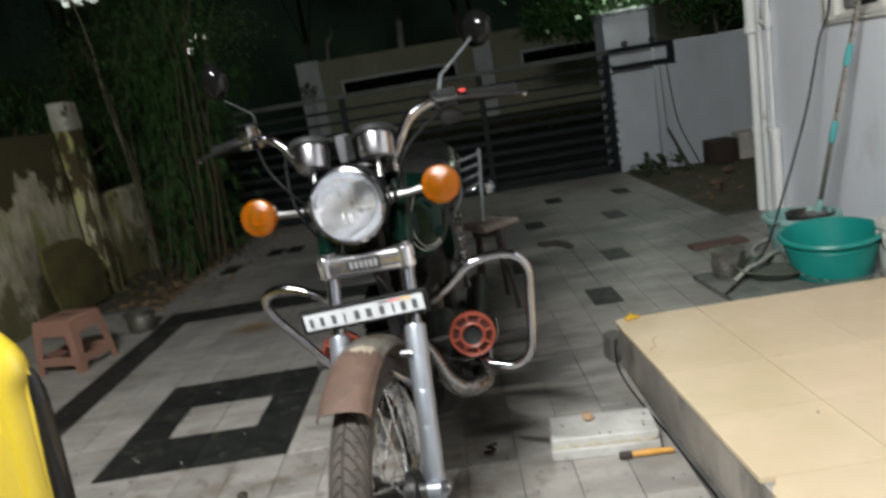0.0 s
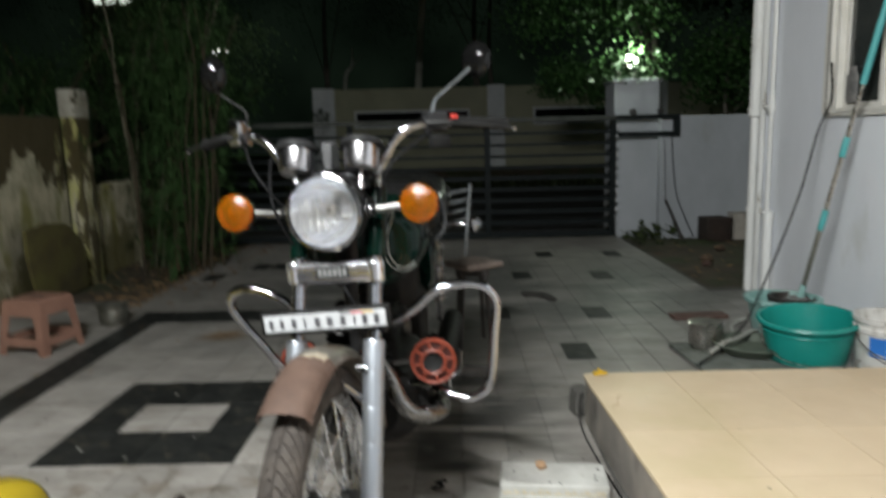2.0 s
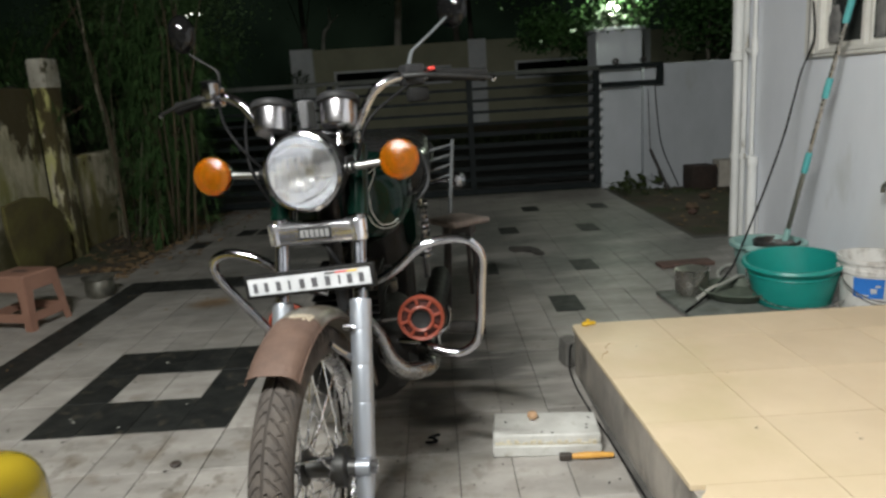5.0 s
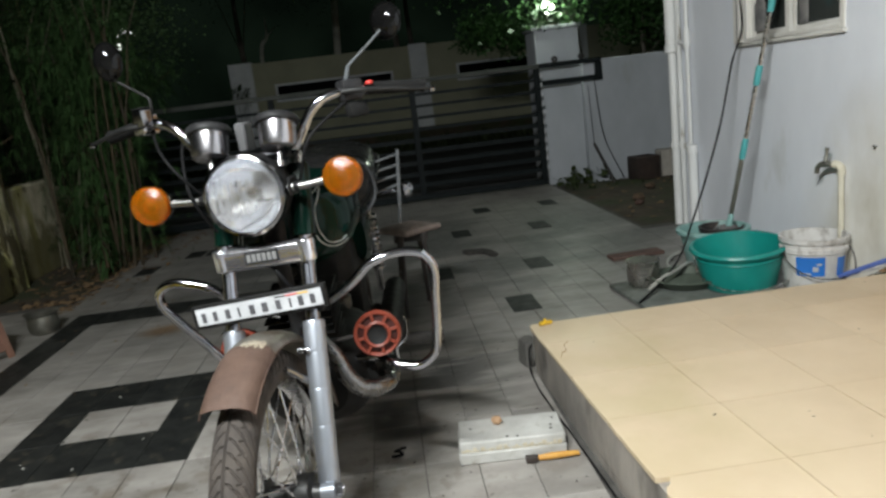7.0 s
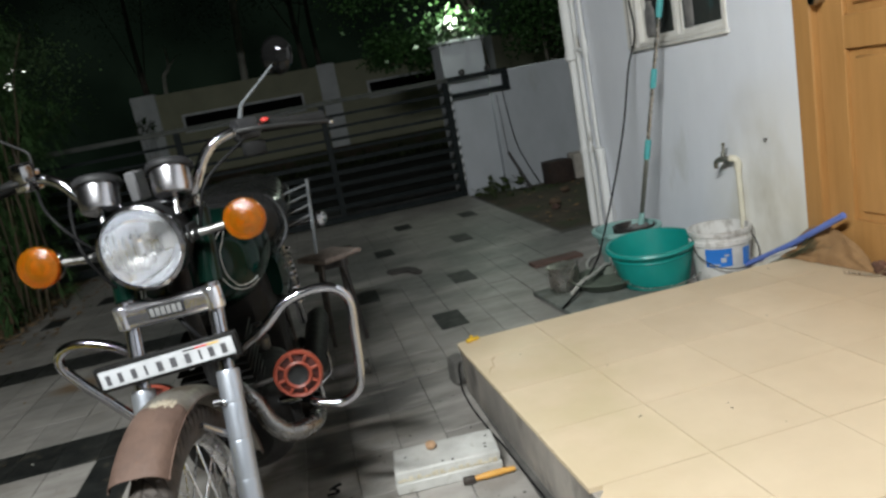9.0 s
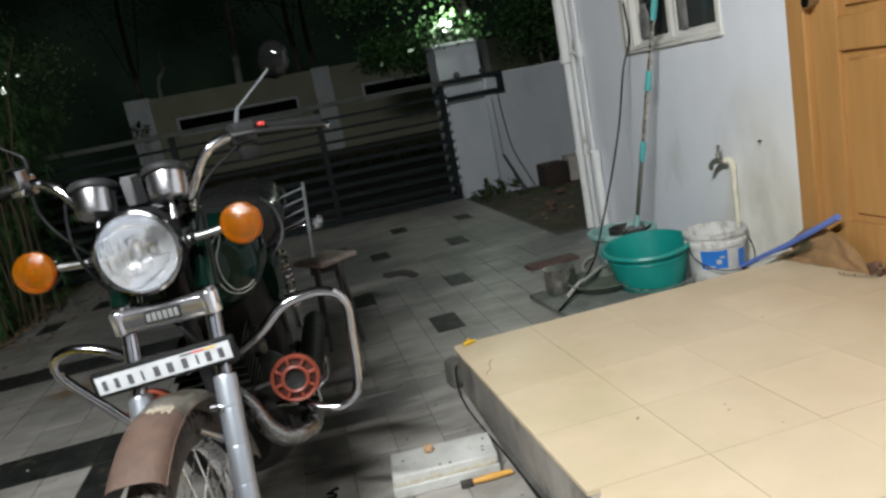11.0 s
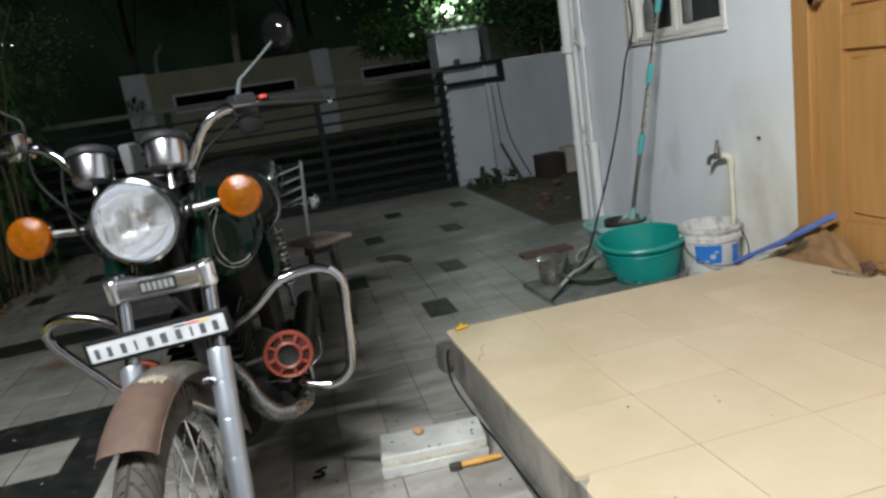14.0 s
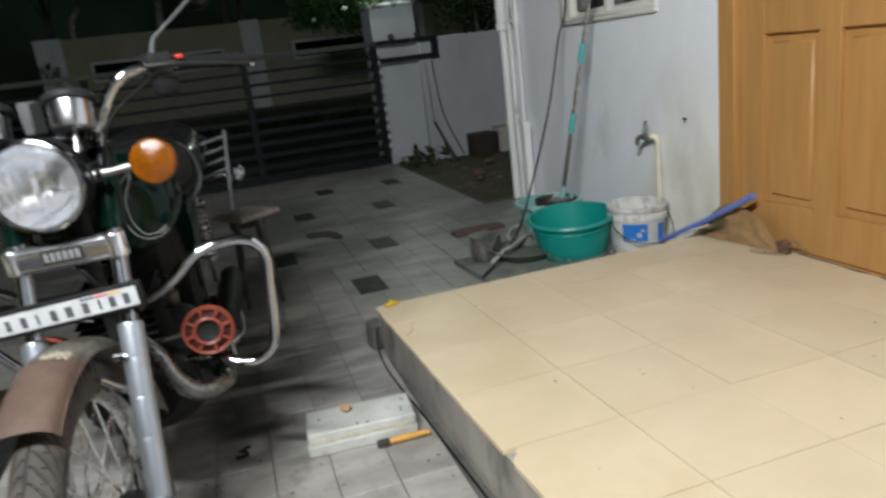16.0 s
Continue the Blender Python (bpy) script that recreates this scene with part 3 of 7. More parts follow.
# raised porch floor
PX0, PY1, PZ = 0.615, 2.66, 0.18
SKEW = 0.05 / 1.2
bm = bmesh.new()
for z in (-0.03, PZ - 0.014):
    for x, y in ((PX0 - 0.010 + SKEW * (PY1 + 2.2), -2.2), (XW - 0.002, -2.2), (XW - 0.002, PY1 - 0.012), (PX0 + 0.004, PY1 - 0.012), (PX0 - 0.010 + SKEW * 0.03, PY1 - 0.03)):
        bm.verts.new((x, y, z))
bm.verts.ensure_lookup_table()
vs = list(bm.verts)
bm.faces.new(vs[4::-1])
bm.faces.new(vs[5:])
for k in range(5):
    q = (k + 1) % 5
    bm.faces.new((vs[k], vs[q], vs[5 + q], vs[5 + k]))
porch = part("porch_floor", bm, M_CONC)
tagged(porch, "raised concrete porch floor with cream glazed tiles", "porch floor", kind="structure")
PT = 0.3145
kinds = {}
for i in range(6):
    for j in range(16):
        x0 = PX0 + i * PT
        x1 = min(x0 + PT, XW - 0.004)
        y1 = PY1 - 0.222 - (j - 1) * 0.304 if j else PY1
        y0 = PY1 - 0.222 - j * 0.304
        if x1 - x0 < 0.03 or y0 < -2.1:
            continue
        key = (round(x1 - x0, 3), round(y1 - y0, 3), (j if j in (0, 4) else 9) if i == 0 else 8)
        if key not in kinds:
            w, d, chip = key
            bm = bmesh.new()
            g = 0.0015
            if chip == 0:
                out = [(g, g), (w - g, g), (w - g, d - g), (0.022, d - g), (0.012, d - 0.007), (0.005, d - 0.012), (0.001, d - 0.03), (-0.0006, d * 0.4)]
            elif chip == 4:
                out = [(g, g), (w - g, g), (w - g, d - g), (0.034, d - g), (0.030, d - 0.012), (0.024, d - 0.026), (0.008, d - 0.042), (0.0, d * 0.80), (0.0015, d * 0.45), (0, 0.05)]
            elif chip == 9:
                out = [(g, g), (w - g, g), (w - g, d - g), (g, d - g), (0.0, d * 0.72), (0.0016, d * 0.66), (0.0002, d * 0.6)]
            else:
                out = [(g, g), (w - g, g), (w - g, d - g), (g, d - g)]
            out = [(a - SKEW * b, b) for a, b in out]
            lo = [bm.verts.new((a, b, -0.013)) for a, b in out]
            hi = [bm.verts.new((a, b, 0)) for a, b in out]
            bm.faces.new(hi)
            for k in range(len(out)):
                q = (k + 1) % len(out)
                bm.faces.new((lo[k], lo[q], hi[q], hi[k]))
            me = bpy.data.meshes.new("floor_tile")
            bm.to_mesh(me)
            bm.free()
            me.materials.append(M_CREAM)
            kinds[key] = me
        ob = new("floor_tile", kinds[key])
        ob.parent = porch
        ob.location = (x0 + SKEW * (PY1 - y0) - 0.018, y0, PZ + random.uniform(-0.0006, 0.0006))

# ---- house ----
WY0, WY1, WZ0, WZ1 = 3.09, 3.925, 1.155, 2.15   # window
DY0, DY1, DZ1 = 1.35, 2.640, 2.30              # door
wall = bmesh.new()
X2 = XW + 0.2
for y0, y1, z0, z1 in [(WY1, 4.9, -0.05, 2.9), (DY1, WY0, -0.05, 2.9), (WY0, WY1, -0.05, WZ0), (WY0, WY1, WZ1, 2.9), (DY0, DY1, DZ1, 2.9), (-2.4, DY0, -0.05, 2.9), (DY0, DY1, -0.05, PZ - 0.01)]:
    slab(wall, XW, X2, y0, y1, z0, z1)
bmesh.ops.remove_doubles(wall, verts=wall.verts, dist=1e-4)
wall_east = part("wall_east", wall, M_WALL)
tagged(wall_east, "white painted house wall with faint stains", "wall", kind="structure")
part("return_wall", box(X2 + 0.002, 6.0, 4.72, 4.9, -0.05, 2.9), M_WALL, wall_east)
wall_south = part("wall_south", box(-4.2, X2, -2.6, -2.405, -0.05, 2.9), M_WALL)
tagged(wall_south, "plain white house wall behind the porch", "wall", kind="structure")
ceiling = part("ceiling", box(-4.2, 2.9, -2.6, 5.36, 2.9, 3.05), M_ROOF)
tagged(ceiling, "flat concrete porch roof", "ceiling", kind="structure")
part("edge_beam", box(-4.2, -1.62, 5.362, 5.5, 2.82, 3.05), M_BEAM, ceiling)
part("edge_beam", box(-1.60, 2.9, 5.362, 5.5, 2.83, 3.05), M_BEAM, ceiling)
tube_lamp = thing("tube_lamp", "white fluorescent tube fitting under the porch roof", "lamp", pose(-0.60, -0.17, 2.845, 0, 0, 0))
part("housing", box(-0.62, 0.62, -0.05, 0.05, 0.02, 0.07, 0.01), M_FRAME, tube_lamp)
part("tube", tube([(-0.58, 0, 0.005), (0.58, 0, 0.005)], 0.013), M_TUBEGLOW, tube_lamp, "glowing white tube")

# window
window = thing("window_1", "white framed sliding window with dark panes", "window", kind="structure")
fr = bmesh.new()
for y0, y1, z0, z1 in [(WY0, WY0 + 0.028, WZ0, WZ1), (WY1 - 0.034, WY1, WZ0, WZ1), (WY0 + 0.028, WY1 - 0.034, WZ0, WZ0 + 0.022), (WY0 + 0.028, WY1 - 0.034, WZ1 - 0.05, WZ1)]:
    slab(fr, XW - 0.012, XW + 0.10, y0, y1, z0, z1, 0.004)
part("window_frame", fr, M_FRAME, window)
part("window_sill", box(XW - 0.022, XW + 0.02, WY0 - 0.012, WY1 + 0.075, WZ0 - 0.020, WZ0 - 0.002, 0.005), M_FRAME, window)
part("side_trim", box(XW - 0.03, XW - 0.003, WY1 + 0.004, WY1 + 0.072, WZ0, WZ1, 0.004), M_FRAME, window)
part("trim_groove", box(XW - 0.0325, XW - 0.0305, WY1 + 0.028, WY1 + 0.034, WZ0 + 0.002, WZ1 - 0.002), M_IRON, window)
for k, (y0, y1) in enumerate([(WY0 + 0.026, 3.575), (3.545, WY1 - 0.032)]):
    xo = XW + (0.02 if k else 0.05)
    sash = bmesh.new()
    for a, b, z0, z1 in [(y0, y0 + 0.034, WZ0 + 0.022, WZ1 - 0.05), (y1 - 0.034, y1, WZ0 + 0.022, WZ1 - 0.05), (y0 + 0.034, y1 - 0.034, WZ0 + 0.022, WZ0 + 0.048), (y0 + 0.034, y1 - 0.034, WZ1 - 0.09, WZ1 - 0.05)]:
        slab(sash, xo, xo + 0.025, a, b, z0, z1, 0.003)
    s = part("sash", sash, M_FRAME, window)
    part("pane", box(xo + 0.009, xo + 0.014, y0 + 0.034, y1 - 0.034, WZ0 + 0.048, WZ1 - 0.09), M_PANE, s, "dark glass pane")
part("ledge_jar", turned([(0, 0), (0.045, 0), (0.05, 0.02), (0.05, 0.13), (0.03, 0.16), (0.03, 0.18), (0, 0.18)], 20, pose(XW + 0.012, 3.79, WZ0 + 0.049) @ Matrix.Diagonal((0.3, 1, 1, 1))), M_CURTAIN, window)
part("ledge_jar", turned([(0, 0), (0.034, 0), (0.038, 0.02), (0.038, 0.16), (0.022, 0.18), (0, 0.18)], 20, pose(XW + 0.043, 3.46, WZ0 + 0.049) @ Matrix.Diagonal((0.15, 1, 1, 1))), M_CURTAIN, window)

# door
door = thing("door_1", "closed varnished brown wooden panel door", "door", kind="structure")
fr = bmesh.new()
slab(fr, XW - 0.03, XW + 0.12, DY1 - 0.095, DY1, PZ, DZ1, 0.005)
slab(fr, XW - 0.03, XW + 0.12, DY0, DY0 + 0.125, PZ, DZ1, 0.005)
slab(fr, XW - 0.03, XW + 0.12, DY0 + 0.127, DY1 - 0.097, DZ1 - 0.125, DZ1, 0.005)
part("door_frame", fr, M_DOOR, door)
LY0, LY1 = DY0 + 0.13, DY1 - 0.10
leaf = bmesh.new()
slab(leaf, XW + 0.018, XW + 0.06, LY0, LY1, PZ + 0.006, DZ1 - 0.13, 0.002)
leaf_ob = part("door_leaf", leaf, M_DOOR, door)
stiles = bmesh.new()
PZS = [(0.355, 0.993), (1.115, 2.06)]
ycols = [(2.160, 2.415), (1.813, 2.068), (1.55, 1.72)]
edges = [LY1, 2.415, 2.160, 2.068, 1.813, 1.72, 1.55, LY0]
for a, b in zip(edges[0::2], edges[1::2]):
    slab(stiles, XW - 0.002, XW + 0.019, b, a, PZ + 0.008, DZ1 - 0.135, 0.003)
for y0, y1 in ycols:
    for z0, z1 in [(PZ + 0.008, 0.355), (0.993, 1.115), (2.06, DZ1 - 0.135)]:
        slab(stiles, XW - 0.0005, XW + 0.019, y0 - 0.004, y1 + 0.004, z0, z1, 0.003)
part("stiles", stiles, M_DOOR, leaf_ob)
for y0, y1 in ycols:
    for z0, z1 in PZS:
        part("panel", box(XW + 0.006, XW + 0.022, y0 + 0.03, y1 - 0.03, z0 + 0.03, z1 - 0.03, 0.007), M_DOOR, leaf_ob)
sill = bmesh.new()
slab(sill, XW - 0.012, XW + 0.10, DY0 + 0.127, DY1 - 0.097, PZ - 0.009, PZ + 0.0055, 0.002)
part("door_sill", sill, M_DOOR, door)
# Thin dark tube of uneven width along the sill's front edge.
part("sill_gap", tube([(XW - 0.013 + 0.004 * math.sin(k * 1.7), LY1 + 0.09 - k * 0.047, PZ + 0.0015) for k in range(22)], [0.003 + 0.0015 * math.sin(k * 2.3) for k in range(22)], 6, 2), M_DCONC, door, "dark uneven line along the sill")
part("knob", turned([(0, 0), (0.018, 0), (0.016, 0.02), (0.024, 0.035), (0.02, 0.05), (0, 0.054)], 16, facing((XW - 0.002, 2.505, 1.19), (-1, 0, 0))), M_OLDCHROME, leaf_ob, "small metal door knob")

# pipes at the corner
def wall_pipe(y, z0, z1, r, off=0.0):
    p = thing("drain_pipe", "white plastic drain pipe clamped to the house wall", "pipe", pose(XW - r - 0.012 - off, y, 0), "wall pipes")
    part("pipe", tube([(0, 0, z0), (0, 0, z1)], r, 16), M_PVC, p)
    for z in [q for q in (0.55, 1.22, 2.1) if z0 < q < z1]:
        part("clamp", turned([(r + 0.001, -0.018), (r + 0.007, -0.018), (r + 0.007, 0.018), (r + 0.001, 0.018)], 16, pose(0, 0, z), True), M_PVC, p)
        part("clamp_foot", box(0.0, r + 0.011, -0.01, 0.01, z - 0.012, z + 0.012, 0.002), M_PVC, p)
    for z in [q for q in (1.62 - y % 0.1 * 4,) if z0 < q < z1]:
        part("coupling", turned([(r, -0.04), (r + 0.005, -0.04), (r + 0.006, 0.04), (r, 0.04)], 16, pose(0, 0, z), True), M_PVC, p)
    return p


corner_pipe = wall_pipe(4.80, -0.02, 2.72, 0.028)
part("sleeve", turned([(0.029, 1.16), (0.040, 1.17), (0.040, 2.72), (0.029, 2.72)], 18, Matrix(), True), M_PVC, corner_pipe)
part("sleeve_lip", turned([(0.040, 1.165), (0.046, 1.17), (0.046, 1.215), (0.040, 1.22)], 18, Matrix(), True), M_PVC, corner_pipe)
wall_pipe(4.715, -0.02, 2.72, 0.017)
conduit = wall_pipe(4.60, -0.02, 2.72, 0.014)
part("elbow", tube([(0.0, 0, 1.17), (-0.004, 0.02, 1.20), (-0.008, 0.055, 1.22), (-0.008, 0.09, 1.225)], 0.015, 12, 4), M_PVC, conduit)
part("joint", turned([(0.0142, -0.05), (0.021, -0.05), (0.022, 0.05), (0.0142, 0.05)], 16, pose(0, 0, 1.24), True), M_PVC, conduit)
short = wall_pipe(4.545, -0.02, 0.54, 0.030)
part("cap", turned([(0.030, 0), (0.035, 0), (0.035, 0.05), (0.027, 0.058), (0, 0.06)], 16, pose(0, 0, 0.51)), M_PVC, short)
part("stay_wire", tube([(0.012, -0.075, 0.0), (0.012, -0.072, 0.24), (0.012, -0.06, 0.27), (0.012, -0.03, 0.275)], 0.004, 8, 3), M_PVC, short)

# tap
tap = thing("garden_tap", "chrome tap on a white plastic riser pipe", "tap", pose(XW - 0.02, 3.086, -0.022))
part("riser", tube([(0, 0, 0.0), (0, 0, 0.55)], 0.0135, 14), M_OLDPVC, tap)
part("elbow", tube([(0, 0, 0.535), (0, 0.0, 0.568), (-0.008, 0.012, 0.585), (-0.018, 0.03, 0.587)], 0.0175, 14, 4), M_OLDPVC, tap)
part("spout", tube([(-0.018, 0.026, 0.587), (-0.034, 0.05, 0.588), (-0.047, 0.075, 0.584), (-0.053, 0.089, 0.570), (-0.054, 0.092, 0.545)], [0.012, 0.0145, 0.013, 0.011, 0.0105], 14, 4), M_DULLSTEEL, tap, "chrome spout")
part("handle", tube([(-0.034, 0.056, 0.592), (-0.035, 0.057, 0.618), (-0.033, 0.055, 0.625), (-0.030, 0.053, 0.662)], [0.011, 0.0095, 0.006, 0.008], 12), M_DULLSTEEL, tap)

# ---- yard walls and gate ----
cw = part("wall_north", box(2.30, 9.0, YG - 0.05, YG + 0.12, -0.05, 1.245, 0.006), M_COMP)
tagged(cw, "white painted yard wall with damp stains", "yard wall", kind="structure")
gp = part("gate_pillar", box(1.84, 2.305, YG + 0.03, YG + 0.47, -0.05, 1.60, 0.008), M_COMP)
tagged(gp, "white painted gate pillar with stains", "pillar", kind="structure")
part("cap", box(1.815, 2.33, YG + 0.005, YG + 0.495, 1.601, 1.635, 0.006), M_COMP, gp)
lamp = thing("gate_lamp", "lit globe lamp on the gate pillar, half hidden by leaves", "lamp", pose(2.05, YG + 0.22, 1.636))
part("base", turned([(0, 0), (0.06, 0), (0.05, 0.03), (0.03, 0.08), (0.03, 0.12), (0, 0.12)], 20), M_IRON, lamp)
part("globe", turned([(0.0, 0.12), (0.04, 0.13), (0.065, 0.175), (0.065, 0.215), (0.04, 0.26), (0, 0.27)], 24), M_LAMPGLASS, lamp, "glowing glass globe")

gate = thing("sliding_gate", "dark grey metal sliding gate with horizontal bars", "gate", pose(0, YG - 0.09, 0))
GX0, GX1 = -2.35, 1.83
for x in (GX0, -0.95, 0.47, GX1 - 0.06):
    part("post", box(x, x + 0.06, -0.02, 0.02, 0.03, 1.215, 0.003), M_GATE, gate)
part("top_rail", box(GX0, GX1, -0.028, 0.028, 1.217, 1.262, 0.003), M_GRAIL, gate, "top rail in paler grey for the light it catches")
part("top_arm", box(GX1 + 0.002, 2.48, -0.028, 0.028, 1.217, 1.262, 0.003), M_GATE, gate)
part("bottom_rail", box(GX0, GX1, -0.028, 0.028, 0.02, 0.08, 0.003), M_GATE, gate)
for k in range(9):
    z = 0.155 + k * 0.1165
    for xa, xb in ((GX0 + 0.062, -0.952), (-0.888, 0.468), (0.532, GX1 - 0.062)):
        part("bar", box(xa, xb, -0.012, 0.012, z, z + (0.045 if k < 5 else 0.03)), M_GATE, gate)
part("arm", box(GX1 + 0.002, 2.42, -0.022, 0.022, 1.04, 1.09, 0.003), M_GATE, gate)
part("arm_end", box(2.42, 2.485, -0.024, 0.024, 1.035, 1.216, 0.003), M_GATE, gate)
for k in range(11):
    part("latch_tooth", box(GX1 + 0.001, GX1 + 0.012, -0.03, -0.012, 0.18 + k * 0.094, 0.225 + k * 0.094), M_WHITE, gate)
for x in (2.0, 2.28):
    part("roller", turned([(0.012, -0.02), (0.03, -0.02), (0.03, 0.02), (0.012, 0.02)], 16, facing((x, 0, 1.292), (0, -1, 0)), True), M_IRON, gate)

# wall across the lane
YF = 16.0
KF = (YF - 0.13) / 11.87
fw = part("lane_wall", box(-2.62, 40, YF + 0.02, YF + 0.25, -0.05, 2.19), M_BEIGE)
tagged(fw, "beige yard wall across the lane with framed slots", "yard wall", kind="structure")
fwx = lambda v: 0.11 + (v - 0.11) * KF
for x0, x1 in ((-2.17, -1.80), (0.75, 1.045), (3.4, 3.75)):
    part("pier", box(fwx(x0), fwx(x1), YF - 0.06, YF + 0.3, -0.05, 2.22, 0.01), M_WHITE, fw)
for x0, x1 in ((-1.44, 0.42), (1.55, 3.2)):
    a, b, z0, z1 = fwx(x0), fwx(x1), 1.37, 1.66
    # Flat near-black panel paints the shade inside the slot; no hole is cut.
    part("slot_recess", box(a, b, YF - 0.005, YF + 0.018, z0, z1), M_SLOT, fw, "near-black panel painted as the slot's shade")
    f2 = bmesh.new()
    for q in [(a - 0.05, a, z0 - 0.05, z1 + 0.05), (b, b + 0.05, z0 - 0.05, z1 + 0.05), (a, b, z1, z1 + 0.05), (a, b, z0 - 0.05, z0)]:
        slab(f2, q[0], q[1], YF - 0.05, YF + 0.015, q[2], q[3])
    part("slot_frame", f2, M_WHITE, fw)

# Dark brown band in front of the wall's lowest 0.42 m.
part("plinth", box(-2.7, 40, YF - 0.14, YF - 0.065, -0.05, 0.42), M_DIRT, fw, "dark brown band along the foot of the wall")

# old mossy wall
mw = part("wall_west", box(-3.1, -2.87, -2.4, 5.52, -0.05, 1.30, 0.02, 2), M_MOSS)
tagged(mw, "old plastered yard wall streaked with moss and black mould", "yard wall", kind="structure")
mp_ = part("wall_pillar", box(-2.918, -2.797, 5.60, 5.81, -0.05, 1.51, 0.015, 2), M_PILLAR)
tagged(mp_, "old mossy wall pillar with a pale top", "pillar", kind="structure")
part("pillar_top", box(-2.925, -2.790, 5.595, 5.815, 1.30, 1.52, 0.012, 2), M_PALEPLASTER, mp_)
mw2 = part("wall_west_far", box(-3.1, -2.9, 5.93, 7.5, -0.05, 0.75, 0.02), M_MOSS)
tagged(mw2, "low old plastered wall behind the canes", "yard wall", kind="structure")

ss = thing("stone_slab", "mossy olive stone slab leaning on the old wall", "stone slab", pose(-2.86, 4.65, -0.004, 0, 9, 0))
bm = bmesh.new()
outline = [(0.19, 0.0), (0.83, 0.0), (0.79, 0.22), (0.68, 0.40), (0.46, 0.55), (0.20, 0.585), (-0.05, 0.56), (0.0, 0.36), (0.09, 0.17)]
lo, hi = ([bm.verts.new((x, y, z)) for y, z in outline] for x in (0.075, 0.10))
bm.faces.new(lo[::-1])
bm.faces.new(hi)
for k in range(len(outline)):
    q = (k + 1) % len(outline)
    bm.faces.new((lo[k], lo[q], hi[q], hi[k]))
bmesh.ops.recalc_face_normals(bm, faces=bm.faces)
bmesh.ops.bevel(bm, geom=bm.edges[:], offset=0.009, segments=3, affect="EDGES", profile=0.6)
part("slab_body", bm, M_SLABMOSS, ss)
rod_ = thing("steel_rod", "short shiny steel rod lying on the old wall", "rod", pose(-2.90, 5.30, 1.302))
part("rod", tube([(0, -0.05, 0.008), (0, 0.07, 0.008)], 0.008, 10), M_CHROME, rod_)

# ---- motorcycle ----
bike = thing("motorcycle", "dark green motorcycle with chrome headlamp, crash bars and worn front mudguard", "motorcycle", pose(-0.130, 1.70, 0.008, 0, -0.8, -4.5))
RAKE, STEER = 21.0, -5.0
S0 = pose(0, 0.03, 0.76, -RAKE)
K = S0 @ pose(0, 0, 0, 0, 0, STEER) @ S0.inverted()


def leg_at(z, fwd=0.0):
    """A place on the fork's line at height z."""
    return Vector((0, -0.02 - (0.783 - z) * math.tan(radians(RAKE)) - fwd, z))


def steer_part(name, bm, mat, parent=None, label="", deg=38):
    bmesh.ops.transform(bm, matrix=K, verts=bm.verts)
    return part(name, bm, mat, parent or bike, label, deg)


AX = Vector((0, -0.222, 0.300))
HL = Vector((0, -0.075, 0.912))

# headlamp
hm = facing(HL, (0, -1, 0.0))
shell = steer_part("headlamp_shell", turned([(0.03, -0.155), (0.06, -0.145), (0.078, -0.11), (0.084, -0.06), (0.085, -0.012), (0.08, -0.012), (0.078, -0.06), (0.05, -0.13), (0.03, -0.14)], 48, hm, True), M_BLACKP)
steer_part("headlamp_rim", turned([(0.076, -0.008), (0.085, -0.012), (0.0885, -0.002), (0.0865, 0.008), (0.080, 0.011), (0.077, 0.006)], 56, hm, True), M_HLRIM, shell, "polished chrome rim")
steer_part("reflector", turned([(0.0765, 0.002), (0.068, -0.03), (0.05, -0.058), (0.03, -0.075), (0.014, -0.082), (0, -0.083)], 48, hm), M_HLREFL, shell)
bmr = turned([(0, 0.0), (0.010, 0.0), (0.012, 0.004), (0.012, 0.028), (0.008, 0.034), (0, 0.035)], 16, hm @ pose(0, 0, -0.078))
steer_part("bulb", bmr, M_STEEL, shell)
lens = bmesh.new()
NL, NA = 22, 64
grid = []
for i in range(NL + 1):
    r = 0.0772 * i / NL
    row = []
    for k in range(NA):
        a = 2 * math.pi * k / NA
        x, y = r * math.cos(a), r * math.sin(a)
        z = 0.017 * (1 - (r / 0.0772) ** 2) + 0.006
        row.append((x, y, z))
    grid.append(row)
inner = lambda x, y: 0.0004 * math.sin(x * 380) * (1 if abs(y) < 0.04 else 0.2) + 0.0005 * math.sin(y * 190 + 1) + 0.0006 * math.sin(x * 90 + 2)
for flip in (False, True):
    vv = []
    for i, row in enumerate(grid):
        vv.append([lens.verts.new(hm @ Vector((x, y, z - (0.005 + inner(x, y) if flip else 0)))) for x, y, z in (row if i else row[:1])])
    for k in range(NA):
        q = (k + 1) % NA
        f = (vv[0][0], vv[1][k], vv[1][q])
        lens.faces.new(f[::-1] if flip else f)
        for i in range(1, NL):
            f = (vv[i][k], vv[i + 1][k], vv[i + 1][q], vv[i][q])
            lens.faces.new(f[::-1] if flip else f)
    if flip:
        for k in range(NA):
            q = (k + 1) % NA
            lens.faces.new((rim0[k], rim0[q], vv[NL][q], vv[NL][k])[::-1])
    else:
        rim0 = vv[NL]
ob = steer_part("headlamp_lens", lens, M_LENS, shell, "ribbed clear glass lens", 80)
ob.visible_shadow = False
for sx in (-1, 1):
    ear = bmesh.new()
    slab(ear, sx * 0.092 - 0.003, sx * 0.092 + 0.003, -0.06, 0.0, 0.895, 0.935, 0.003)
    steer_part("headlamp_bracket", ear, M_BLACKP)

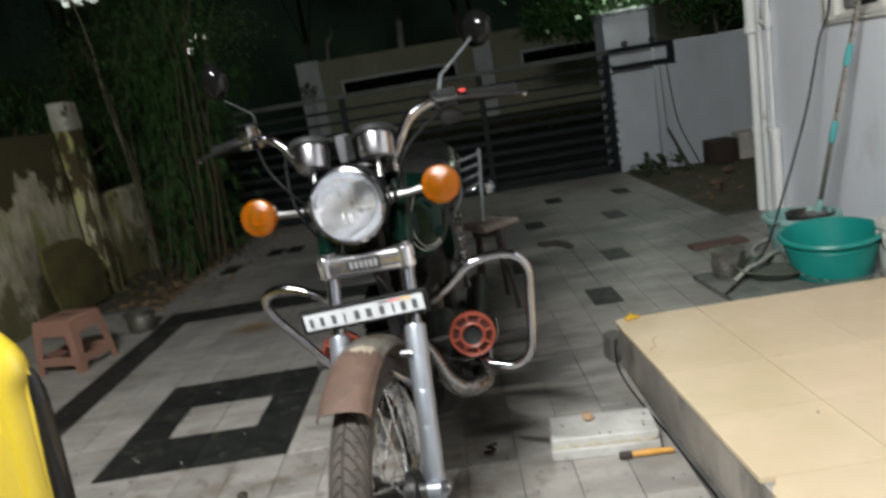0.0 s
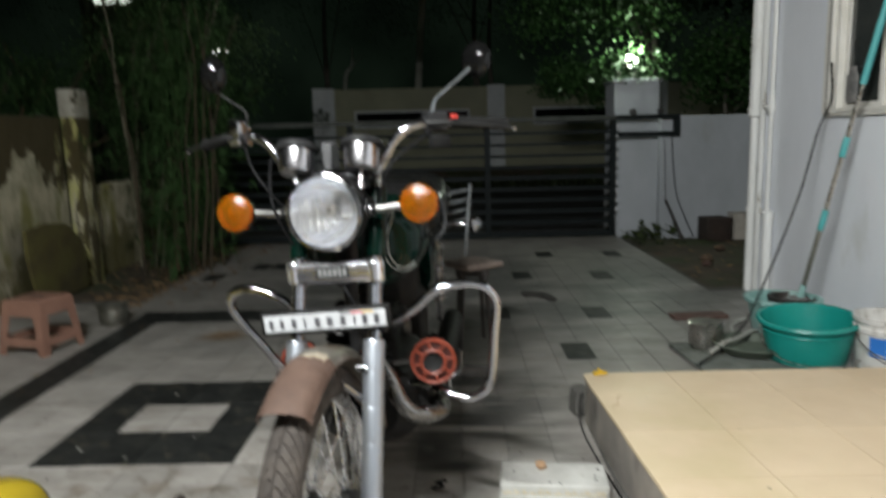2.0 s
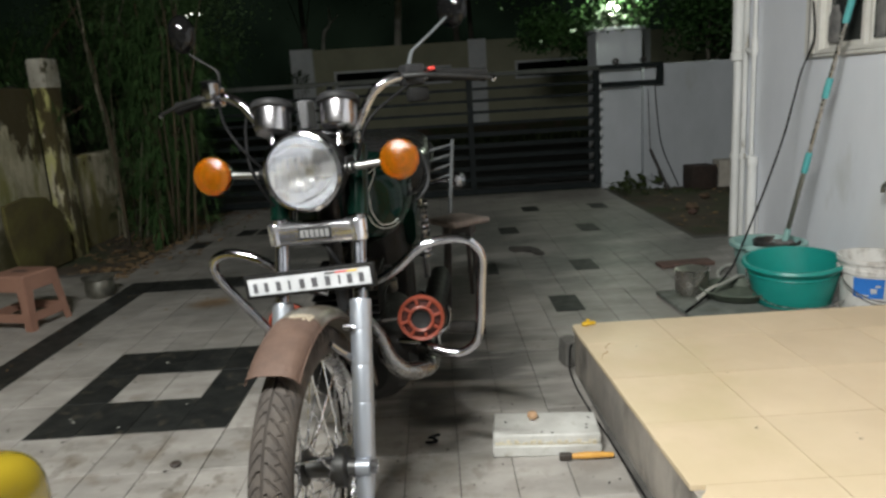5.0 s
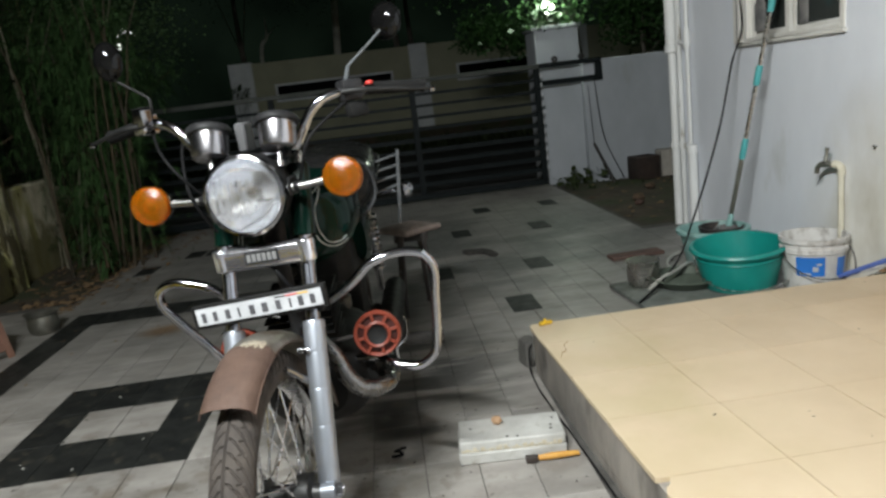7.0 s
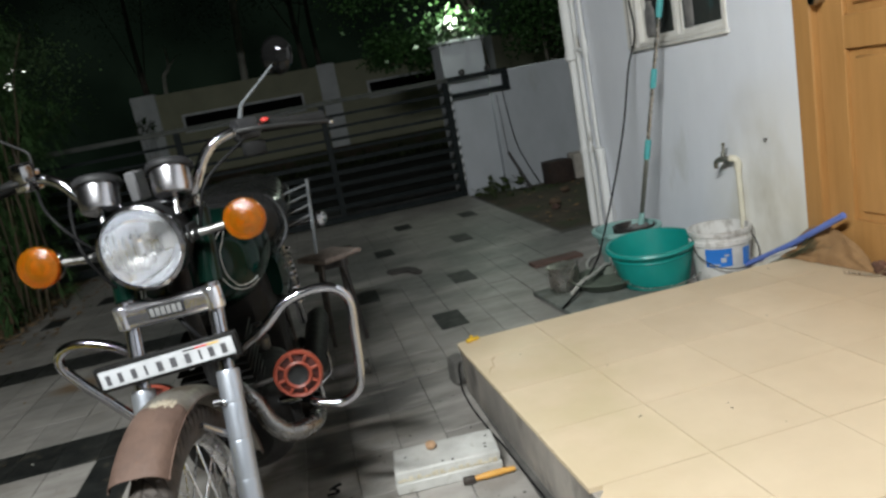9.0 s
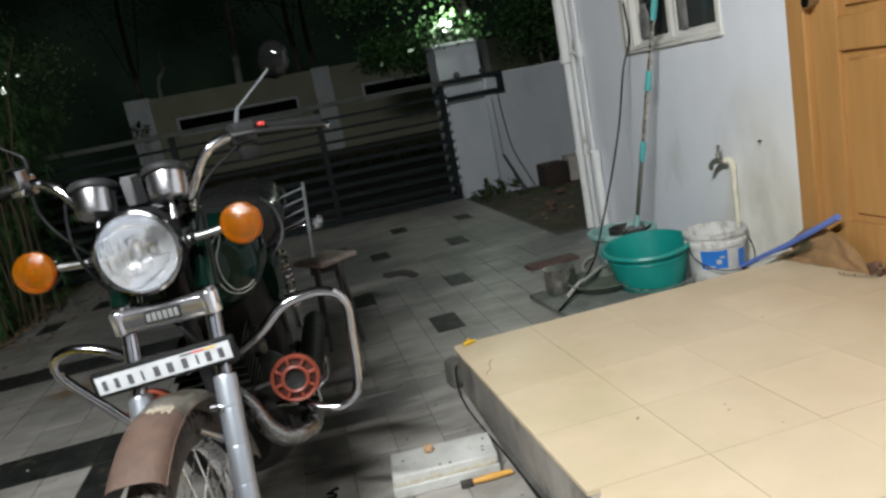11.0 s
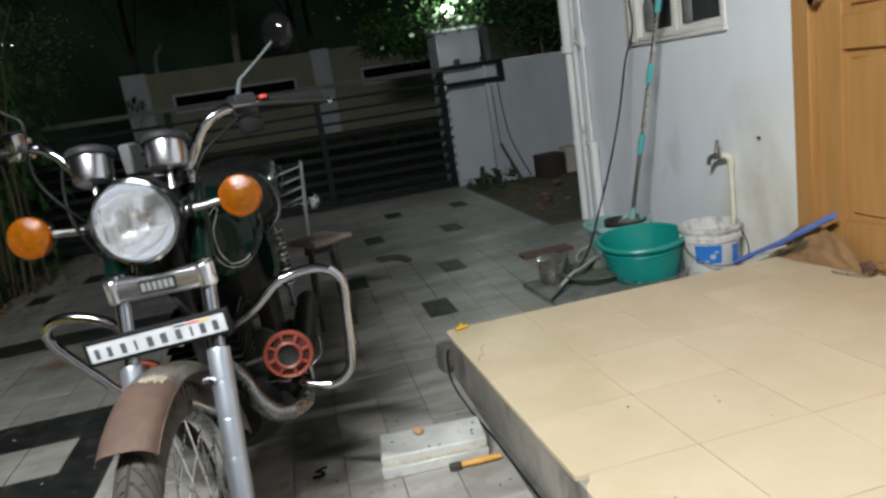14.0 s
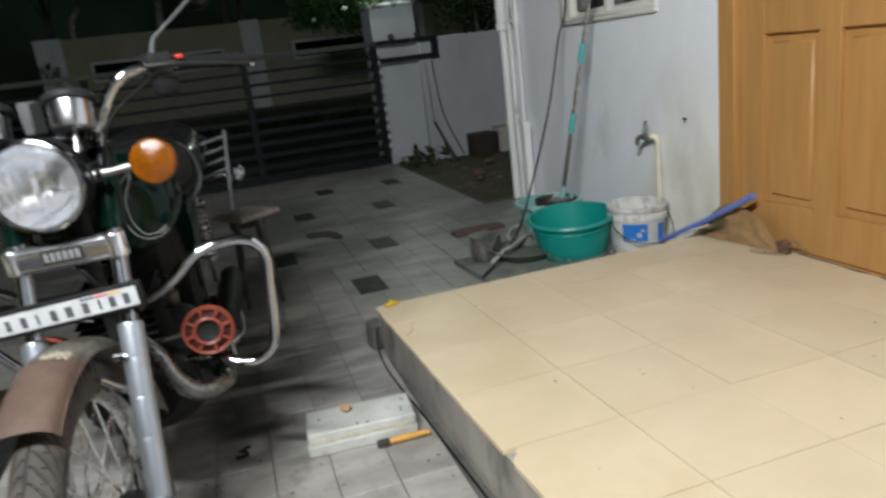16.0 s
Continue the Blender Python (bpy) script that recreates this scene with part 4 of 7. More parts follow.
# indicators
for sx in (-1, 1):
    c = Vector((sx * 0.211, -0.062, 0.92))
    stalk = steer_part("indicator_stalk", tube([(sx * 0.085, -0.045, 0.912), (sx * 0.13, -0.045, 0.913), (sx * 0.185, -0.045, 0.918)], [0.0095, 0.0085, 0.0085], 14), M_STALK)
    steer_part("nut", turned([(0, 0), (0.012, 0), (0.012, 0.010), (0, 0.010)], 6, facing((sx * 0.100, -0.045, 0.9125), (sx, 0, 0))), M_GRIP, stalk)
    m = facing(c, (0, -1, 0.05))
    body = steer_part("indicator_body", turned([(0, -0.052), (0.02, -0.05), (0.034, -0.035), (0.041, -0.01), (0.041, 0.0), (0.037, 0.0), (0, -0.002)], 36, m), M_CHROME, stalk)
    steer_part("indicator_backing", turned([(0, -0.006), (0.012, -0.006), (0.014, 0.008), (0.016, -0.004), (0.030, -0.002), (0.0385, 0.004), (0.0385, 0.0), (0, -0.008)], 36, m), M_AMBERB, body)
    steer_part("indicator_lens", turned([(0.0385, 0.0), (0.0425, 0.0), (0.0425, 0.008), (0.040, 0.013), (0.0365, 0.0145), (0.033, 0.0152), (0.031, 0.0166), (0.027, 0.0170), (0.025, 0.0182), (0.021, 0.0184), (0.019, 0.0194), (0.014, 0.0195), (0.012, 0.0204), (0.006, 0.0206), (0.004, 0.0215), (0, 0.0217), (0, 0.0190), (0.015, 0.0182), (0.030, 0.0155), (0.038, 0.0115), (0.0395, 0.007)], 40, m), M_AMBER, body, "orange plastic indicator lens")

# instruments
for sx in (-1, 1):
    m = facing((0.080 if sx > 0 else -0.071, -0.025, 1.022), (0, 0.36, 0.93), (0, 1, 0)) @ Matrix.Scale(0.91, 4)
    cup = steer_part("instrument_cup", turned([(0, -0.034), (0.03, -0.033), (0.040, -0.027), (0.0435, -0.015), (0.0445, 0.029), (0.0445, 0.031), (0, 0.031)], 36, m), M_SATIN, None, "brushed chrome instrument cup")
    steer_part("instrument_bezel", turned([(0.0446, 0.027), (0.051, 0.028), (0.053, 0.034), (0.052, 0.041), (0.047, 0.046), (0.04, 0.042), (0, 0.040)], 36, m), M_BLACKP, cup)
    steer_part("cable_nut", turned([(0.004, -0.075), (0.0095, -0.075), (0.0095, -0.06), (0.0065, -0.058), (0.0065, -0.036), (0.004, -0.035)], 14, m, True), M_OLDCHROME, cup)
steer_part("warning_lamp_box", box(-0.009, 0.013, -0.03, 0.03, 1.00, 1.062, 0.004), M_BOXGREY)
steer_part("instrument_bracket", box(-0.09, 0.09, -0.02, 0.03, 0.975, 0.985, 0.003), M_BLACKP)
steer_part("cable", tube([(0.073, -0.05, 0.945), (0.072, -0.03, 0.88), (0.055, 0.0, 0.78), (0.07, -0.01, 0.62), (0.075, -0.11, 0.42), (0.07, -0.19, 0.32)], 0.0035, 8, 6), M_CABLE)
steer_part("cable", tube([(-0.16, 0.06, 1.06), (-0.14, -0.02, 1.0), (-0.12, -0.06, 0.92), (-0.09, -0.01, 0.82), (-0.03, 0.08, 0.74)], 0.0035, 8, 6), M_CABLE)
steer_part("cable", tube([(-0.225, 0.05, 1.075), (-0.17, -0.045, 1.02), (-0.12, -0.055, 0.95), (-0.07, 0.02, 0.86)], 0.0032, 8, 6), M_CABLE)
steer_part("cable", tube([(0.24, 0.05, 1.08), (0.15, -0.03, 1.01), (0.11, -0.02, 0.93), (0.05, 0.06, 0.84)], 0.0035, 8, 6), M_CABLE)
steer_part("cable", tube([(0.0, -0.03, 0.76), (0.03, -0.045, 0.72), (0.05, -0.02, 0.66), (0.03, 0.05, 0.58)], 0.005, 8, 6), M_CABLE)

# handlebar
half = [(0.0, 0.03, 0.985), (0.05, 0.03, 0.985), (0.098, 0.022, 0.992), (0.125, 0.018, 1.025), (0.15, 0.022, 1.062), (0.185, 0.032, 1.085), (0.24, 0.06, 1.092), (0.37, 0.155, 1.08)]
pts = [(-x, y, z) for x, y, z in half[:0:-1]] + half
bar = steer_part("handlebar", tube(pts, 0.0112, 14, 6), M_CHROME, None, "chrome handlebar")
for sx in (-1, 1):
    g0, g1 = Vector((sx * 0.265, 0.078, 1.0905)), Vector((sx * 0.385, 0.166, 1.079))
    steer_part("grip", tube([g0, g0.lerp(g1, 0.08), g0.lerp(g1, 0.93), g1], [0.0145, 0.0145, 0.015, 0.017], 16), M_GRIP, bar)
    sw = bmesh.new()
    slab(sw, -0.028, 0.022, -0.02, 0.022, -0.024, 0.022, 0.007, 2, pose(sx * 0.238, 0.055, 1.093, 0, 0, sx * 38))
    sw_ob = steer_part("switch_box", sw, M_BLACKP if sx > 0 else M_CHROME, bar)
    if sx > 0:
        steer_part("switch", box(-0.008, 0.008, -0.012, 0.002, 0.012, 0.021, 0.003, 1, pose(0.275, 0.07, 1.085, 0, 0, 38)), M_RED, sw_ob, "red kill switch")
        steer_part("brake_reservoir", box(-0.024, 0.024, -0.016, 0.016, -0.052, -0.02, 0.008, 2, pose(0.245, 0.045, 1.085, 0, 0, 38)), M_GRIP, bar)
    if sx < 0:
        steer_part("lever_perch", box(-0.017, 0.017, -0.014, 0.014, -0.020, 0.019, 0.004, 2, pose(-0.225, 0.022, 1.106, 0, 0, -30)), M_DARKCHROME, bar)
        steer_part("perch_cap", box(-0.018, 0.018, -0.015, 0.015, 0.0192, 0.023, 0.002, 1, pose(-0.225, 0.022, 1.106, 0, 0, -30)), M_GRIP, bar)
    lever = [(sx * 0.225, 0.02, 1.09), (sx * 0.27, 0.02, 1.088), (sx * 0.33, 0.055, 1.08), (sx * 0.405, 0.11, 1.068)]
    lv = steer_part("lever", tube(lever, [0.007, 0.006, 0.0045, 0.0045], 10, 5), M_DARKM, bar)
    steer_part("lever_tip", turned([(0, -0.008), (0.006, -0.005), (0.0085, 0), (0.006, 0.005), (0, 0.008)], 12, pose(sx * 0.408, 0.113, 1.067)), M_CHROME, lv)
    if sx > 0:
        stem = [(0.226, 0.052, 1.095), (0.228, 0.070, 1.116), (0.233, 0.090, 1.142), (0.242, 0.098, 1.152), (0.280, 0.124, 1.185), (0.314, 0.146, 1.216)]
        rad = [0.0062, 0.0055, 0.0045, 0.0034, 0.0032, 0.0032]
        centre, way, size = (0.325, 0.155, 1.232), (-0.3, -0.94, 0.12), (0.70, 0.78, 0.8, 1)
    else:
        stem = [(-0.212, 0.030, 1.098), (-0.207, 0.034, 1.122), (-0.206, 0.035, 1.142), (-0.213, 0.036, 1.152), (-0.240, 0.042, 1.170), (-0.272, 0.046, 1.192)]
        rad = [0.0050, 0.0042, 0.0034, 0.0028, 0.0026, 0.0026]
        centre, way, size = (-0.290, 0.058, 1.240), (0.25, -0.95, 0.10), (0.56, 0.80, 0.8, 1)
    st = steer_part("mirror_stem", tube(stem, rad, 10, 4), M_GUARD if sx > 0 else M_DARKM, bar)
    m = facing(centre, way) @ Matrix.Diagonal(size)
    head = steer_part("mirror_head", turned([(0, 0.022), (0.02, 0.021), (0.04, 0.014), (0.052, 0.002), (0.053, -0.004), (0.05, -0.006), (0, -0.006)], 32, m), M_MIRROR, st, "round dark mirror head")
    steer_part("mirror_rim", turned([(0.0525, -0.005), (0.0545, -0.003), (0.0545, 0.002), (0.0525, 0.003)], 36, m, True), M_MIRROR, head)
    steer_part("mirror_glass", turned([(0, -0.0062), (0.047, -0.0062), (0.047, -0.0068), (0, -0.0068)], 28, m), M_REFL, head)

# fork
yoke = bmesh.new()
prof_y = [(-0.048, 0.749), (-0.0555, 0.751), (-0.0575, 0.756), (-0.058, 0.774), (-0.0565, 0.790), (-0.053, 0.7965), (-0.045, 0.799), (-0.010, 0.799), (-0.008, 0.749)]
ends = [[yoke.verts.new((x, y, z)) for y, z in prof_y] for x in (-0.100, -0.06, 0.0, 0.06, 0.100)]
for a, b in zip(ends, ends[1:]):
    for k in range(len(prof_y)):
        q = (k + 1) % len(prof_y)
        yoke.faces.new((a[k], a[q], b[q], b[k]))
yoke.faces.new(ends[0][::-1])
yoke.faces.new(ends[-1])
bmesh.ops.recalc_face_normals(yoke, faces=yoke.faces)
yk = steer_part("fork_cover", yoke, M_COVER, None, "chrome fork cover plate", 50)
for sx in (-1, 1):
    steer_part("cover_end", turned([(0, -0.0245), (0.0195, -0.0245), (0.0215, -0.022), (0.0215, 0.020), (0.0195, 0.0235), (0.0, 0.0245)], 28, pose(sx * 0.094, -0.038, 0.775) @ Matrix.Diagonal((0.95, 1.05, 1, 1))), M_COVER, yk)
steer_part("badge", box(-0.038, 0.038, -0.0600, -0.0572, 0.7625, 0.7895, 0.002), M_BLACKP, yk, "black badge with pale bars")
for k in range(6):
    x = -0.029 + k * 0.0116
    steer_part("badge_bar", box(x - 0.0042, x + 0.0042, -0.0617, -0.0602, 0.7665, 0.7845, 0.001), M_BADGE, yk)
for sx in (-1, 1):
    steer_part("yoke_bolt", turned([(0, 0), (0.011, 0), (0.011, 0.008), (0.007, 0.012), (0, 0.013)], 12, pose(sx * 0.092, -0.03, 0.797)), M_CHROME, yk)
    top, mid, low = leg_at(0.86), leg_at(0.625), leg_at(0.232)
    off = Vector((sx * 0.09, 0, 0))
    steer_part("fork_ear", tube([leg_at(0.80) + off, leg_at(0.95) + off], 0.0255, 22), M_EAR)
    cap = steer_part("fork_bolt", turned([(0, -0.012), (0.019, -0.012), (0.019, -0.006), (0.011, -0.005), (0.011, 0.004), (0.016, 0.005), (0.016, 0.009), (0.009, 0.011), (0.0095, 0.022), (0.006, 0.027), (0, 0.028)], 20, facing(leg_at(0.955) + off, leg_at(0.96) - leg_at(0.90), (0, 1, 0)) @ Matrix.Scale(1.15, 4)), M_STEEL)
    steer_part("fork_tube", tube([leg_at(0.80) + off, mid + off], 0.0165, 20), M_TUBE)
    d = (low - mid)
    prof = [(0, 0.0225), (0.006, 0.0236), (0.012, 0.0240), (0.020, 0.0241), (0.150, 0.0241), (0.155, 0.0240), (0.158, 0.0235), (0.164, 0.0235), (0.167, 0.0237), (0.173, 0.0237), (0.332, 0.0235), (0.336, 0.0234), (0.339, 0.0229), (0.344, 0.0229), (0.347, 0.0234), (0.352, 0.0235), (0.518, 0.0232), (0.521, 0.0231), (0.524, 0.0226), (0.529, 0.0226), (0.532, 0.0230), (0.538, 0.0231), (0.80, 0.0227), (0.83, 0.0218), (0.93, 0.020), (1.0, 0.018)]
    sl = steer_part("fork_slider", sweep(bmesh.new(), [mid + off + d * t for t, _ in prof], [r for _, r in prof], 20), M_ALU, None, "silver painted fork leg")
    steer_part("fork_lug", tube([leg_at(0.572) + off + Vector((-sx * 0.005, -0.012, 0)), leg_at(0.572) + off + Vector((-sx * 0.036, -0.012, 0))], 0.0085, 12), M_OLDCHROME, sl)
    steer_part("collar_bolt", turned([(0, 0), (0.0075, 0), (0.0075, 0.007), (0.004, 0.009), (0, 0.009)], 6, facing(leg_at(0.572) + off + Vector((-sx * 0.012, -0.022, 0)), (0, -1, 0.2))), M_OLDCHROME, sl)
    steer_part("axle_lug", tube([AX + Vector((sx * 0.078, 0, 0)), AX + Vector((sx * 0.108, 0, 0))], 0.02, 16), M_ALU, sl)
    steer_part("reflector", turned([(0, 0), (0.02, 0), (0.02, 0.006), (0, 0.008)], 16, facing(leg_at(0.66) + off + Vector((sx * 0.02, 0, 0)), (sx, 0, 0))), M_BLACKP, sl)

# front wheel
TR, TW = 0.303, 0.040
def tyre_mesh(c, R, W, n=300, depth=0.0055, lugs=60):
    """A round-shouldered tyre with swept grooves cut into its tread."""
    bm = bmesh.new()
    prof = []
    for i in range(53):
        a = radians(-128 + 256 * i / 52)
        prof.append((R - 0.040 + 0.040 * math.cos(a), W * math.sin(a), a))
    rings = []
    for k in range(n):
        th = 2 * math.pi * k / n
        row = []
        for r, w, a in prof:
            u = a / radians(84)
            au = abs(u)
            dep = 0.0
            if au < 1.0:
                ph = (th * lugs / (2 * math.pi) + 2.6 * au ** 1.3 + 0.5 * (u > 0)) % 1.0
                wide = 0.11 + 0.06 * au
                if 0.10 < au < 0.95 and ph < wide:
                    dep = depth
                ph2 = (th * lugs / (2 * math.pi) + 0.55 - 0.6 * au + 0.5 * (u > 0)) % 1.0
                if 0.36 < au < 0.62 and ph2 < 0.10:
                    dep = depth * 0.7
                if au < 0.035:
                    dep = depth * 0.8
            rr = r - dep * math.cos(a * 0.8)
            row.append(bm.verts.new(c + Vector((w * (1 - dep * 4), -rr * math.cos(th), rr * math.sin(th)))))
        rings.append(row)
    for k in range(n):
        a, b = rings[k], rings[(k + 1) % n]
        for i in range(len(prof) - 1):
            bm.faces.new((a[i], b[i], b[i + 1], a[i + 1]))
    return bm


def wheel_parts(c, maker, parent, n_spokes=36, tread=True, drum=0.034):
    xm = facing(c, (1, 0, 0))
    tyre = maker("tyre", tyre_mesh(c, TR, TW, 1000 if tread else 180, 0.0062, 74 if tread else 18), M_RUBBER, parent, "dusty black rubber tyre", 22)
    maker("rim", turned([(0.232, -0.022), (0.243, -0.024), (0.246, -0.016), (0.234, -0.010), (0.228, 0), (0.234, 0.010), (0.246, 0.016), (0.243, 0.024), (0.232, 0.022), (0.222, 0.006), (0.222, -0.006)], 72, xm, True), M_SPOKE, parent)
    maker("hub", turned([(0, -0.07), (0.012, -0.07), (0.014, -0.045), (0.038, -0.042), (0.038, -0.034), (0.022, -0.03), (0.022, 0.02), (drum, 0.024), (drum + 0.008, 0.03), (drum + 0.008, 0.058), (0.02, 0.062), (0.016, 0.078), (0, 0.078)], 36, xm), M_HUB, parent)
    maker("axle", tube([c + Vector((-0.118, 0, 0)), c + Vector((0.125, 0, 0))], 0.0075, 12), M_OLDCHROME, parent)
    for sx in (-1, 1):
        maker("axle_nut", turned([(0, 0), (0.014, 0), (0.014, 0.014), (0, 0.014)], 6, facing(c + Vector((sx * 0.108, 0, 0)), (sx, 0, 0))), M_OLDCHROME, parent)
    for k in range(n_spokes):
        a = 2 * math.pi * k / n_spokes
        side = 1 if k % 2 else -1
        b = a + (0.55 if (k // 2) % 2 else -0.55)
        r0 = 0.036 if side < 0 else drum + 0.004
        p0 = c + Vector((side * 0.036, -r0 * math.cos(b), r0 * math.sin(b)))
        p1 = c + Vector((side * 0.006, -0.226 * math.cos(a), 0.226 * math.sin(a)))
        maker("spoke", tube([p0, p1], 0.0021, 6), M_SPOKE, parent)
    return tyre


front = part("front_wheel", turned([(0.0, 0), (0.011, 0), (0.011, 0.02), (0, 0.02)], 8, K @ facing(AX, (1, 0, 0))), M_OLDCHROME, bike)
wheel_parts(AX, steer_part, front)

# mudguard
def guard_mesh(c, R, a0, a1, half_w, drop, n=40, rim=0.0016):
    bm = bmesh.new()
    rows = []
    for i in range(n + 1):
        a = radians(a0 + (a1 - a0) * i / n)
        row = []
        for k in range(13):
            u = -1 + 2 * k / 12
            r = R - drop * abs(u) ** 2.6
            row.append(bm.verts.new(c + Vector((half_w * math.sin(u * 1.45) / math.sin(1.45), -r * math.cos(a), r * math.sin(a)))))
        rows.append(row)
    for a, b in zip(rows, rows[1:]):
        for k in range(12):
            bm.faces.new((a[k], b[k], b[k + 1], a[k + 1]))
    bmesh.ops.recalc_face_normals(bm, faces=bm.faces)
    bmesh.ops.solidify(bm, geom=list(bm.faces), thickness=rim)
    return bm


def flaked_patch(c, R, a0, a1, half_w, drop, seed):
    """A thin ragged patch on the mudguard's crown."""
    rr = random.Random(seed)
    bm = bmesh.new()
    n, m = 16, 26
    off = [rr.uniform(0.25, 0.95) for _ in range(m + 1)]
    off2 = [rr.uniform(0.1, 0.9) for _ in range(m + 1)]
    for k in range(m):
        u0, u1 = -1 + 2 * k / m, -1 + 2 * (k + 1) / m
        for i in range(n):
            v = (i + 0.5) / n
            if not (0.5 - 0.5 * off[k] < v < 0.5 + 0.5 * off2[k]) or rr.random() < 0.10:
                continue
            q = []
            for u, t in ((u0, i / n), (u1, i / n), (u1, (i + 1) / n), (u0, (i + 1) / n)):
                a = radians(a0 + (a1 - a0) * t)
                uu = u * half_w / 0.052 + 0.22
                r = R - drop * abs(uu) ** 2.6 + 0.0022
                q.append(bm.verts.new(c + Vector((0.052 * math.sin(uu * 1.45) / math.sin(1.45), -r * math.cos(a), r * math.sin(a)))))
            bm.faces.new(q)
    bmesh.ops.remove_doubles(bm, verts=bm.verts, dist=1e-5)
    return bm


mud = steer_part("front_mudguard", guard_mesh(AX, 0.343, 57, 87, 0.052, 0.03), M_RUST, None, "rusty brown front mudguard")
steer_part("mudguard_top", guard_mesh(AX, 0.343, 87.2, 172, 0.050, 0.03), M_DULLRUST, mud, "scratched chrome rear of the mudguard")
steer_part("bare_patch", flaked_patch(AX, 0.343, 83, 90, 0.018, 0.03, 4), M_SCRATCH, mud, "paint rubbed off to pale metal")
for sx in (-1, 1):
    steer_part("mudguard_stay", tube([AX + Vector((sx * 0.046, 0.035, 0.262)), AX + Vector((sx * 0.056, 0.07, 0.230)), leg_at(0.50) + Vector((sx * 0.078, 0.0, 0))], [0.006, 0.007, 0.008], 8), M_OLDCHROME, mud)
    steer_part("mudguard_lip", tube([AX + Vector((sx * 0.0525, -r * math.cos(radians(a)), r * math.sin(radians(a)))) for r, a in [(0.315, q) for q in range(57, 172, 6)]], 0.0014, 6), M_RUST, mud)

# number plate with its characters as bars
PM = pose(-0.006, -0.118, 0.682, 0, -2.6, 0)
pl = steer_part("number_plate", box(-0.148, 0.148, -0.004, 0.012, -0.0265, 0.0265, 0.004, 2, PM), M_ENGINE, None, "white number plate in a black frame with dark bars")
steer_part("plate_face", box(-0.1385, 0.1385, -0.0056, -0.0042, -0.0185, 0.0185, 0.0006, 1, PM), M_PLATE, pl)
for k, (x, w) in enumerate([(-0.122, 0.016), (-0.097, 0.016), (-0.069, 0.018), (-0.044, 0.008), (-0.015, 0.02), (0.013, 0.022), (0.043, 0.019), (0.069, 0.008), (0.092, 0.019), (0.118, 0.019)]):
    steer_part("plate_bar", box(x - w * 0.30, x + w * 0.30, -0.0066, -0.0058, -0.0125, 0.0085, 0.0004, 1, PM), M_BARS, pl)
for x0, x1, mt in ((0.038, 0.062, M_INK), (0.062, 0.088, M_RED), (0.088, 0.112, M_YTAP)):
    steer_part("plate_stripe", box(x0, x1, -0.0066, -0.0058, 0.013, 0.0165, 0.0003, 1, PM), mt, pl)
steer_part("plate_bracket", box(-0.06, 0.06, 0.012, 0.05, 0.0, 0.006, 0.002, 1, PM), M_DARKM, pl)

# frame, tank, seat
part("head_tube", tube([Vector((0, 0.03, 0.74)), Vector((0, 0.105, 0.90))], 0.027, 16), M_BLACKP, bike)
part("down_tube", tube([(0, 0.055, 0.78), (0, 0.12, 0.55), (0, 0.17, 0.34), (0, 0.35, 0.25), (0, 0.75, 0.26)], 0.018, 12, 5), M_BLACKP, bike)
part("top_tube", tube([(0, 0.06, 0.82), (0, 0.4, 0.76), (0, 0.75, 0.70), (0, 1.2, 0.74)], 0.018, 12, 4), M_BLACKP, bike)


def loft(sections, n=28, power=2.6):
    """Rounded sections: y, centre z, half width, half height."""
    bm = bmesh.new()
    rings = []
    for y, z, w, h in sections:
        row = []
        for k in range(n):
            a = 2 * math.pi * k / n
            c, s = math.cos(a), math.sin(a)
            row.append(bm.verts.new((w * math.copysign(abs(c) ** (2 / power), c), y, z + h * math.copysign(abs(s) ** (2 / power), s))))
        rings.append(row)
    for a, b in zip(rings, rings[1:]):
        for k in range(n):
            bm.faces.new((a[k], b[k], b[(k + 1) % n], a[(k + 1) % n]))
    bm.faces.new(rings[0])
    bm.faces.new(rings[-1][::-1])
    bmesh.ops.recalc_face_normals(bm, faces=bm.faces)
    return bm


def spread(sections, k=6):
    out = smooth_line([Vector(s[:3]) for s in sections], k)
    hs = np.interp(np.linspace(0, len(sections) - 1, len(out)), range(len(sections)), [s[3] for s in sections])
    return [(v.x, v.y, v.z, float(h)) for v, h in zip(out, hs)]


TS = spread([(0.060, 0.815, 0.012, 0.010), (0.066, 0.815, 0.045, 0.045), (0.085, 0.81, 0.085, 0.075), (0.12, 0.805, 0.122, 0.098), (0.17, 0.80, 0.148, 0.108), (0.25, 0.80, 0.163, 0.112), (0.42, 0.805, 0.160, 0.11), (0.58, 0.80, 0.13, 0.085), (0.66, 0.80, 0.08, 0.05)], 5)
tank = part("fuel_tank", loft(TS, 40), M_GREEN, bike, "glossy dark green fuel tank", 60)


def tank_front(x, z):
    """The first y at which the tank reaches half width x at height z."""
    for a, b in zip(TS, TS[1:]):
        for k in range(6):
            f = k / 6
            zc, w, h = (a[n] * (1 - f) + b[n] * f for n in (1, 2, 3))
            q = abs((z - zc) / max(h, 1e-4))
            if q < 1 and w * (1 - q ** 2.6) ** (1 / 2.6) >= x:
                return a[0] * (1 - f) + b[0] * f
    return 0.2


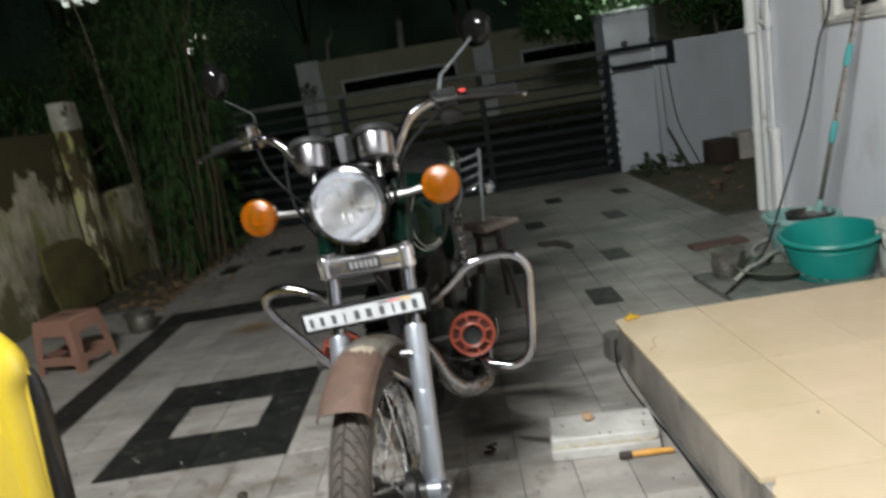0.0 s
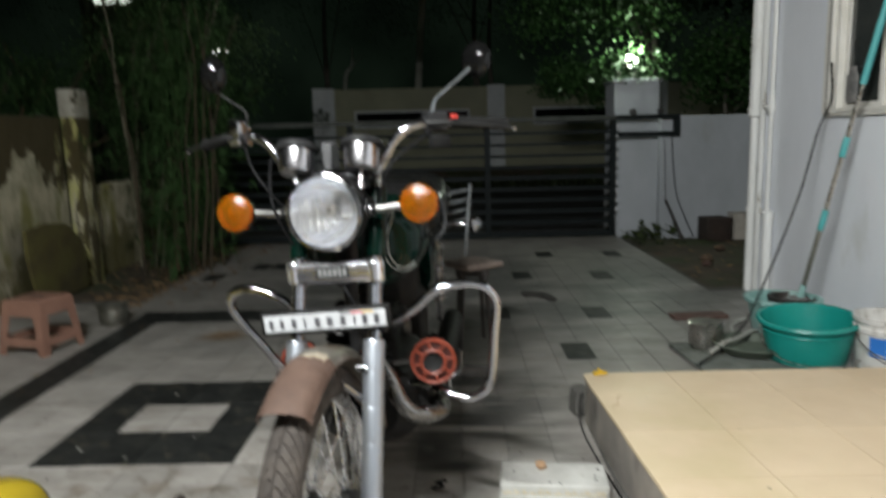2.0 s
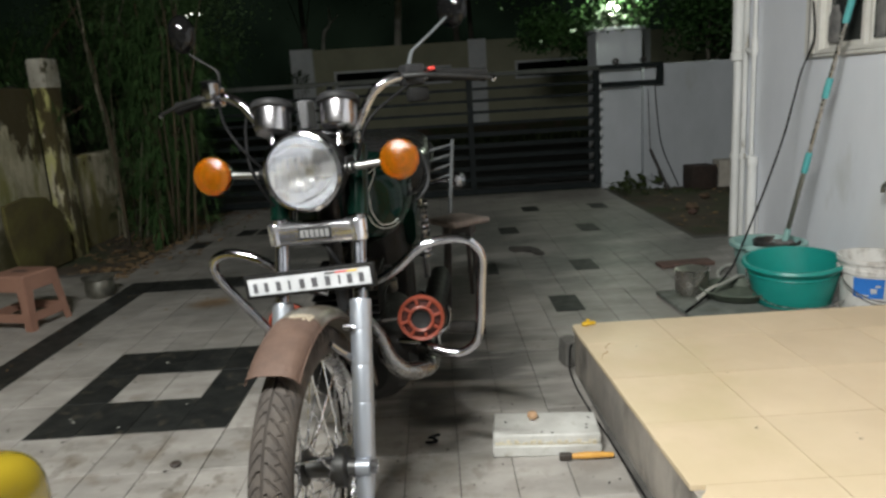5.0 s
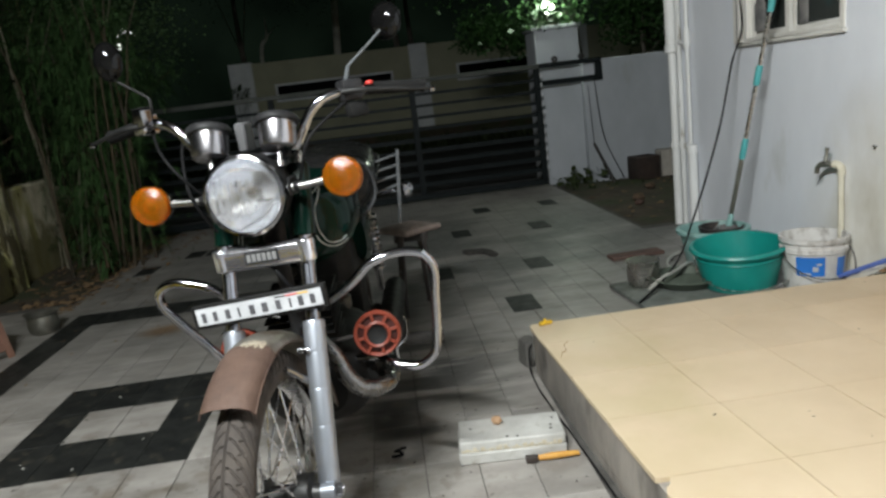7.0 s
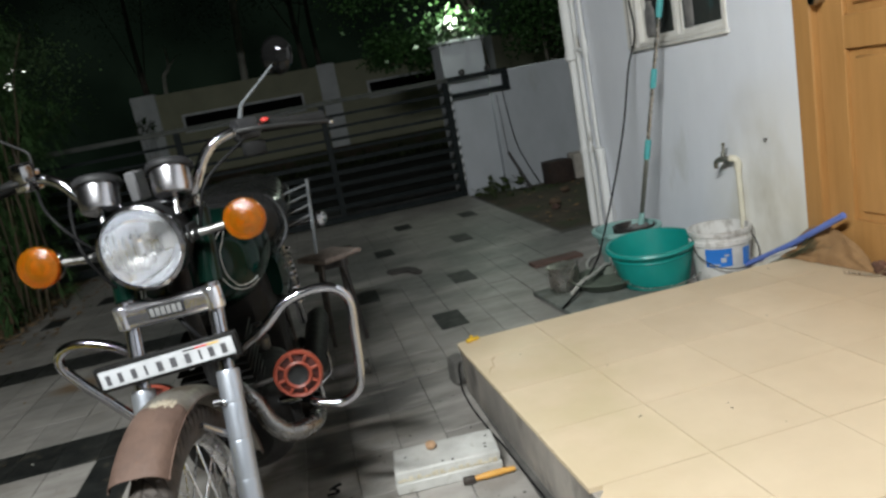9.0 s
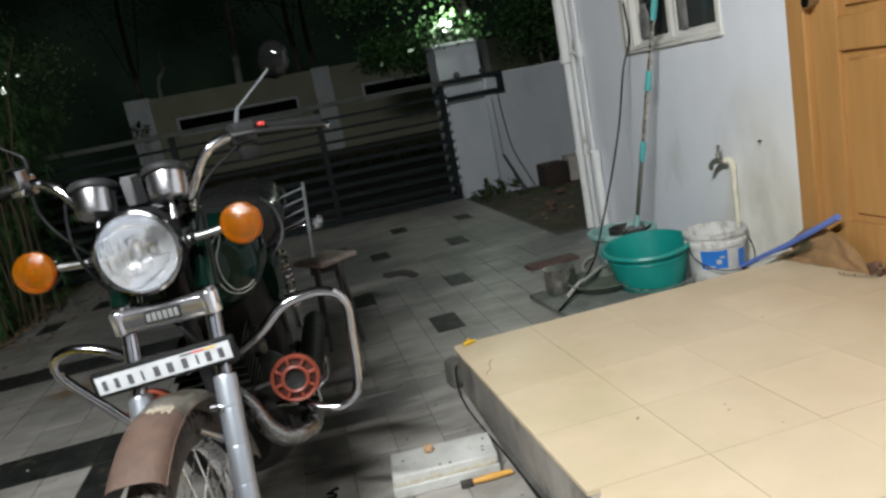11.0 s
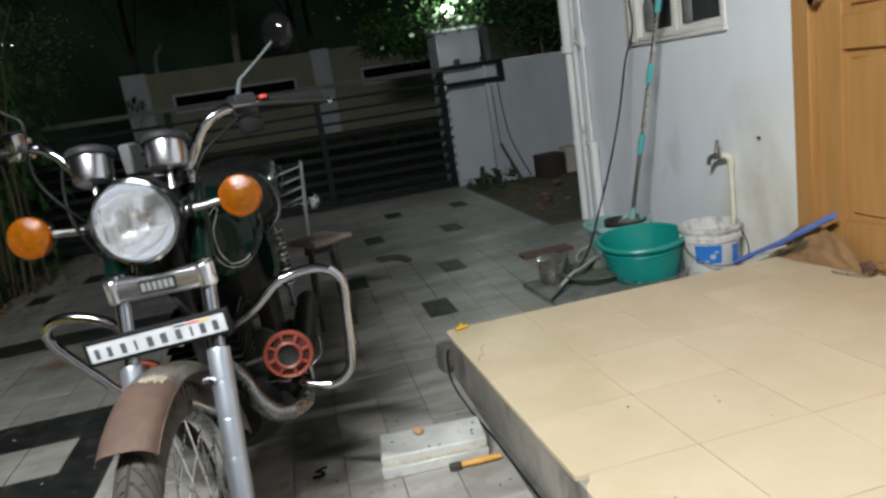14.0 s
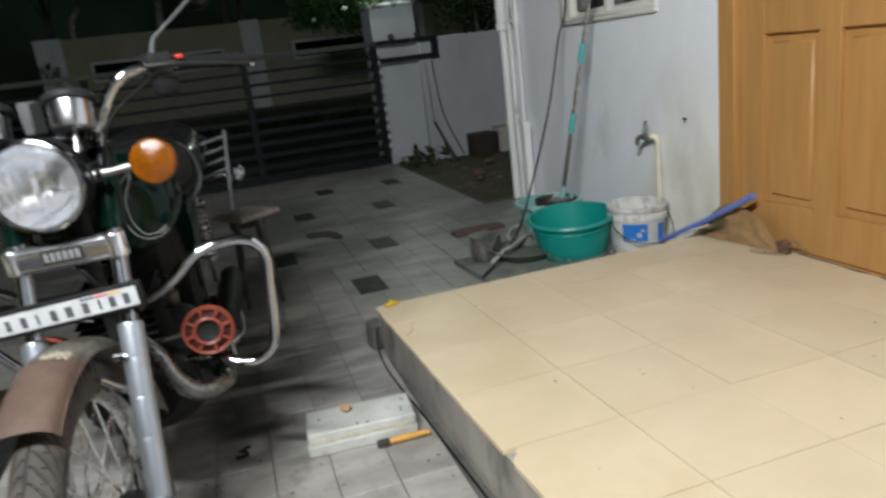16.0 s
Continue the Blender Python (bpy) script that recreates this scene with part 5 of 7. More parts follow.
for sx in (-1, 1):
    for o in (0.0, 0.011):
        ln = smooth_line([Vector((0.108 - o * 0.4, 0, 0.895 - o)), Vector((0.090 + o, 0, 0.876 - o)), Vector((0.082 + o, 0, 0.84)), Vector((0.084 + o, 0, 0.795)), Vector((0.096 + o * 0.8, 0, 0.760 + o * 0.6)), Vector((0.114, 0, 0.742 + o)), Vector((0.133, 0, 0.738 + o)), Vector((0.146, 0, 0.745 + o))], 8)
        ys = [tank_front(v.x, v.z) for v in ln]
        ys = [sum(ys[max(0, i - 2):i + 3]) / len(ys[max(0, i - 2):i + 3]) for i in range(len(ys))]
        part("stripe", tube([(sx * (v.x + 0.0006), y - 0.0012, v.z) for v, y in zip(ln, ys)], 0.0013, 6), M_STRIPE, tank)
part("tank_cap", turned([(0, 0), (0.035, 0), (0.033, 0.016), (0.02, 0.022), (0, 0.023)], 24, pose(0, 0.28, 0.915)), M_CHROME, tank)
seat = part("seat", loft(spread([(0.56, 0.825, 0.10, 0.05), (0.60, 0.825, 0.150, 0.085), (0.67, 0.828, 0.182, 0.102), (0.80, 0.835, 0.184, 0.098), (1.0, 0.85, 0.165, 0.085), (1.18, 0.87, 0.145, 0.07), (1.27, 0.88, 0.11, 0.045)]), 36), M_SEAT, bike, "black padded vinyl seat")
for sx in (-1, 1):
    part("seat_piping", tube([(sx * 0.150, 0.618, 0.905), (sx * 0.174, 0.634, 0.875), (sx * 0.186, 0.650, 0.825), (sx * 0.184, 0.650, 0.785), (sx * 0.164, 0.640, 0.750), (sx * 0.125, 0.630, 0.722), (sx * 0.09, 0.625, 0.712)], [0.002, 0.003, 0.0045, 0.005, 0.005, 0.005, 0.004], 10, 5), M_PIPING, seat, "grey seat piping")
for sx in (-1, 1):
    part("side_cover", loft(spread([(0.60, 0.66, 0.02, 0.06), (0.68, 0.66, 0.022, 0.095), (0.8, 0.66, 0.022, 0.09), (0.9, 0.67, 0.015, 0.05)])), M_GREEN, bike).location = (sx * 0.12, 0, 0)

# engine
part("crankcase", loft(spread([(0.14, 0.37, 0.09, 0.07), (0.2, 0.365, 0.14, 0.11), (0.35, 0.36, 0.155, 0.12), (0.55, 0.36, 0.13, 0.11), (0.62, 0.37, 0.08, 0.06)])), M_ENGINE, bike)
cyl = part("cylinder", tube([(0, 0.22, 0.44), (0, 0.19, 0.63)], 0.048, 20), M_ENGINE, bike)
for k in range(8):
    part("fin", box(-0.085, 0.085, -0.08, 0.08, -0.003, 0.003, 0.002, 1, pose(0, 0.215 - k * 0.0032, 0.475 + k * 0.021, 9)), M_ENGINE, cyl)
ex = part("exhaust", tube([(0.0, 0.14, 0.55), (0.05, 0.075, 0.53), (0.090, 0.058, 0.485), (0.112, 0.050, 0.435), (0.145, 0.055, 0.398), (0.185, 0.085, 0.386), (0.205, 0.15, 0.378), (0.175, 0.4, 0.31), (0.15, 0.6, 0.29)], [0.018, 0.019, 0.020, 0.021, 0.0215, 0.022, 0.022, 0.024, 0.026], 20, 6), M_EXHAUST, bike, "scuffed chrome exhaust pipe")
part("muffler", tube([(0.15, 0.6, 0.29), (0.15, 0.66, 0.292), (0.15, 1.2, 0.33), (0.15, 1.25, 0.335)], [0.026, 0.042, 0.045, 0.03], 20), M_ENGINE, ex)
part("air_box", loft(spread([(0.46, 0.60, 0.06, 0.07), (0.50, 0.61, 0.10, 0.11), (0.62, 0.61, 0.105, 0.12), (0.72, 0.61, 0.09, 0.10), (0.76, 0.61, 0.05, 0.06)])), M_ENGINE, bike)
part("battery_box", box(-0.095, 0.095, 0.64, 0.80, 0.36, 0.60, 0.012, 2), M_ENGINE, bike)
carb = part("carburettor", turned([(0, -0.035), (0.022, -0.035), (0.027, -0.028), (0.027, 0.0), (0.020, 0.004), (0.020, 0.035), (0.016, 0.04), (0, 0.042)], 20, pose(0.075, 0.36, 0.55)), M_HUB, bike)
part("intake_pipe", tube([(0.03, 0.26, 0.55), (0.06, 0.32, 0.55), (0.075, 0.36, 0.55)], 0.018, 12, 3), M_ENGINE, carb)
part("spark_lead", tube([(0.0, 0.18, 0.665), (0.03, 0.10, 0.69), (0.05, 0.08, 0.62), (0.03, 0.2, 0.72)], 0.0045, 8, 5), M_CABLE, bike)
part("side_casing", loft(spread([(0.20, 0.37, 0.02, 0.05), (0.26, 0.37, 0.034, 0.085), (0.38, 0.365, 0.036, 0.095), (0.50, 0.365, 0.030, 0.075), (0.55, 0.365, 0.015, 0.04)])), M_ENGINE, bike).location = (0.145, 0, 0)
part("kick_lever", tube([(0.195, 0.40, 0.36), (0.232, 0.41, 0.385), (0.240, 0.41, 0.42), (0.238, 0.405, 0.450)], [0.006, 0.005, 0.004, 0.0045], 10, 3), M_DARKCHROME, bike, "chrome kick lever")
for x, y, z in ((0.176, 0.30, 0.42), (0.180, 0.37, 0.45), (0.178, 0.44, 0.42), (0.150, 0.24, 0.44)):
    part("case_screw", turned([(0, 0), (0.006, 0), (0.006, 0.004), (0.003, 0.006), (0, 0.006)], 8, facing((x, y, z), (1, -0.3, 0.2))), M_CHROME, bike)
# crash bars
for sx in (-1, 1):
    ln = [(sx * 0.03, 0.09, 0.60), (sx * 0.10, 0.075, 0.625), (sx * 0.155, 0.06, 0.66), (sx * 0.21, 0.06, 0.705), (sx * 0.275, 0.07, 0.718), (sx * 0.325, 0.075, 0.708), (sx * 0.352, 0.08, 0.67), (sx * 0.347, 0.09, 0.60), (sx * 0.338, 0.10, 0.50), (sx * 0.325, 0.105, 0.445), (sx * 0.285, 0.11, 0.417), (sx * 0.245, 0.115, 0.420), (sx * 0.215, 0.125, 0.428), (sx * 0.18, 0.16, 0.432), (sx * 0.10, 0.20, 0.42)]
    if sx < 0:
        ln = [(-0.03, 0.09, 0.60), (-0.10, 0.075, 0.63), (-0.17, 0.06, 0.69), (-0.24, 0.06, 0.715), (-0.285, 0.065, 0.708), (-0.302, 0.07, 0.68), (-0.29, 0.08, 0.64), (-0.24, 0.10, 0.56), (-0.19, 0.12, 0.485), (-0.13, 0.14, 0.44), (-0.04, 0.16, 0.40)]
    part("crash_bar", tube(ln, 0.0115, 14, 5), M_CHROME, bike, "chrome crash bar")
    part("foot_peg", tube([(sx * 0.14, 0.47, 0.366), (sx * 0.225, 0.47, 0.362), (sx * 0.232, 0.47, 0.362), (sx * 0.335, 0.478, 0.354), (sx * 0.342, 0.478, 0.354)], [0.010, 0.010, 0.019, 0.021, 0.024], 16), M_PEG, bike, "worn rubber foot peg")
    # horn
    hc = facing((0.19, 0.125, 0.508) if sx > 0 else (-0.158, 0.158, 0.495), (sx * 0.05, -1, 0.05))
    horn = part("horn", turned([(0, -0.05), (0.02, -0.05), (0.035, -0.03), (0.054, -0.02), (0.054, -0.004), (0, -0.004)], 32, hc), M_BLACKP, bike, "round horn with a red grille")
    part("grille_ring", turned([(0.050, -0.008), (0.0585, -0.008), (0.0595, 0.004), (0.055, 0.010), (0.050, 0.008)], 40, hc, True), M_HORN, horn)
    # Darkened red plate paints the shade seen between the grille ribs.
    part("grille_plate", turned([(0.030, -0.006), (0.052, -0.006), (0.052, -0.002), (0.030, 0.0)], 36, hc, True), M_HORND, horn)
    part("grille_hub", turned([(0.026, 0.004), (0.033, 0.004), (0.034, 0.013), (0.03, 0.016), (0.026, 0.013)], 32, hc, True), M_HORN, horn)
    part("horn_centre", turned([(0, 0.002), (0.010, 0.0028), (0.019, 0.0055), (0.0262, 0.0105), (0.0262, 0.0), (0, 0.0)], 28, hc), M_HORNC, horn)
    for k in range(8):
        a = math.pi * k / 4 + 0.2
        part("grille_rib", box(0.030, 0.053, -0.0035, 0.0035, 0.0, 0.0105, 0.0015, 1, hc @ pose(0, 0, 0, 0, 0, math.degrees(a))), M_HORN, horn)
    part("horn_bracket", tube([(sx * 0.19, 0.165, 0.50), (sx * 0.12, 0.15, 0.50), (sx * 0.02, 0.14, 0.49)], 0.006, 8), M_IRON, bike)
# rear half
RAX = Vector((0, 1.02, 0.303))
rear = part("rear_wheel", turned([(0.0, 0), (0.011, 0), (0.011, 0.02), (0, 0.02)], 8, facing(RAX, (1, 0, 0))), M_OLDCHROME, bike)
wheel_parts(RAX, part, rear, 36, False, 0.06)
part("rear_mudguard", guard_mesh(RAX, 0.345, 20, 165, 0.066, 0.035), M_OLDCHROME, bike)
for sx in (-1, 1):
    part("swing_arm", tube([(sx * 0.07, 0.52, 0.32), (sx * 0.085, 1.05, 0.303)], 0.016, 12), M_BLACKP, bike)
    p0, p1 = Vector((sx * 0.135, 0.80, 0.72)), Vector((sx * 0.125, 0.96, 0.40))
    sh = part("shock_absorber", tube([p0, p1], [0.012, 0.014], 12), M_OLDCHROME, bike)
    coil = []
    for k in range(12 * 10 + 1):
        a = 2 * math.pi * k / 12
        c = p0.lerp(p1, 0.08 + 0.62 * k / 120)
        coil.append(c + Vector((0.023 * math.cos(a), 0.023 * math.sin(a) * 0.9, 0.023 * math.sin(a) * 0.4)))
    part("spring", tube(coil, 0.0042, 6), M_CHROME, sh, "chrome coil spring")
    st = part("rear_indicator_stalk", tube([(sx * 0.11, 1.12, 0.72), (sx * 0.226, 1.12, 0.732)], 0.007, 10), M_CHROME, bike)
    part("rear_indicator", turned([(0, 0.03), (0.02, 0.026), (0.031, 0.012), (0.034, 0), (0.034, -0.01), (0, -0.012)], 28, facing((sx * 0.250, 1.12, 0.732), (0, -1, 0))), M_CHROME, st)
    part("grab_rail", tube([(sx * 0.135, 0.85, 0.79), (sx * 0.15, 1.1, 0.80), (sx * 0.14, 1.32, 0.86), (sx * 0.05, 1.38, 0.87)], 0.009, 10, 5), M_DARKM, bike)
# side guard with rungs
sg = part("side_guard", tube([(0.222, 1.03, 0.62), (0.250, 1.03, 0.892)], 0.0068, 10), M_GUARD, bike)
for k in range(4):
    z = 0.765 + k * 0.0365
    part("rung", tube([(0.222 + (z - 0.62) * 0.104, 1.03, z), (0.150, 0.98, z - 0.018)], 0.0042, 8), M_GUARD, sg)
part("centre_stand", tube([(-0.11, 0.86, 0.15), (-0.1, 0.66, 0.20), (-0.06, 0.52, 0.26), (0.06, 0.52, 0.26), (0.1, 0.66, 0.20), (0.11, 0.86, 0.15)], 0.012, 10), M_ENGINE, bike)
part("gear_lever", tube([(0.15, 0.40, 0.34), (0.20, 0.34, 0.36), (0.215, 0.27, 0.38), (0.215, 0.25, 0.45)], 0.007, 8), M_OLDCHROME, bike)

# ---- yellow scooter ----
sc = thing("scooter", "glossy yellow scooter with black trim", "scooter", pose(-0.818, 0.95, 0, 0, 0, 0))
prof = [(0.30, 0.20), (0.42, 0.265), (0.55, 0.325), (0.66, 0.355), (0.76, 0.362), (0.86, 0.367), (0.90, 0.360), (0.95, 0.328), (0.98, 0.262), (0.995, 0.17), (1.0, 0.08)]
bm = bmesh.new()
rowsv = []
for z, w in [(float(np.interp(t, range(len(prof)), [p[0] for p in prof])), float(np.interp(t, range(len(prof)), [p[1] for p in prof]))) for t in np.linspace(0, len(prof) - 1, 40)]:
    row = []
    for k in range(25):
        u = -1 + 2 * k / 24
        lift = min(1.0, max(0.0, (abs(u) - 0.66) / 0.28))
        lift = lift * lift * (3 - 2 * lift)
        row.append(bm.verts.new((w * u, -0.05 - 0.085 * (1 - abs(u) ** 2.0), 0.30 + (z - 0.30) * (0.40 + 0.300 * lift) / 0.700)))
    rowsv.append(row)
for a, b in zip(rowsv, rowsv[1:]):
    for k in range(24):
        bm.faces.new((a[k], a[k + 1], b[k + 1], b[k]))
bmesh.ops.recalc_face_normals(bm, faces=bm.faces)
bmesh.ops.solidify(bm, geom=list(bm.faces), thickness=0.012)
shield = part("leg_shield", bm, M_YELLOW, sc)
for sx in (-1, 1):
    ln = [(sx * (w - 0.006), -0.045, z) for z, w in [(0.575, 0.338), (0.61, 0.347)] + prof[3:7]]
    lip = [(sx * (w - (0.034 if z < 0.88 else 0.022)), -0.048, z) for z, w in prof[:8]]
    part("rolled_edge", tube(lip, [0.022] * 7 + [0.018], 14, 5), M_YELLOW, shield)
    part("edge_trim", tube(ln, [0.0015, 0.007, 0.0125, 0.0125, 0.010, 0.003], 14, 5), M_GLOSSB, shield, "black rubber edge trim")
part("inner_panel", box(-0.17, 0.17, -0.09, -0.02, 0.32, 0.80, 0.02, 2), M_BLACKP, sc)
scw = turned([(0.10, -0.035), (0.17, -0.05), (0.205, -0.03), (0.21, 0), (0.205, 0.03), (0.17, 0.05), (0.10, 0.035)], 40, facing((0, 0.36, 0.21), (1, 0, 0)), True)
part("front_tyre", scw, M_RUBBER, sc)
part("front_rim", turned([(0, -0.03), (0.1, -0.034), (0.1, 0.034), (0, 0.03)], 32, facing((0, 0.36, 0.21), (1, 0, 0))), M_BLACKP, sc)
part("mudguard", loft(spread([(0.03, 0.24, 0.06, 0.05), (0.05, 0.25, 0.110, 0.10), (0.09, 0.275, 0.126, 0.135), (0.18, 0.305, 0.132, 0.152), (0.33, 0.320, 0.131, 0.152), (0.47, 0.295, 0.118, 0.130), (0.54, 0.265, 0.05, 0.07)]), 48, 3.6), M_YELLOW, sc, "rounded yellow mudguard")
part("steering_column", tube([(0, 0.40, 0.3), (0, -0.02, 0.80)], 0.03, 14), M_BLACKP, sc)
part("headset", loft(spread([(-0.10, 0.80, 0.03, 0.03), (-0.05, 0.80, 0.05, 0.045), (0.02, 0.80, 0.045, 0.045), (0.07, 0.80, 0.03, 0.03)])), M_YELLOW, sc)
part("handlebar", tube([(-0.31, -0.10, 0.82), (-0.15, -0.04, 0.80), (0.15, -0.04, 0.80), (0.27, -0.09, 0.82)], 0.013, 12), M_BLACKP, sc)
part("floorboard", box(-0.19, 0.19, -0.55, -0.06, 0.28, 0.33, 0.015, 2), M_BLACKP, sc)
part("rear_body", loft(spread([(-1.25, 0.62, 0.08, 0.08), (-1.15, 0.58, 0.17, 0.15), (-0.85, 0.52, 0.2, 0.2), (-0.6, 0.5, 0.17, 0.18), (-0.54, 0.48, 0.1, 0.12)])), M_YELLOW, sc)
part("seat", loft(spread([(-1.2, 0.77, 0.08, 0.03), (-1.1, 0.77, 0.14, 0.045), (-0.7, 0.74, 0.14, 0.045), (-0.58, 0.72, 0.08, 0.03)])), M_SEAT, sc)
part("rear_tyre", turned([(0.10, -0.035), (0.17, -0.05), (0.205, -0.03), (0.21, 0), (0.205, 0.03), (0.17, 0.05), (0.10, 0.035)], 40, facing((0, -0.95, 0.21), (1, 0, 0)), True), M_RUBBER, sc)

# ---- brown plastic stool ----
stool = thing("plastic_stool", "small brown plastic stool standing on the tiles", "stool", pose(-2.115, 3.74, 0, 0, 0, -14) @ Matrix.Diagonal((0.92, 0.92, 1, 1)))
H_ST = 0.29
bm = bmesh.new()
slab(bm, -0.132, 0.132, -0.124, 0.124, H_ST - 0.028, H_ST, 0.013, 4)
top = part("seat", bm, M_STOOL, stool)
part("seat_slot", box(-0.05, 0.05, -0.012, 0.012, H_ST - 0.001, H_ST + 0.0012, 0.0005), M_IRON, top)


def splay(z):
    """Half width and half depth of the stool's body at a height."""
    f = (H_ST - z) / H_ST
    return 0.130 + 0.030 * f, 0.122 + 0.028 * f


def stool_panel(side, z0, z1, u0, u1):
    """A curved-in wall piece of the stool between two heights and two shares of its width."""
    bm = bmesh.new()
    rows_ = []
    for z in (z0, z1):
        w, d = splay(z)
        w, d = (w, d) if side % 2 == 0 else (d, w)
        rows_.append([[bm.verts.new((w * u, -d + o, z)) for u in (u0, u1)] for o in (0.0, 0.009)])
    (a, b), (c, d_) = rows_
    for q in ((a[0], a[1], c[1], c[0]), (b[1], b[0], d_[0], d_[1]), (a[0], c[0], d_[0], b[0]), (a[1], b[1], d_[1], c[1]), (c[0], c[1], d_[1], d_[0]), (a[1], a[0], b[0], b[1])):
        bm.faces.new(q)
    bmesh.ops.bevel(bm, geom=bm.edges[:], offset=0.003, segments=2, affect="EDGES")
    bmesh.ops.transform(bm, matrix=pose(0, 0, 0, 0, 0, 90 * side), verts=bm.verts)
    return bm


for side in range(4):
    part("apron", stool_panel(side, H_ST - 0.085, H_ST - 0.012, -0.98, 0.98), M_STOOL, stool)
    part("stretcher", stool_panel(side, 0.045, 0.092, -0.98, 0.98), M_STOOL, stool)
for sx in (-1, 1):
    for sy in (-1, 1):
        bm = bmesh.new()
        q = []
        for z, t in ((0.0, 0.050), (0.10, 0.052), (H_ST - 0.09, 0.060), (H_ST - 0.012, 0.075)):
            w, d = splay(z)
            w, d = w + 0.002, d + 0.002
            q.append([bm.verts.new((sx * a, sy * b, z)) for a, b in ((w, d), (w - t, d), (w - t, d - 0.011), (w - 0.011, d - 0.011), (w - 0.011, d - t), (w, d - t))])
        for a, b in zip(q, q[1:]):
            for k in range(6):
                bm.faces.new((a[k], a[(k + 1) % 6], b[(k + 1) % 6], b[k]))
        bm.faces.new(q[0][::-1])
        bm.faces.new(q[-1])
        bmesh.ops.recalc_face_normals(bm, faces=bm.faces)
        bmesh.ops.bevel(bm, geom=[e for e in bm.edges if abs(e.verts[0].co.z - e.verts[1].co.z) > 0.01], offset=0.005, segments=2, affect="EDGES")
        part("leg", bm, M_STOOL, stool)

# steel bowl near the border
def bowl(name, label, at, R, H, lip=0.012):
    b = thing(name, label, "bowl", pose(*at))
    part("bowl_body", turned([(0, 0), (R * 0.72, 0.0), (R * 0.93, H * 0.15), (R, H * 0.45), (R * 0.94, H * 0.8), (R * 0.93, H * 0.86), (R + lip, H * 0.97), (R + lip, H), (R * 0.9, H * 0.9), (R * 0.9, H * 0.8), (R * 0.96, H * 0.45), (R * 0.88, H * 0.17), (0, 0.006)], 40), M_DULLSTEEL, b)
    return b


bowl("steel_bowl", "dented steel cooking bowl on the tiles", (-1.955, 4.22, 0.0), 0.085, 0.125)

# ---- by the house wall ----
tub = thing("washing_tub", "teal green plastic washing tub with a wire handle", "tub", pose(1.752, 3.25, 0.008, 3, -3, 0) @ Matrix.Diagonal((1.06, 1.06, 0.97, 1)))
part("tub_body", turned([(0, 0.0), (0.145, 0.0), (0.152, 0.01), (0.165, 0.08), (0.184, 0.17), (0.188, 0.203), (0.203, 0.205), (0.208, 0.216), (0.203, 0.226), (0.19, 0.226), (0.179, 0.17), (0.16, 0.08), (0.146, 0.012), (0, 0.01)], 56), M_TUB, tub)
part("rib", ring(0.1865, 0.004, 56, 8, pose(0, 0, 0.178)), M_TUB, tub)
part("handle", tube([(-0.207, 0, 0.205), (-0.212, -0.06, 0.13), (-0.175, -0.14, 0.085), (-0.105, -0.185, 0.065), (0, -0.205, 0.058), (0.105, -0.185, 0.065), (0.175, -0.14, 0.085), (0.212, -0.06, 0.13), (0.207, 0, 0.205)], 0.003, 8, 5), M_STEEL, tub, "thin wire handle")

can = thing("paint_bucket", "white plastic paint bucket with a blue label", "bucket", pose(2.012, 3.075, 0.0) @ Matrix.Diagonal((1.1, 1.1, 0.98, 1)))
part("bucket_body", turned([(0, 0), (0.105, 0.0), (0.11, 0.006), (0.121, 0.20), (0.128, 0.205), (0.128, 0.225), (0.122, 0.228), (0.123, 0.25), (0.131, 0.252), (0.131, 0.272), (0.122, 0.273), (0.115, 0.20), (0.104, 0.012), (0, 0.01)], 44), M_CAN, can)
def label_patch(bm, a0, a1, z0, z1, off=0.0012):
    n = 14
    vs = []
    for k in range(n + 1):
        a = radians(a0 + (a1 - a0) * k / n)
        vs.append([bm.verts.new(((0.11 + 0.0567 * (z - 0.006) + off) * math.cos(a), (0.11 + 0.0567 * (z - 0.006) + off) * math.sin(a), z)) for z in (z0, z1)])
    for a, b in zip(vs, vs[1:]):
        bm.faces.new((a[0], b[0], b[1], a[1]))
for a0, a1, z0, z1 in ((206, 258, 0.105, 0.194), (282, 304, 0.10, 0.185)):
    lb = bmesh.new()
    label_patch(lb, a0, a1, z0, z1)
    part("label", lb, M_BLUE, can, "blue label panel")
for a0, a1, z0, z1 in ((236, 246, 0.128, 0.150), (243, 252, 0.156, 0.166), (212, 234, 0.112, 0.120)):
    lb = bmesh.new()
    label_patch(lb, a0, a1, z0, z1, 0.0022)
    part("label_bar", lb, M_PLATE, can, "pale bar")
part("handle", tube([(-0.13, 0, 0.235), (-0.14, -0.05, 0.17), (-0.09, -0.125, 0.115), (0, -0.15, 0.10), (0.09, -0.125, 0.115), (0.14, -0.05, 0.17), (0.13, 0, 0.235)], 0.0025, 8, 5), M_IRON, can)

basin = thing("mop_bucket", "faded teal mop bucket with a dirty mop inside", "bucket", pose(1.862, 3.74, 0.0) @ Matrix.Diagonal((1.03, 1.03, 1.16, 1)))
part("bucket_body", turned([(0, 0), (0.13, 0.0), (0.14, 0.02), (0.165, 0.15), (0.185, 0.155), (0.187, 0.172), (0.165, 0.175), (0.155, 0.15), (0.128, 0.03), (0, 0.02)], 48), M_TEAL2, basin)
part("spinner", turned([(0.05, 0.13), (0.11, 0.13), (0.115, 0.168), (0.105, 0.168), (0.10, 0.14), (0.05, 0.138)], 32, pose(0.06, 0.03, 0), True), M_IRON, basin)
mop = thing("mop", "mop with a grey metal pole and teal grips", "mop", None)
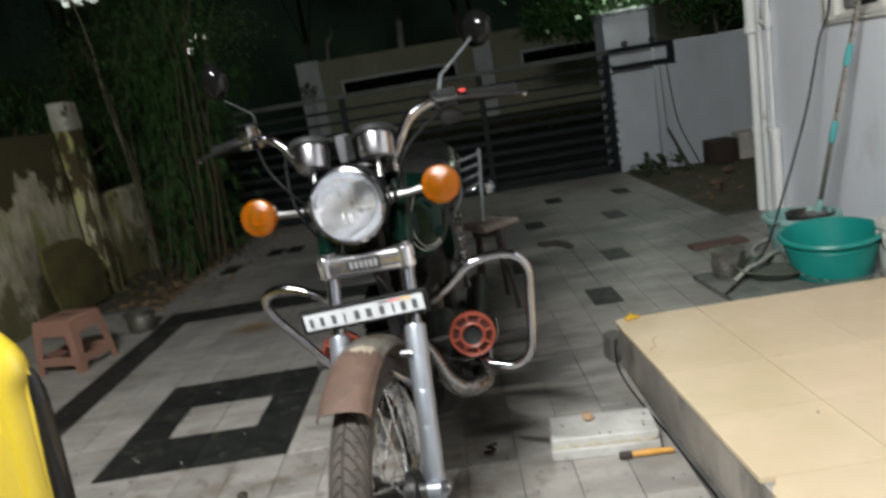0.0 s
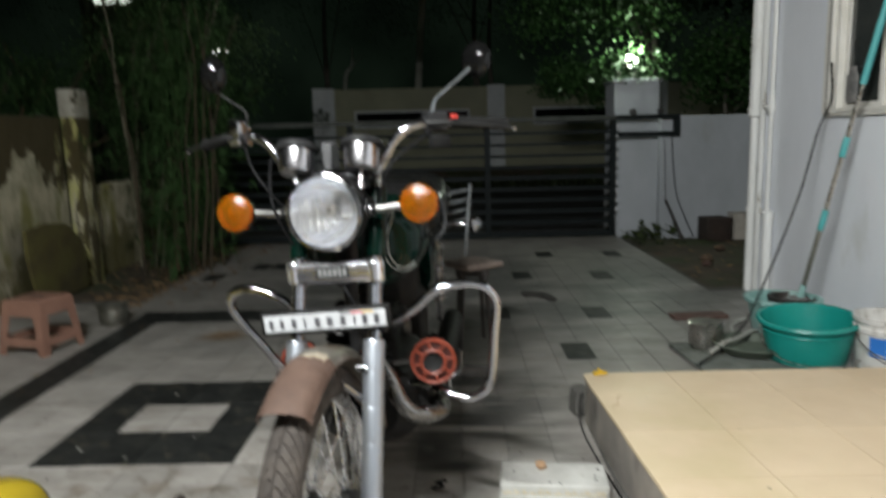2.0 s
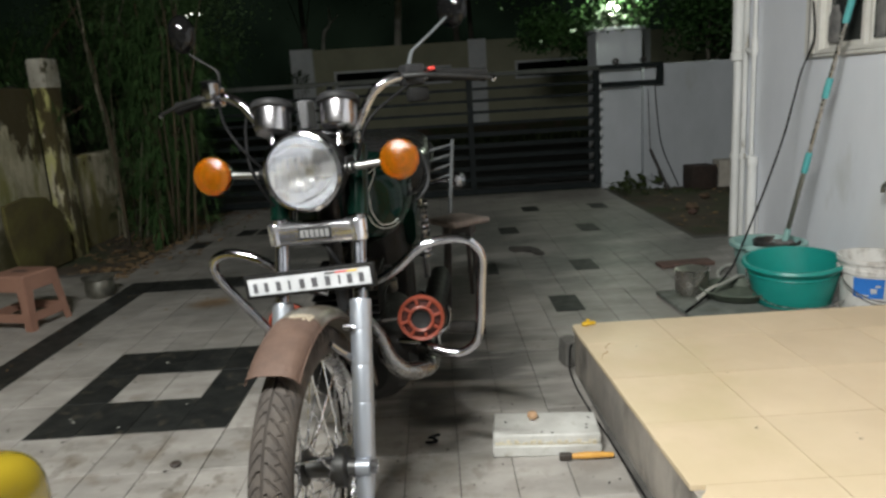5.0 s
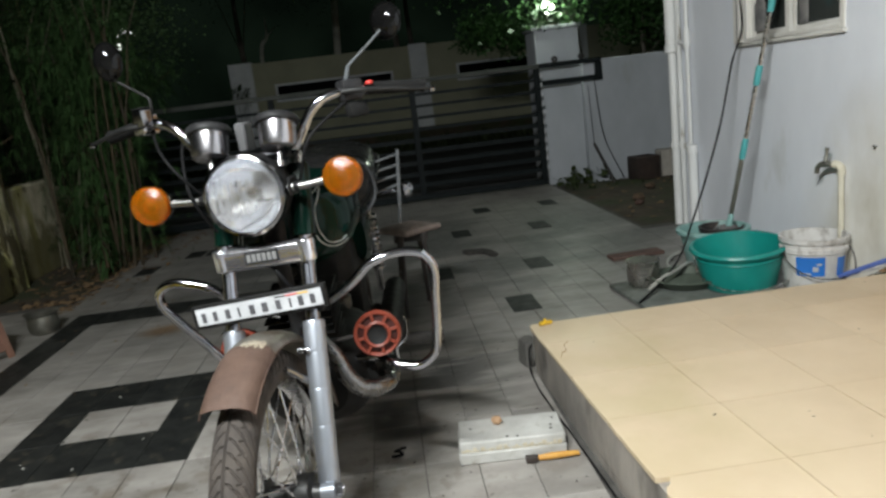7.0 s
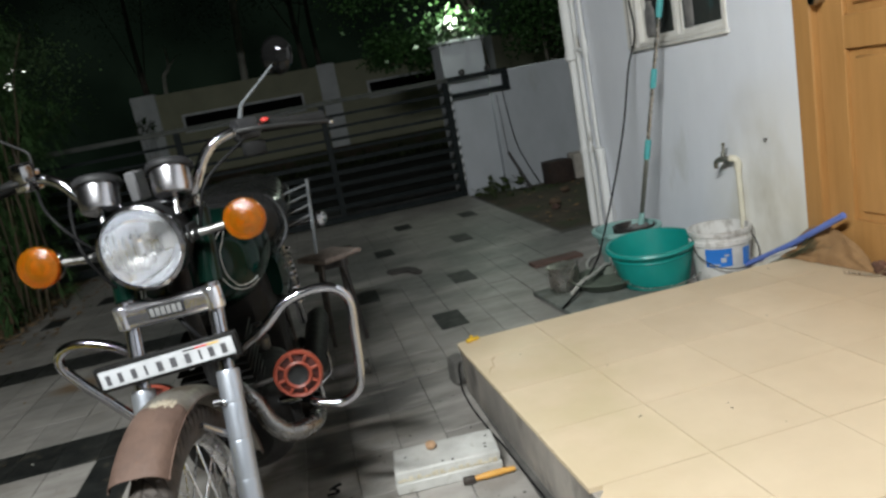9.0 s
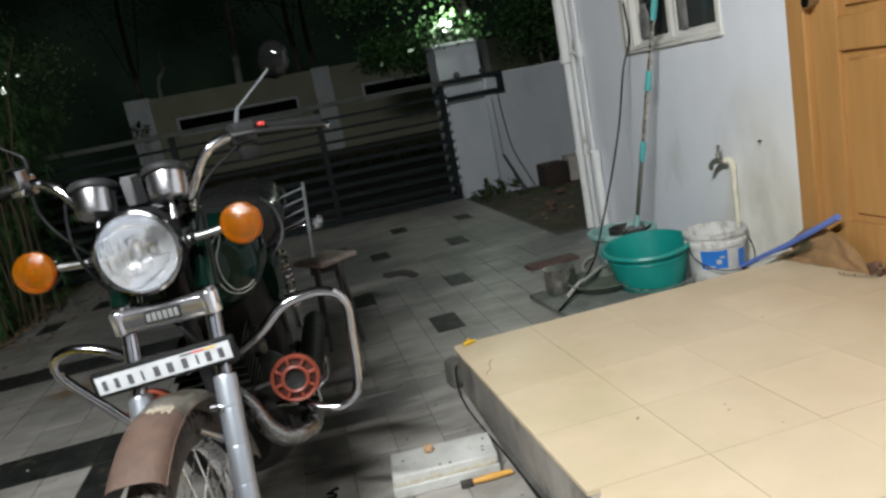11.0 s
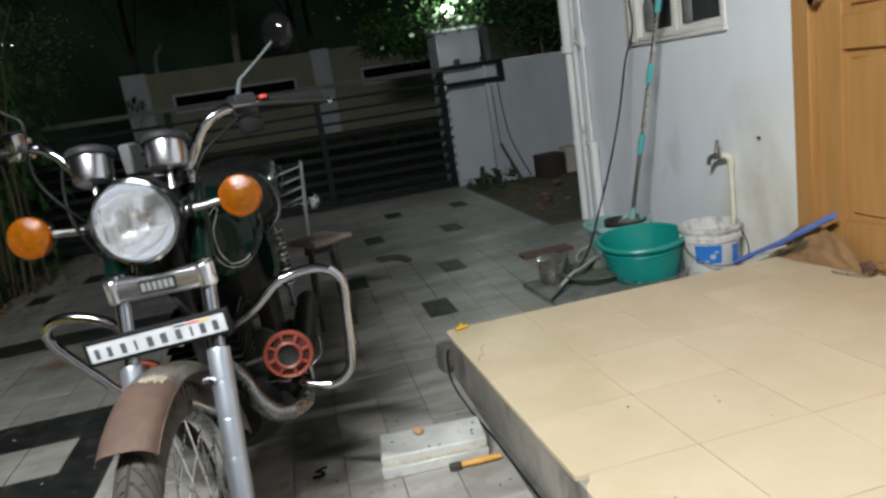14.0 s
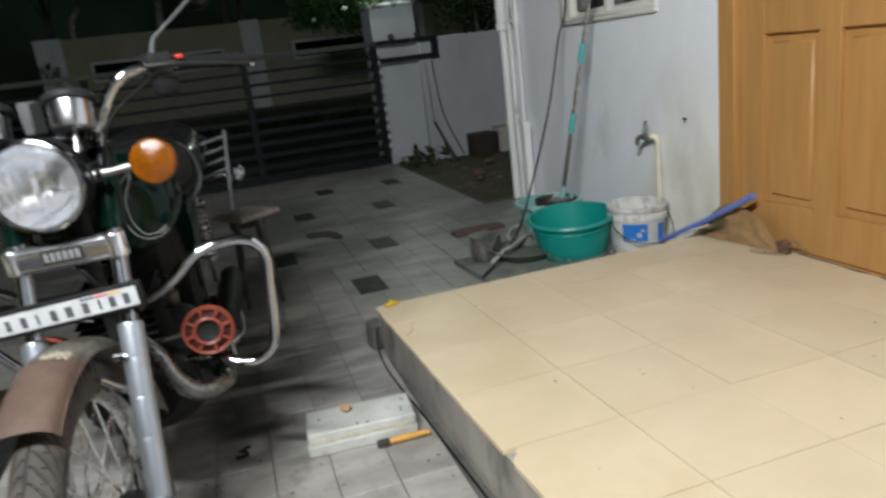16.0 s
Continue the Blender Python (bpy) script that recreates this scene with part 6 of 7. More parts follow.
p0, p1 = Vector((1.93, 3.72, 0.14)), Vector((2.135, 3.46, 1.66))
for a, b, r, mt, nm in [(0.0, 0.085, 0.016, M_TEAL2, "socket"), (0.085, 0.28, 0.0125, M_DULLSTEEL, "lower_pole"), (0.28, 0.348, 0.0165, M_GRIPTEAL, "grip"), (0.348, 0.523, 0.0105, M_STEEL, "middle_pole"), (0.523, 0.586, 0.0165, M_GRIPTEAL, "grip"), (0.586, 0.749, 0.0105, M_STEEL, "upper_pole"), (0.749, 1.0, 0.0165, M_GRIPTEAL, "handle")]:
    part(nm, tube([p0.lerp(p1, a), p0.lerp(p1, a + (b - a) * 0.1), p0.lerp(p1, b - (b - a) * 0.1), p0.lerp(p1, b)], [r * 0.9, r, r, r * 0.9], 14), mt, mop)
bm = bmesh.new()
for k in range(40):
    a, r = random.uniform(0, 6.28), random.uniform(0.03, 0.08)
    sweep(bm, smooth_line([(p0.x, p0.y, 0.185), (p0.x + r * 0.6 * math.cos(a), p0.y + r * 0.6 * math.sin(a), 0.20), (p0.x + r * math.cos(a + 0.3), p0.y + r * math.sin(a + 0.3), 0.165)], 4), 0.005, 5)
part("mop_head", bm, M_CURTAIN, mop, "dirty grey mop strands")

pot = thing("steel_pot", "steel pot standing beside the tub", "pot", pose(1.355, 3.455, 0.024))
part("pot_body", turned([(0, 0), (0.070, 0), (0.079, 0.008), (0.081, 0.060), (0.081, 0.118), (0.084, 0.122), (0.084, 0.128), (0.079, 0.130), (0.072, 0.128), (0, 0.128)], 40), M_STEEL, pot)
part("lid", turned([(0, 0.1285), (0.070, 0.1285), (0.068, 0.1305), (0.05, 0.1315), (0, 0.132)], 40), M_DULLSTEEL, pot, "dull steel lid")
gb = thing("green_basin", "shallow grimy green basin with a hose in it", "basin", pose(1.535, 3.36, 0.024) @ Matrix.Diagonal((1, 1, 0.62, 1)))
part("basin_body", turned([(0, 0), (0.12, 0), (0.14, 0.02), (0.165, 0.07), (0.175, 0.072), (0.175, 0.08), (0.16, 0.08), (0.135, 0.025), (0, 0.012)], 44), M_GREENP, gb)
hose = thing("garden_hose", "grey garden hose lying beside the tub", "hose", None)
part("hose", tube([(1.319, 3.30, 0.040), (1.405, 3.34, 0.078), (1.495, 3.40, 0.084), (1.60, 3.50, 0.085), (1.67, 3.60, 0.05), (1.60, 3.72, 0.014), (1.72, 3.95, 0.014), (2.02, 4.1, 0.014)], 0.0095, 10, 6), M_HOSE, hose)
ds = thing("drain_slab", "stained concrete drain slab beside the porch", "slab", pose(1.44, 3.30, 0, 0, 0, 4))
part("slab_body", box(-0.22, 0.26, -0.28, 0.26, 0.001, 0.023, 0.006, 2), M_SLAB, ds)
rb = thing("red_brick", "flat red clay brick lying on the tiles", "brick", pose(1.55, 4.10, 0.0, 0, 0, 3))
part("brick_body", box(-0.16, 0.16, -0.055, 0.055, 0.0, 0.022, 0.006, 2), M_BRICK, rb)
cable = thing("cable", "black cable hanging from the window to the floor", "cable", None)
part("cable", tube([(2.13, 3.905, 1.42), (2.137, 3.90, 1.228), (2.076, 3.89, 1.072), (2.027, 3.87, 0.907), (1.977, 3.85, 0.742), (1.861, 3.78, 0.493), (1.69, 3.62, 0.263), (1.548, 3.46, 0.136), (1.374, 3.30, 0.062), (1.22, 3.162, 0.030)], 0.0055, 8, 8), M_CABLE, cable)
bp = thing("blue_pipe", "blue plastic broom pole leaning on the door sill", "pole", None)
part("pole", tube([(2.06, 3.08, 0.03), (2.07, 2.66, 0.235), (2.10, 2.40, 0.385)], 0.0125, 14), M_BLUEP, bp)
part("pole_end", tube([(2.10, 2.40, 0.385), (2.1012, 2.392, 0.390)], 0.0128, 14), M_BLUEP, bp)
bm = bmesh.new()
for k in range(34):
    a = random.uniform(-0.025, 0.025)
    b = random.uniform(0, 1)
    sweep(bm, [(2.06 + a, 3.0 - 0.1 * b, 0.03), (2.08 + a * 1.6, 2.66 - 0.05 * b, 0.20), (2.09 + a * 2, 2.46 + 0.1 * b, 0.24 + 0.05 * b)], [0.003, 0.0025, 0.001], 4)
part("bristles", bm, M_OLIVE, bp, "worn olive green bristles")
part("pale_strip", tube([(2.045, 2.80, 0.150), (2.048, 2.70, 0.196), (2.052, 2.60, 0.240)], [0.004, 0.007, 0.003], 8, 3), M_CAN, bp, "white plastic strip")

mat_ = thing("door_sack", "crumpled brown sacking heaped against the door", "sack", None)
bm = bmesh.new()
NX, NY = 30, 16
vs = []
for i in range(NX + 1):
    row = []
    for j in range(NY + 1):
        u, v = i / NX, j / NY
        hump = max(0.0, math.sin(math.pi * min(1.0, u * 1.05))) ** 0.6
        fold = noise.noise(Vector((u * 5.0, v * 2.5 + u * 3.0, 3.0)))
        y = 2.70 - u * 0.46 + 0.02 * v
        x = 2.045 + 0.075 * u * (1 - v) + 0.085 * v - 0.018 * fold * hump
        z = PZ + 0.003 + 0.165 * hump * v ** 1.1 * (1 - 0.35 * u) + 0.014 * fold * hump * (v > 0.05)
        row.append(bm.verts.new((min(x, XW - 0.036), y, max(z, PZ + 0.003))))
    vs.append(row)
for i in range(NX):
    for j in range(NY):
        bm.faces.new((vs[i][j], vs[i + 1][j], vs[i + 1][j + 1], vs[i][j + 1]))
bmesh.ops.recalc_face_normals(bm, faces=bm.faces)
bmesh.ops.solidify(bm, geom=list(bm.faces), thickness=0.003)
part("sacking", bm, M_RAG, mat_)
ch = thing("chain", "small steel chain lying by the door", "chain", None)
knot = bmesh.new()
bmesh.ops.create_icosphere(knot, subdivisions=3, radius=0.024)
for v in knot.verts:
    v.co *= 1 + 0.5 * noise.noise(v.co * 60)
    v.co = Vector((2.125, 2.255, PZ + 0.028)) + Vector((v.co.x * 0.8, v.co.y * 1.3, v.co.z * 1.1))
part("leather_strap", knot, M_STRAP, ch, "crumpled reddish brown strap")
cl = smooth_line([(2.03, 2.33, PZ + 0.016), (2.06, 2.28, PZ + 0.012), (2.09, 2.22, PZ + 0.02), (2.12, 2.20, PZ + 0.06), (2.13, 2.15, PZ + 0.03)], 7)
for k, (a, b) in enumerate(zip(cl[::1], cl[1::1])):
    part("link", ring(0.0045, 0.0014, 14, 6, facing((a + b) / 2, (0.5, 0.3, 1) if k % 2 else (1, -0.5, 0.2)) @ Matrix.Diagonal((1.4, 1, 1, 1))), M_STEEL, ch)

nail = thing("wall_nail", "small dark bent nail in the house wall", "nail", pose(XW, 2.89, 0.655))
part("nail", tube([(0.01, 0, 0), (-0.012, 0, 0.001), (-0.02, -0.008, 0.004), (-0.021, -0.02, 0.001)], [0.004, 0.004, 0.004, 0.003], 8, 3), M_IRON, nail)
part("tile_crack", tube([(0.632, 2.30, PZ + 0.0008), (0.645, 2.335, PZ + 0.0008), (0.662, 2.345, PZ + 0.0008), (0.668, 2.40, PZ + 0.0008), (0.690, 2.43, PZ + 0.0008)], 0.0010, 4), M_SILLOT, porch)

# ---- at the porch edge ----
st = thing("marble_step", "two worn white marble slabs laid as a step", "step", pose(0.418, 2.135, 0, 0, 0, -2.5))
part("slab", box(-0.17, 0.15, -0.128, 0.03, 0.0, 0.036, 0.004, 1, pose(0, 0, 0, 0, 0, -2)), M_MARBLE, st)
part("slab", box(-0.165, 0.15, -0.122, 0.025, 0.0375, 0.068, 0.004, 1, pose(0, 0, 0, 0, 0, -3)), M_MARBLE, st)
for x, y in ((0.112, -0.066), (0.109, -0.088), (-0.026, -0.104), (0.004, -0.110), (0.125, -0.02), (-0.13, -0.03)):
    part("drill_hole", turned([(0, 0.0), (0.0045, 0.0), (0.0045, 0.0008), (0, 0.0008)], 10, pose(x, y, 0.0677)), M_IRON, st)
bm = bmesh.new()
random.seed(77)
for k in range(26):
    x = -0.16 + 0.285 * k / 25
    slab(bm, x, x + random.uniform(0.006, 0.014), -0.1225 - random.uniform(0, 0.0018), -0.118, 0.0372, 0.0375 + random.uniform(0.004, 0.016), 0.0, 1, pose(0, 0, 0, 0, 0, -3))
part("broken_edge", bm, M_ROUGHEDGE, st, "rough broken cream edge of the slab")


def rock(name, label, at, r, mt, squash=0.7, seed=0):
    t = thing(name, label, "stone", pose(*at))
    bm = bmesh.new()
    bmesh.ops.create_icosphere(bm, subdivisions=2, radius=r)
    for v in bm.verts:
        v.co *= 1 + 0.35 * noise.noise(v.co * (1.2 / r) + Vector((seed, seed, 0)))
        v.co.z *= squash
    lo = min(v.co.z for v in bm.verts)
    for v in bm.verts:
        v.co.z -= lo
    part("stone", bm, mt, t, deg=25)
    return t


rock("brick_chip", "small broken piece of brick on the marble step", (0.372, 2.118, 0.068), 0.017, M_STONE, 0.8, 3)
random.seed(93)
for k, (x, y, r) in enumerate(((2.30, 6.05, 0.055), (2.24, 5.86, 0.040), (2.62, 6.6, 0.05))):
    rock("brick_rubble", "broken reddish brick lying on the bare earth", (x, y, -0.036), r, M_BRICK if k % 2 else M_RUBBLE, 0.6, 5 + k)
knife = thing("brush", "orange handled brush lying under the step edge", "brush", pose(0.475, 1.978, 0.0, 0, 0, -5) @ Matrix.Diagonal((0.92, 0.85, 0.85, 1)))
part("handle", tube([(-0.01, 0, 0.016), (0.03, 0, 0.018), (0.08, 0.003, 0.018), (0.12, 0.006, 0.016)], [0.009, 0.012, 0.011, 0.008], 12, 4), M_ORANGE, knife)
part("head", box(-0.05, -0.01, -0.012, 0.012, 0.004, 0.026, 0.003), M_IRON, knife)
sq = thing("black_scrap", "curled black rubber scrap on the tiles", "scrap", pose(0.06, 2.15, 0.002) @ Matrix.Diagonal((0.6, 0.6, 0.8, 1)))
part("strip", tube([(-0.04, -0.03, 0.004), (0.0, -0.035, 0.006), (0.02, -0.02, 0.006), (-0.01, 0.0, 0.012), (-0.02, 0.01, 0.008), (0.02, 0.035, 0.008), (0.035, 0.04, 0.005)], 0.006, 8, 5), M_CABLE, sq)
cl_ = thing("concrete_lump", "grey broken concrete piece at the porch corner", "concrete piece", pose(0.600, 2.712, 0, 0, 0, 7))
bm = bmesh.new()
bmesh.ops.create_cube(bm, size=2.0)
bmesh.ops.bevel(bm, geom=bm.edges[:], offset=0.28, segments=2, affect="EDGES", profile=0.6)
bmesh.ops.subdivide_edges(bm, edges=bm.edges[:], cuts=3, use_grid_fill=True)
for v in bm.verts:
    d = 1 + 0.16 * noise.noise(v.co * 1.3 + Vector((3, 1, 0))) + 0.07 * noise.noise(v.co * 4.5)
    v.co = Vector((v.co.x * d * 0.029 * (1.06 - 0.1 * v.co.z), v.co.y * d * 0.043, (v.co.z * (d if v.co.z > 0 else 1) + 1) * 0.053))
part("lump", bm, M_DCONC, cl_, deg=28)
yt = thing("yellow_connector", "yellow plastic hose connector on the porch corner", "hose fitting", pose(0.660, 2.632, PZ, 0, 0, 12) @ Matrix.Scale(0.72, 4))
part("barrel", tube([(-0.035, 0, 0.012), (-0.02, 0, 0.012), (0.0, 0, 0.012), (0.035, 0, 0.012)], [0.010, 0.014, 0.011, 0.010], 12), M_YTAP, yt)
part("wing", box(-0.012, 0.004, -0.006, 0.006, 0.015, 0.036, 0.002), M_YTAP, yt)

rag = thing("floor_rag", "dark damp rag lying flat on the tiles", "rag", pose(0.70, 4.70, 0.0035))
bm = bmesh.new()
bend = [(-0.115, 0.155), (-0.03, 0.135), (0.03, 0.12), (0.085, 0.01), (0.105, -0.08), (0.075, -0.155), (0.04, -0.13), (0.02, -0.05), (-0.035, -0.005), (-0.095, -0.01), (-0.12, 0.06)]
rim = [bm.verts.new((x, y, 0)) for x, y in bend]
upper = [bm.verts.new((x * 0.86 + 0.002, y * 0.86 + 0.004, 0.010 + 0.006 * math.sin(3.1 * k))) for k, (x, y) in enumerate(bend)]
mid = [bm.verts.new((x * 0.5 + 0.01, y * 0.5 + 0.012, 0.007 + 0.005 * math.sin(2.2 * k + 1))) for k, (x, y) in enumerate(bend)]
core = bm.verts.new((0.012, 0.02, 0.011))
for k in range(len(bend)):
    q = (k + 1) % len(bend)
    bm.faces.new((rim[k], rim[q], upper[q], upper[k]))
    bm.faces.new((upper[k], upper[q], mid[q], mid[k]))
    bm.faces.new((mid[k], mid[q], core))
bmesh.ops.recalc_face_normals(bm, faces=bm.faces)
part("cloth", bm, M_DARKRAG, rag, deg=60)
# Thin black tube stands in for the shadow gap at the porch foot.
bc = thing("porch_foot_gap", "thin black tube for the shadow gap along the porch foot", "cable", None)
part("cable", tube([(0.600, 2.66, 0.10), (0.590, 2.655, 0.07), (0.580, 2.60, 0.018), (0.578, 2.50, 0.006), (0.578, 2.43, 0.006), (0.586, 2.26, 0.006), (0.597, 2.13, 0.006), (0.604, 1.99, 0.006), (0.613, 1.81, 0.006), (0.622, 1.63, 0.006), (0.640, 1.2, 0.006)], 0.0032, 8, 6), M_CABLE, bc)

# ---- stool behind the motorcycle ----
ws = thing("wooden_stool", "low stool with a brown wooden top and black legs", "stool", pose(0.215, 3.66, 0))
part("seat", box(-0.118, 0.118, -0.122, 0.122, 0.415, 0.445, 0.013, 3, pose(0, 0, 0, 0, 0, 36)), M_WOOD, ws)
part("apron", box(-0.085, 0.085, -0.075, 0.065, 0.375, 0.413, 0.004, 1), M_IRON, ws)
for x0, y0, x1, y1 in ((0.058, -0.09, 0.095, -0.13), (-0.048, -0.09, -0.07, -0.155), (0.045, 0.06, 0.06, 0.11), (-0.055, 0.06, -0.085, 0.11)):
    part("leg", tube([(x0, y0, 0.418), (x1, y1, 0.0)], [0.0125, 0.011], 12), M_IRON, ws)
part("brace", tube([(-0.058, -0.122, 0.2), (-0.069, 0.086, 0.2)], 0.007, 8), M_IRON, ws)

# ---- stains and litter ----
fl = part("litter", bmesh.new(), M_DRY)
bm = bmesh.new()
def leaf_at(bm, p, yaw, size, wid, tilt=0.2, bend=0.2):
    m = Matrix.Translation(p) @ Euler((random.uniform(-tilt, tilt), random.uniform(-tilt, tilt), yaw)).to_matrix().to_4x4()
    l = [(-wid * 0.1, 0, 0), (wid * 0.1, 0, 0), (wid, size * 0.4, size * bend * 0.4), (wid * 0.7, size * 0.75, size * bend * 0.3), (0, size, 0), (-wid * 0.7, size * 0.75, size * bend * 0.3), (-wid, size * 0.4, size * bend * 0.4)]
    v = [bm.verts.new(m @ Vector(q)) for q in l]
    c = bm.verts.new(m @ Vector((0, size * 0.45, size * bend * 0.1)))
    for k in range(7):
        bm.faces.new((c, v[k], v[(k + 1) % 7]))


for k in range(900):
    y = random.uniform(4.6, 7.5)
    x = -2.02 - abs(random.gauss(0, 0.35)) if random.random() < 0.8 else random.uniform(-2.6, -1.7)
    leaf_at(bm, Vector((x, y, 0.004 if x > -2.1 else -0.03)), random.uniform(0, 6.28), random.uniform(0.03, 0.09), random.uniform(0.008, 0.022))
for k in range(90):
    leaf_at(bm, Vector((random.uniform(1.95, 3.3), random.uniform(5.0, 7.3), -0.03)), random.uniform(0, 6.28), random.uniform(0.03, 0.08), random.uniform(0.008, 0.02))
for k in range(40):
    leaf_at(bm, Vector((random.uniform(-2.7, -1.2), random.uniform(3.0, 5.0), 0.003)), random.uniform(0, 6.28), random.uniform(0.012, 0.03), random.uniform(0.004, 0.008))
bm.to_mesh(fl.data)
bm.free()
tagged(fl, "dry fallen leaves scattered along the yard edges", "fallen leaves", kind="stuff")
specks = part("specks", bmesh.new(), M_IRON)
bm = bmesh.new()
for k in range(60):
    leaf_at(bm, Vector((random.uniform(-0.2, 0.58), random.uniform(1.6, 3.2), 0.0025)), random.uniform(0, 6.28), random.uniform(0.006, 0.016), random.uniform(0.002, 0.005))
for k in range(70):
    leaf_at(bm, Vector((random.uniform(-1.7, -0.2), random.uniform(1.3, 3.4), 0.0025)), random.uniform(0, 6.28), random.uniform(0.006, 0.02), random.uniform(0.002, 0.006))
for k in range(16):
    leaf_at(bm, Vector((random.uniform(0.7, 2.0), random.uniform(0.9, 2.6), PZ + 0.0025)), random.uniform(0, 6.28), random.uniform(0.005, 0.012), random.uniform(0.0015, 0.003))
bm.to_mesh(specks.data)
bm.free()
chips = part("chips", bmesh.new(), M_HOSE)
bm = bmesh.new()
random.seed(77)
for x, y, r in ((-1.227, 2.445, 0.010), (-1.038, 2.382, 0.007), (-0.855, 2.542, 0.005), (-1.094, 2.990, 0.009), (-1.25, 2.47, 0.005), (-0.62, 2.30, 0.004), (-1.9, 3.3, 0.008), (-1.6, 3.05, 0.006)):
    slab(bm, -r * 0.7, r * 0.7, -r * 0.4, r * 0.4, 0, 0.003, 0.001, 1, pose(x, y, 0.0025, 0, 0, random.uniform(0, 180)))
bm.to_mesh(chips.data)
bm.free()
tagged(chips, "small pale plaster chips lying on the floor tiles", "chips", kind="stuff")
clod = thing("mud_clod", "small dark mud clod lying on the floor tiles", "clod", pose(-0.734, 2.091, 0.002, 0, 0, 20))
part("clod", loft([(-0.018, 0.004, 0.006, 0.003), (-0.012, 0.006, 0.014, 0.006), (0.0, 0.007, 0.017, 0.007), (0.010, 0.006, 0.012, 0.006), (0.018, 0.004, 0.005, 0.003)], 12, 2.2), M_IRON, clod)
tagged(specks, "small dark crumbs scattered on the floor tiles", "crumbs", kind="stuff")

# ---- plants ----
def blade(bm, base, way, length, width, droop):
    """A narrow hanging leaf blade."""
    way = Vector(way).normalized()
    side = way.cross(Vector((0, 0, 1)))
    side = side.normalized() if side.length > 1e-3 else Vector((1, 0, 0))
    prev = None
    for t, w in ((0, 0.25), (0.3, 1.0), (0.65, 0.75), (1.0, 0.03)):
        p = Vector(base) + way * length * t + Vector((0, 0, -droop * length * t * t))
        cur = (bm.verts.new(p - side * width * w), bm.verts.new(p + side * width * w))
        if prev:
            bm.faces.new((prev[0], prev[1], cur[1], cur[0]))
        prev = cur


def bamboo(at, label, n_canes, spread_r, h, seed, leaf_n, low=0.38):
    random.seed(seed)
    t = thing("cane_clump", label, "cane plant", pose(*at), "cane clumps")
    crown = bmesh.new()
    for k in range(n_canes):
        a, r = random.uniform(0, 6.28), random.uniform(0, spread_r)
        b = Vector((r * math.cos(a), r * math.sin(a), -0.03))
        lean = Vector((random.gauss(0, 0.17), random.gauss(0, 0.17), 0))
        hh = h * random.uniform(0.65, 1.1)
        pts = smooth_line([b, b + lean * 0.3 + Vector((0, 0, hh * 0.4)), b + lean * 1.0 + Vector((0, 0, hh * 0.75)), b + lean * 2.4 + Vector((0, 0, hh))], 5)
        rad = random.uniform(0.009, 0.02)
        part("cane", tube(pts, [rad * (1 - 0.6 * i / (len(pts) - 1)) for i in range(len(pts))], 8), M_CANE, t)
        for j in range(leaf_n):
            p = pts[int(min(len(pts) - 1, (low + (1 - low) * random.random() ** 0.7) * len(pts)))]
            a2 = random.uniform(0, 6.28)
            tw = Vector((math.cos(a2), math.sin(a2), random.uniform(-0.3, 0.7)))
            q = p + tw * random.uniform(0.02, 0.34)
            for _ in range(11):
                w = tw + Vector((random.gauss(0, 0.6), random.gauss(0, 0.6), random.gauss(0, 0.7)))
                blade(crown, q, w, random.uniform(0.05, 0.13), random.uniform(0.0018, 0.0045), random.uniform(0.2, 1.0))
    part("crown", crown, M_LEAF, t, "long narrow dark green leaves")
    return t


bamboo((-2.24, 6.35, 0), "dense clump of brown canes with narrow dark leaves", 7, 0.36, 2.2, 11, 230, 0.02)
bamboo((-2.62, 7.0, 0), "dense clump of brown canes with narrow dark leaves", 8, 0.45, 2.3, 12, 200, 0.03)
bamboo((-3.62, 5.6, 0), "leafy canes rising behind the mossy wall", 11, 0.4, 1.6, 13, 80)
bamboo((-3.9, 7.2, 0), "tall leafy canes behind the mossy wall", 16, 0.55, 1.9, 14, 90)
bamboo((-3.6, 4.3, 0), "leafy canes rising behind the mossy wall", 7, 0.3, 1.5, 15, 60)
REEDS = (((-2.62, -0.03), (-2.45, 1.0), (-2.25, 1.556), (-2.01, 1.97), (-1.82, 2.48), (-1.70, 3.0), (-1.62, 3.5)), 0.0080
         ), (((-2.30, -0.03), (-2.20, 1.2), (-2.13, 2.38), (-2.10, 2.7), (-2.09, 3.3)), 0.0075
         ), (((-2.80, -0.03), (-2.72, 1.0), (-2.634, 1.546), (-2.47, 2.0), (-2.319, 2.33)), 0.0065
         ), (((-2.76, -0.03), (-2.70, 1.2), (-2.66, 1.82), (-2.55, 2.16)), 0.0050
         ), (((-2.75, -0.03), (-2.78, 0.9), (-2.827, 1.594), (-2.85, 2.0), (-2.92, 2.56)), 0.0130
         ), (((-2.55, -0.03), (-2.42, 1.0), (-2.31, 1.44), (-2.15, 1.72)), 0.0070)
for pts, r in REEDS:
    sh = thing("dry_reed", "tall thin pale reed rising out of the canes", "reed", None, "dry reeds")
    n = len(pts) - 1
    part("stem", tube([(x, 6.40 + 0.04 * (k % 2), z) for k, (x, z) in enumerate(pts)], [r * (1 - 0.5 * k / n) for k in range(n + 1)], 7, 4), M_REED, sh)
bare = thing("cane_clump", "bare brown canes standing at the edge of the clump", "cane plant", None, "cane clumps")
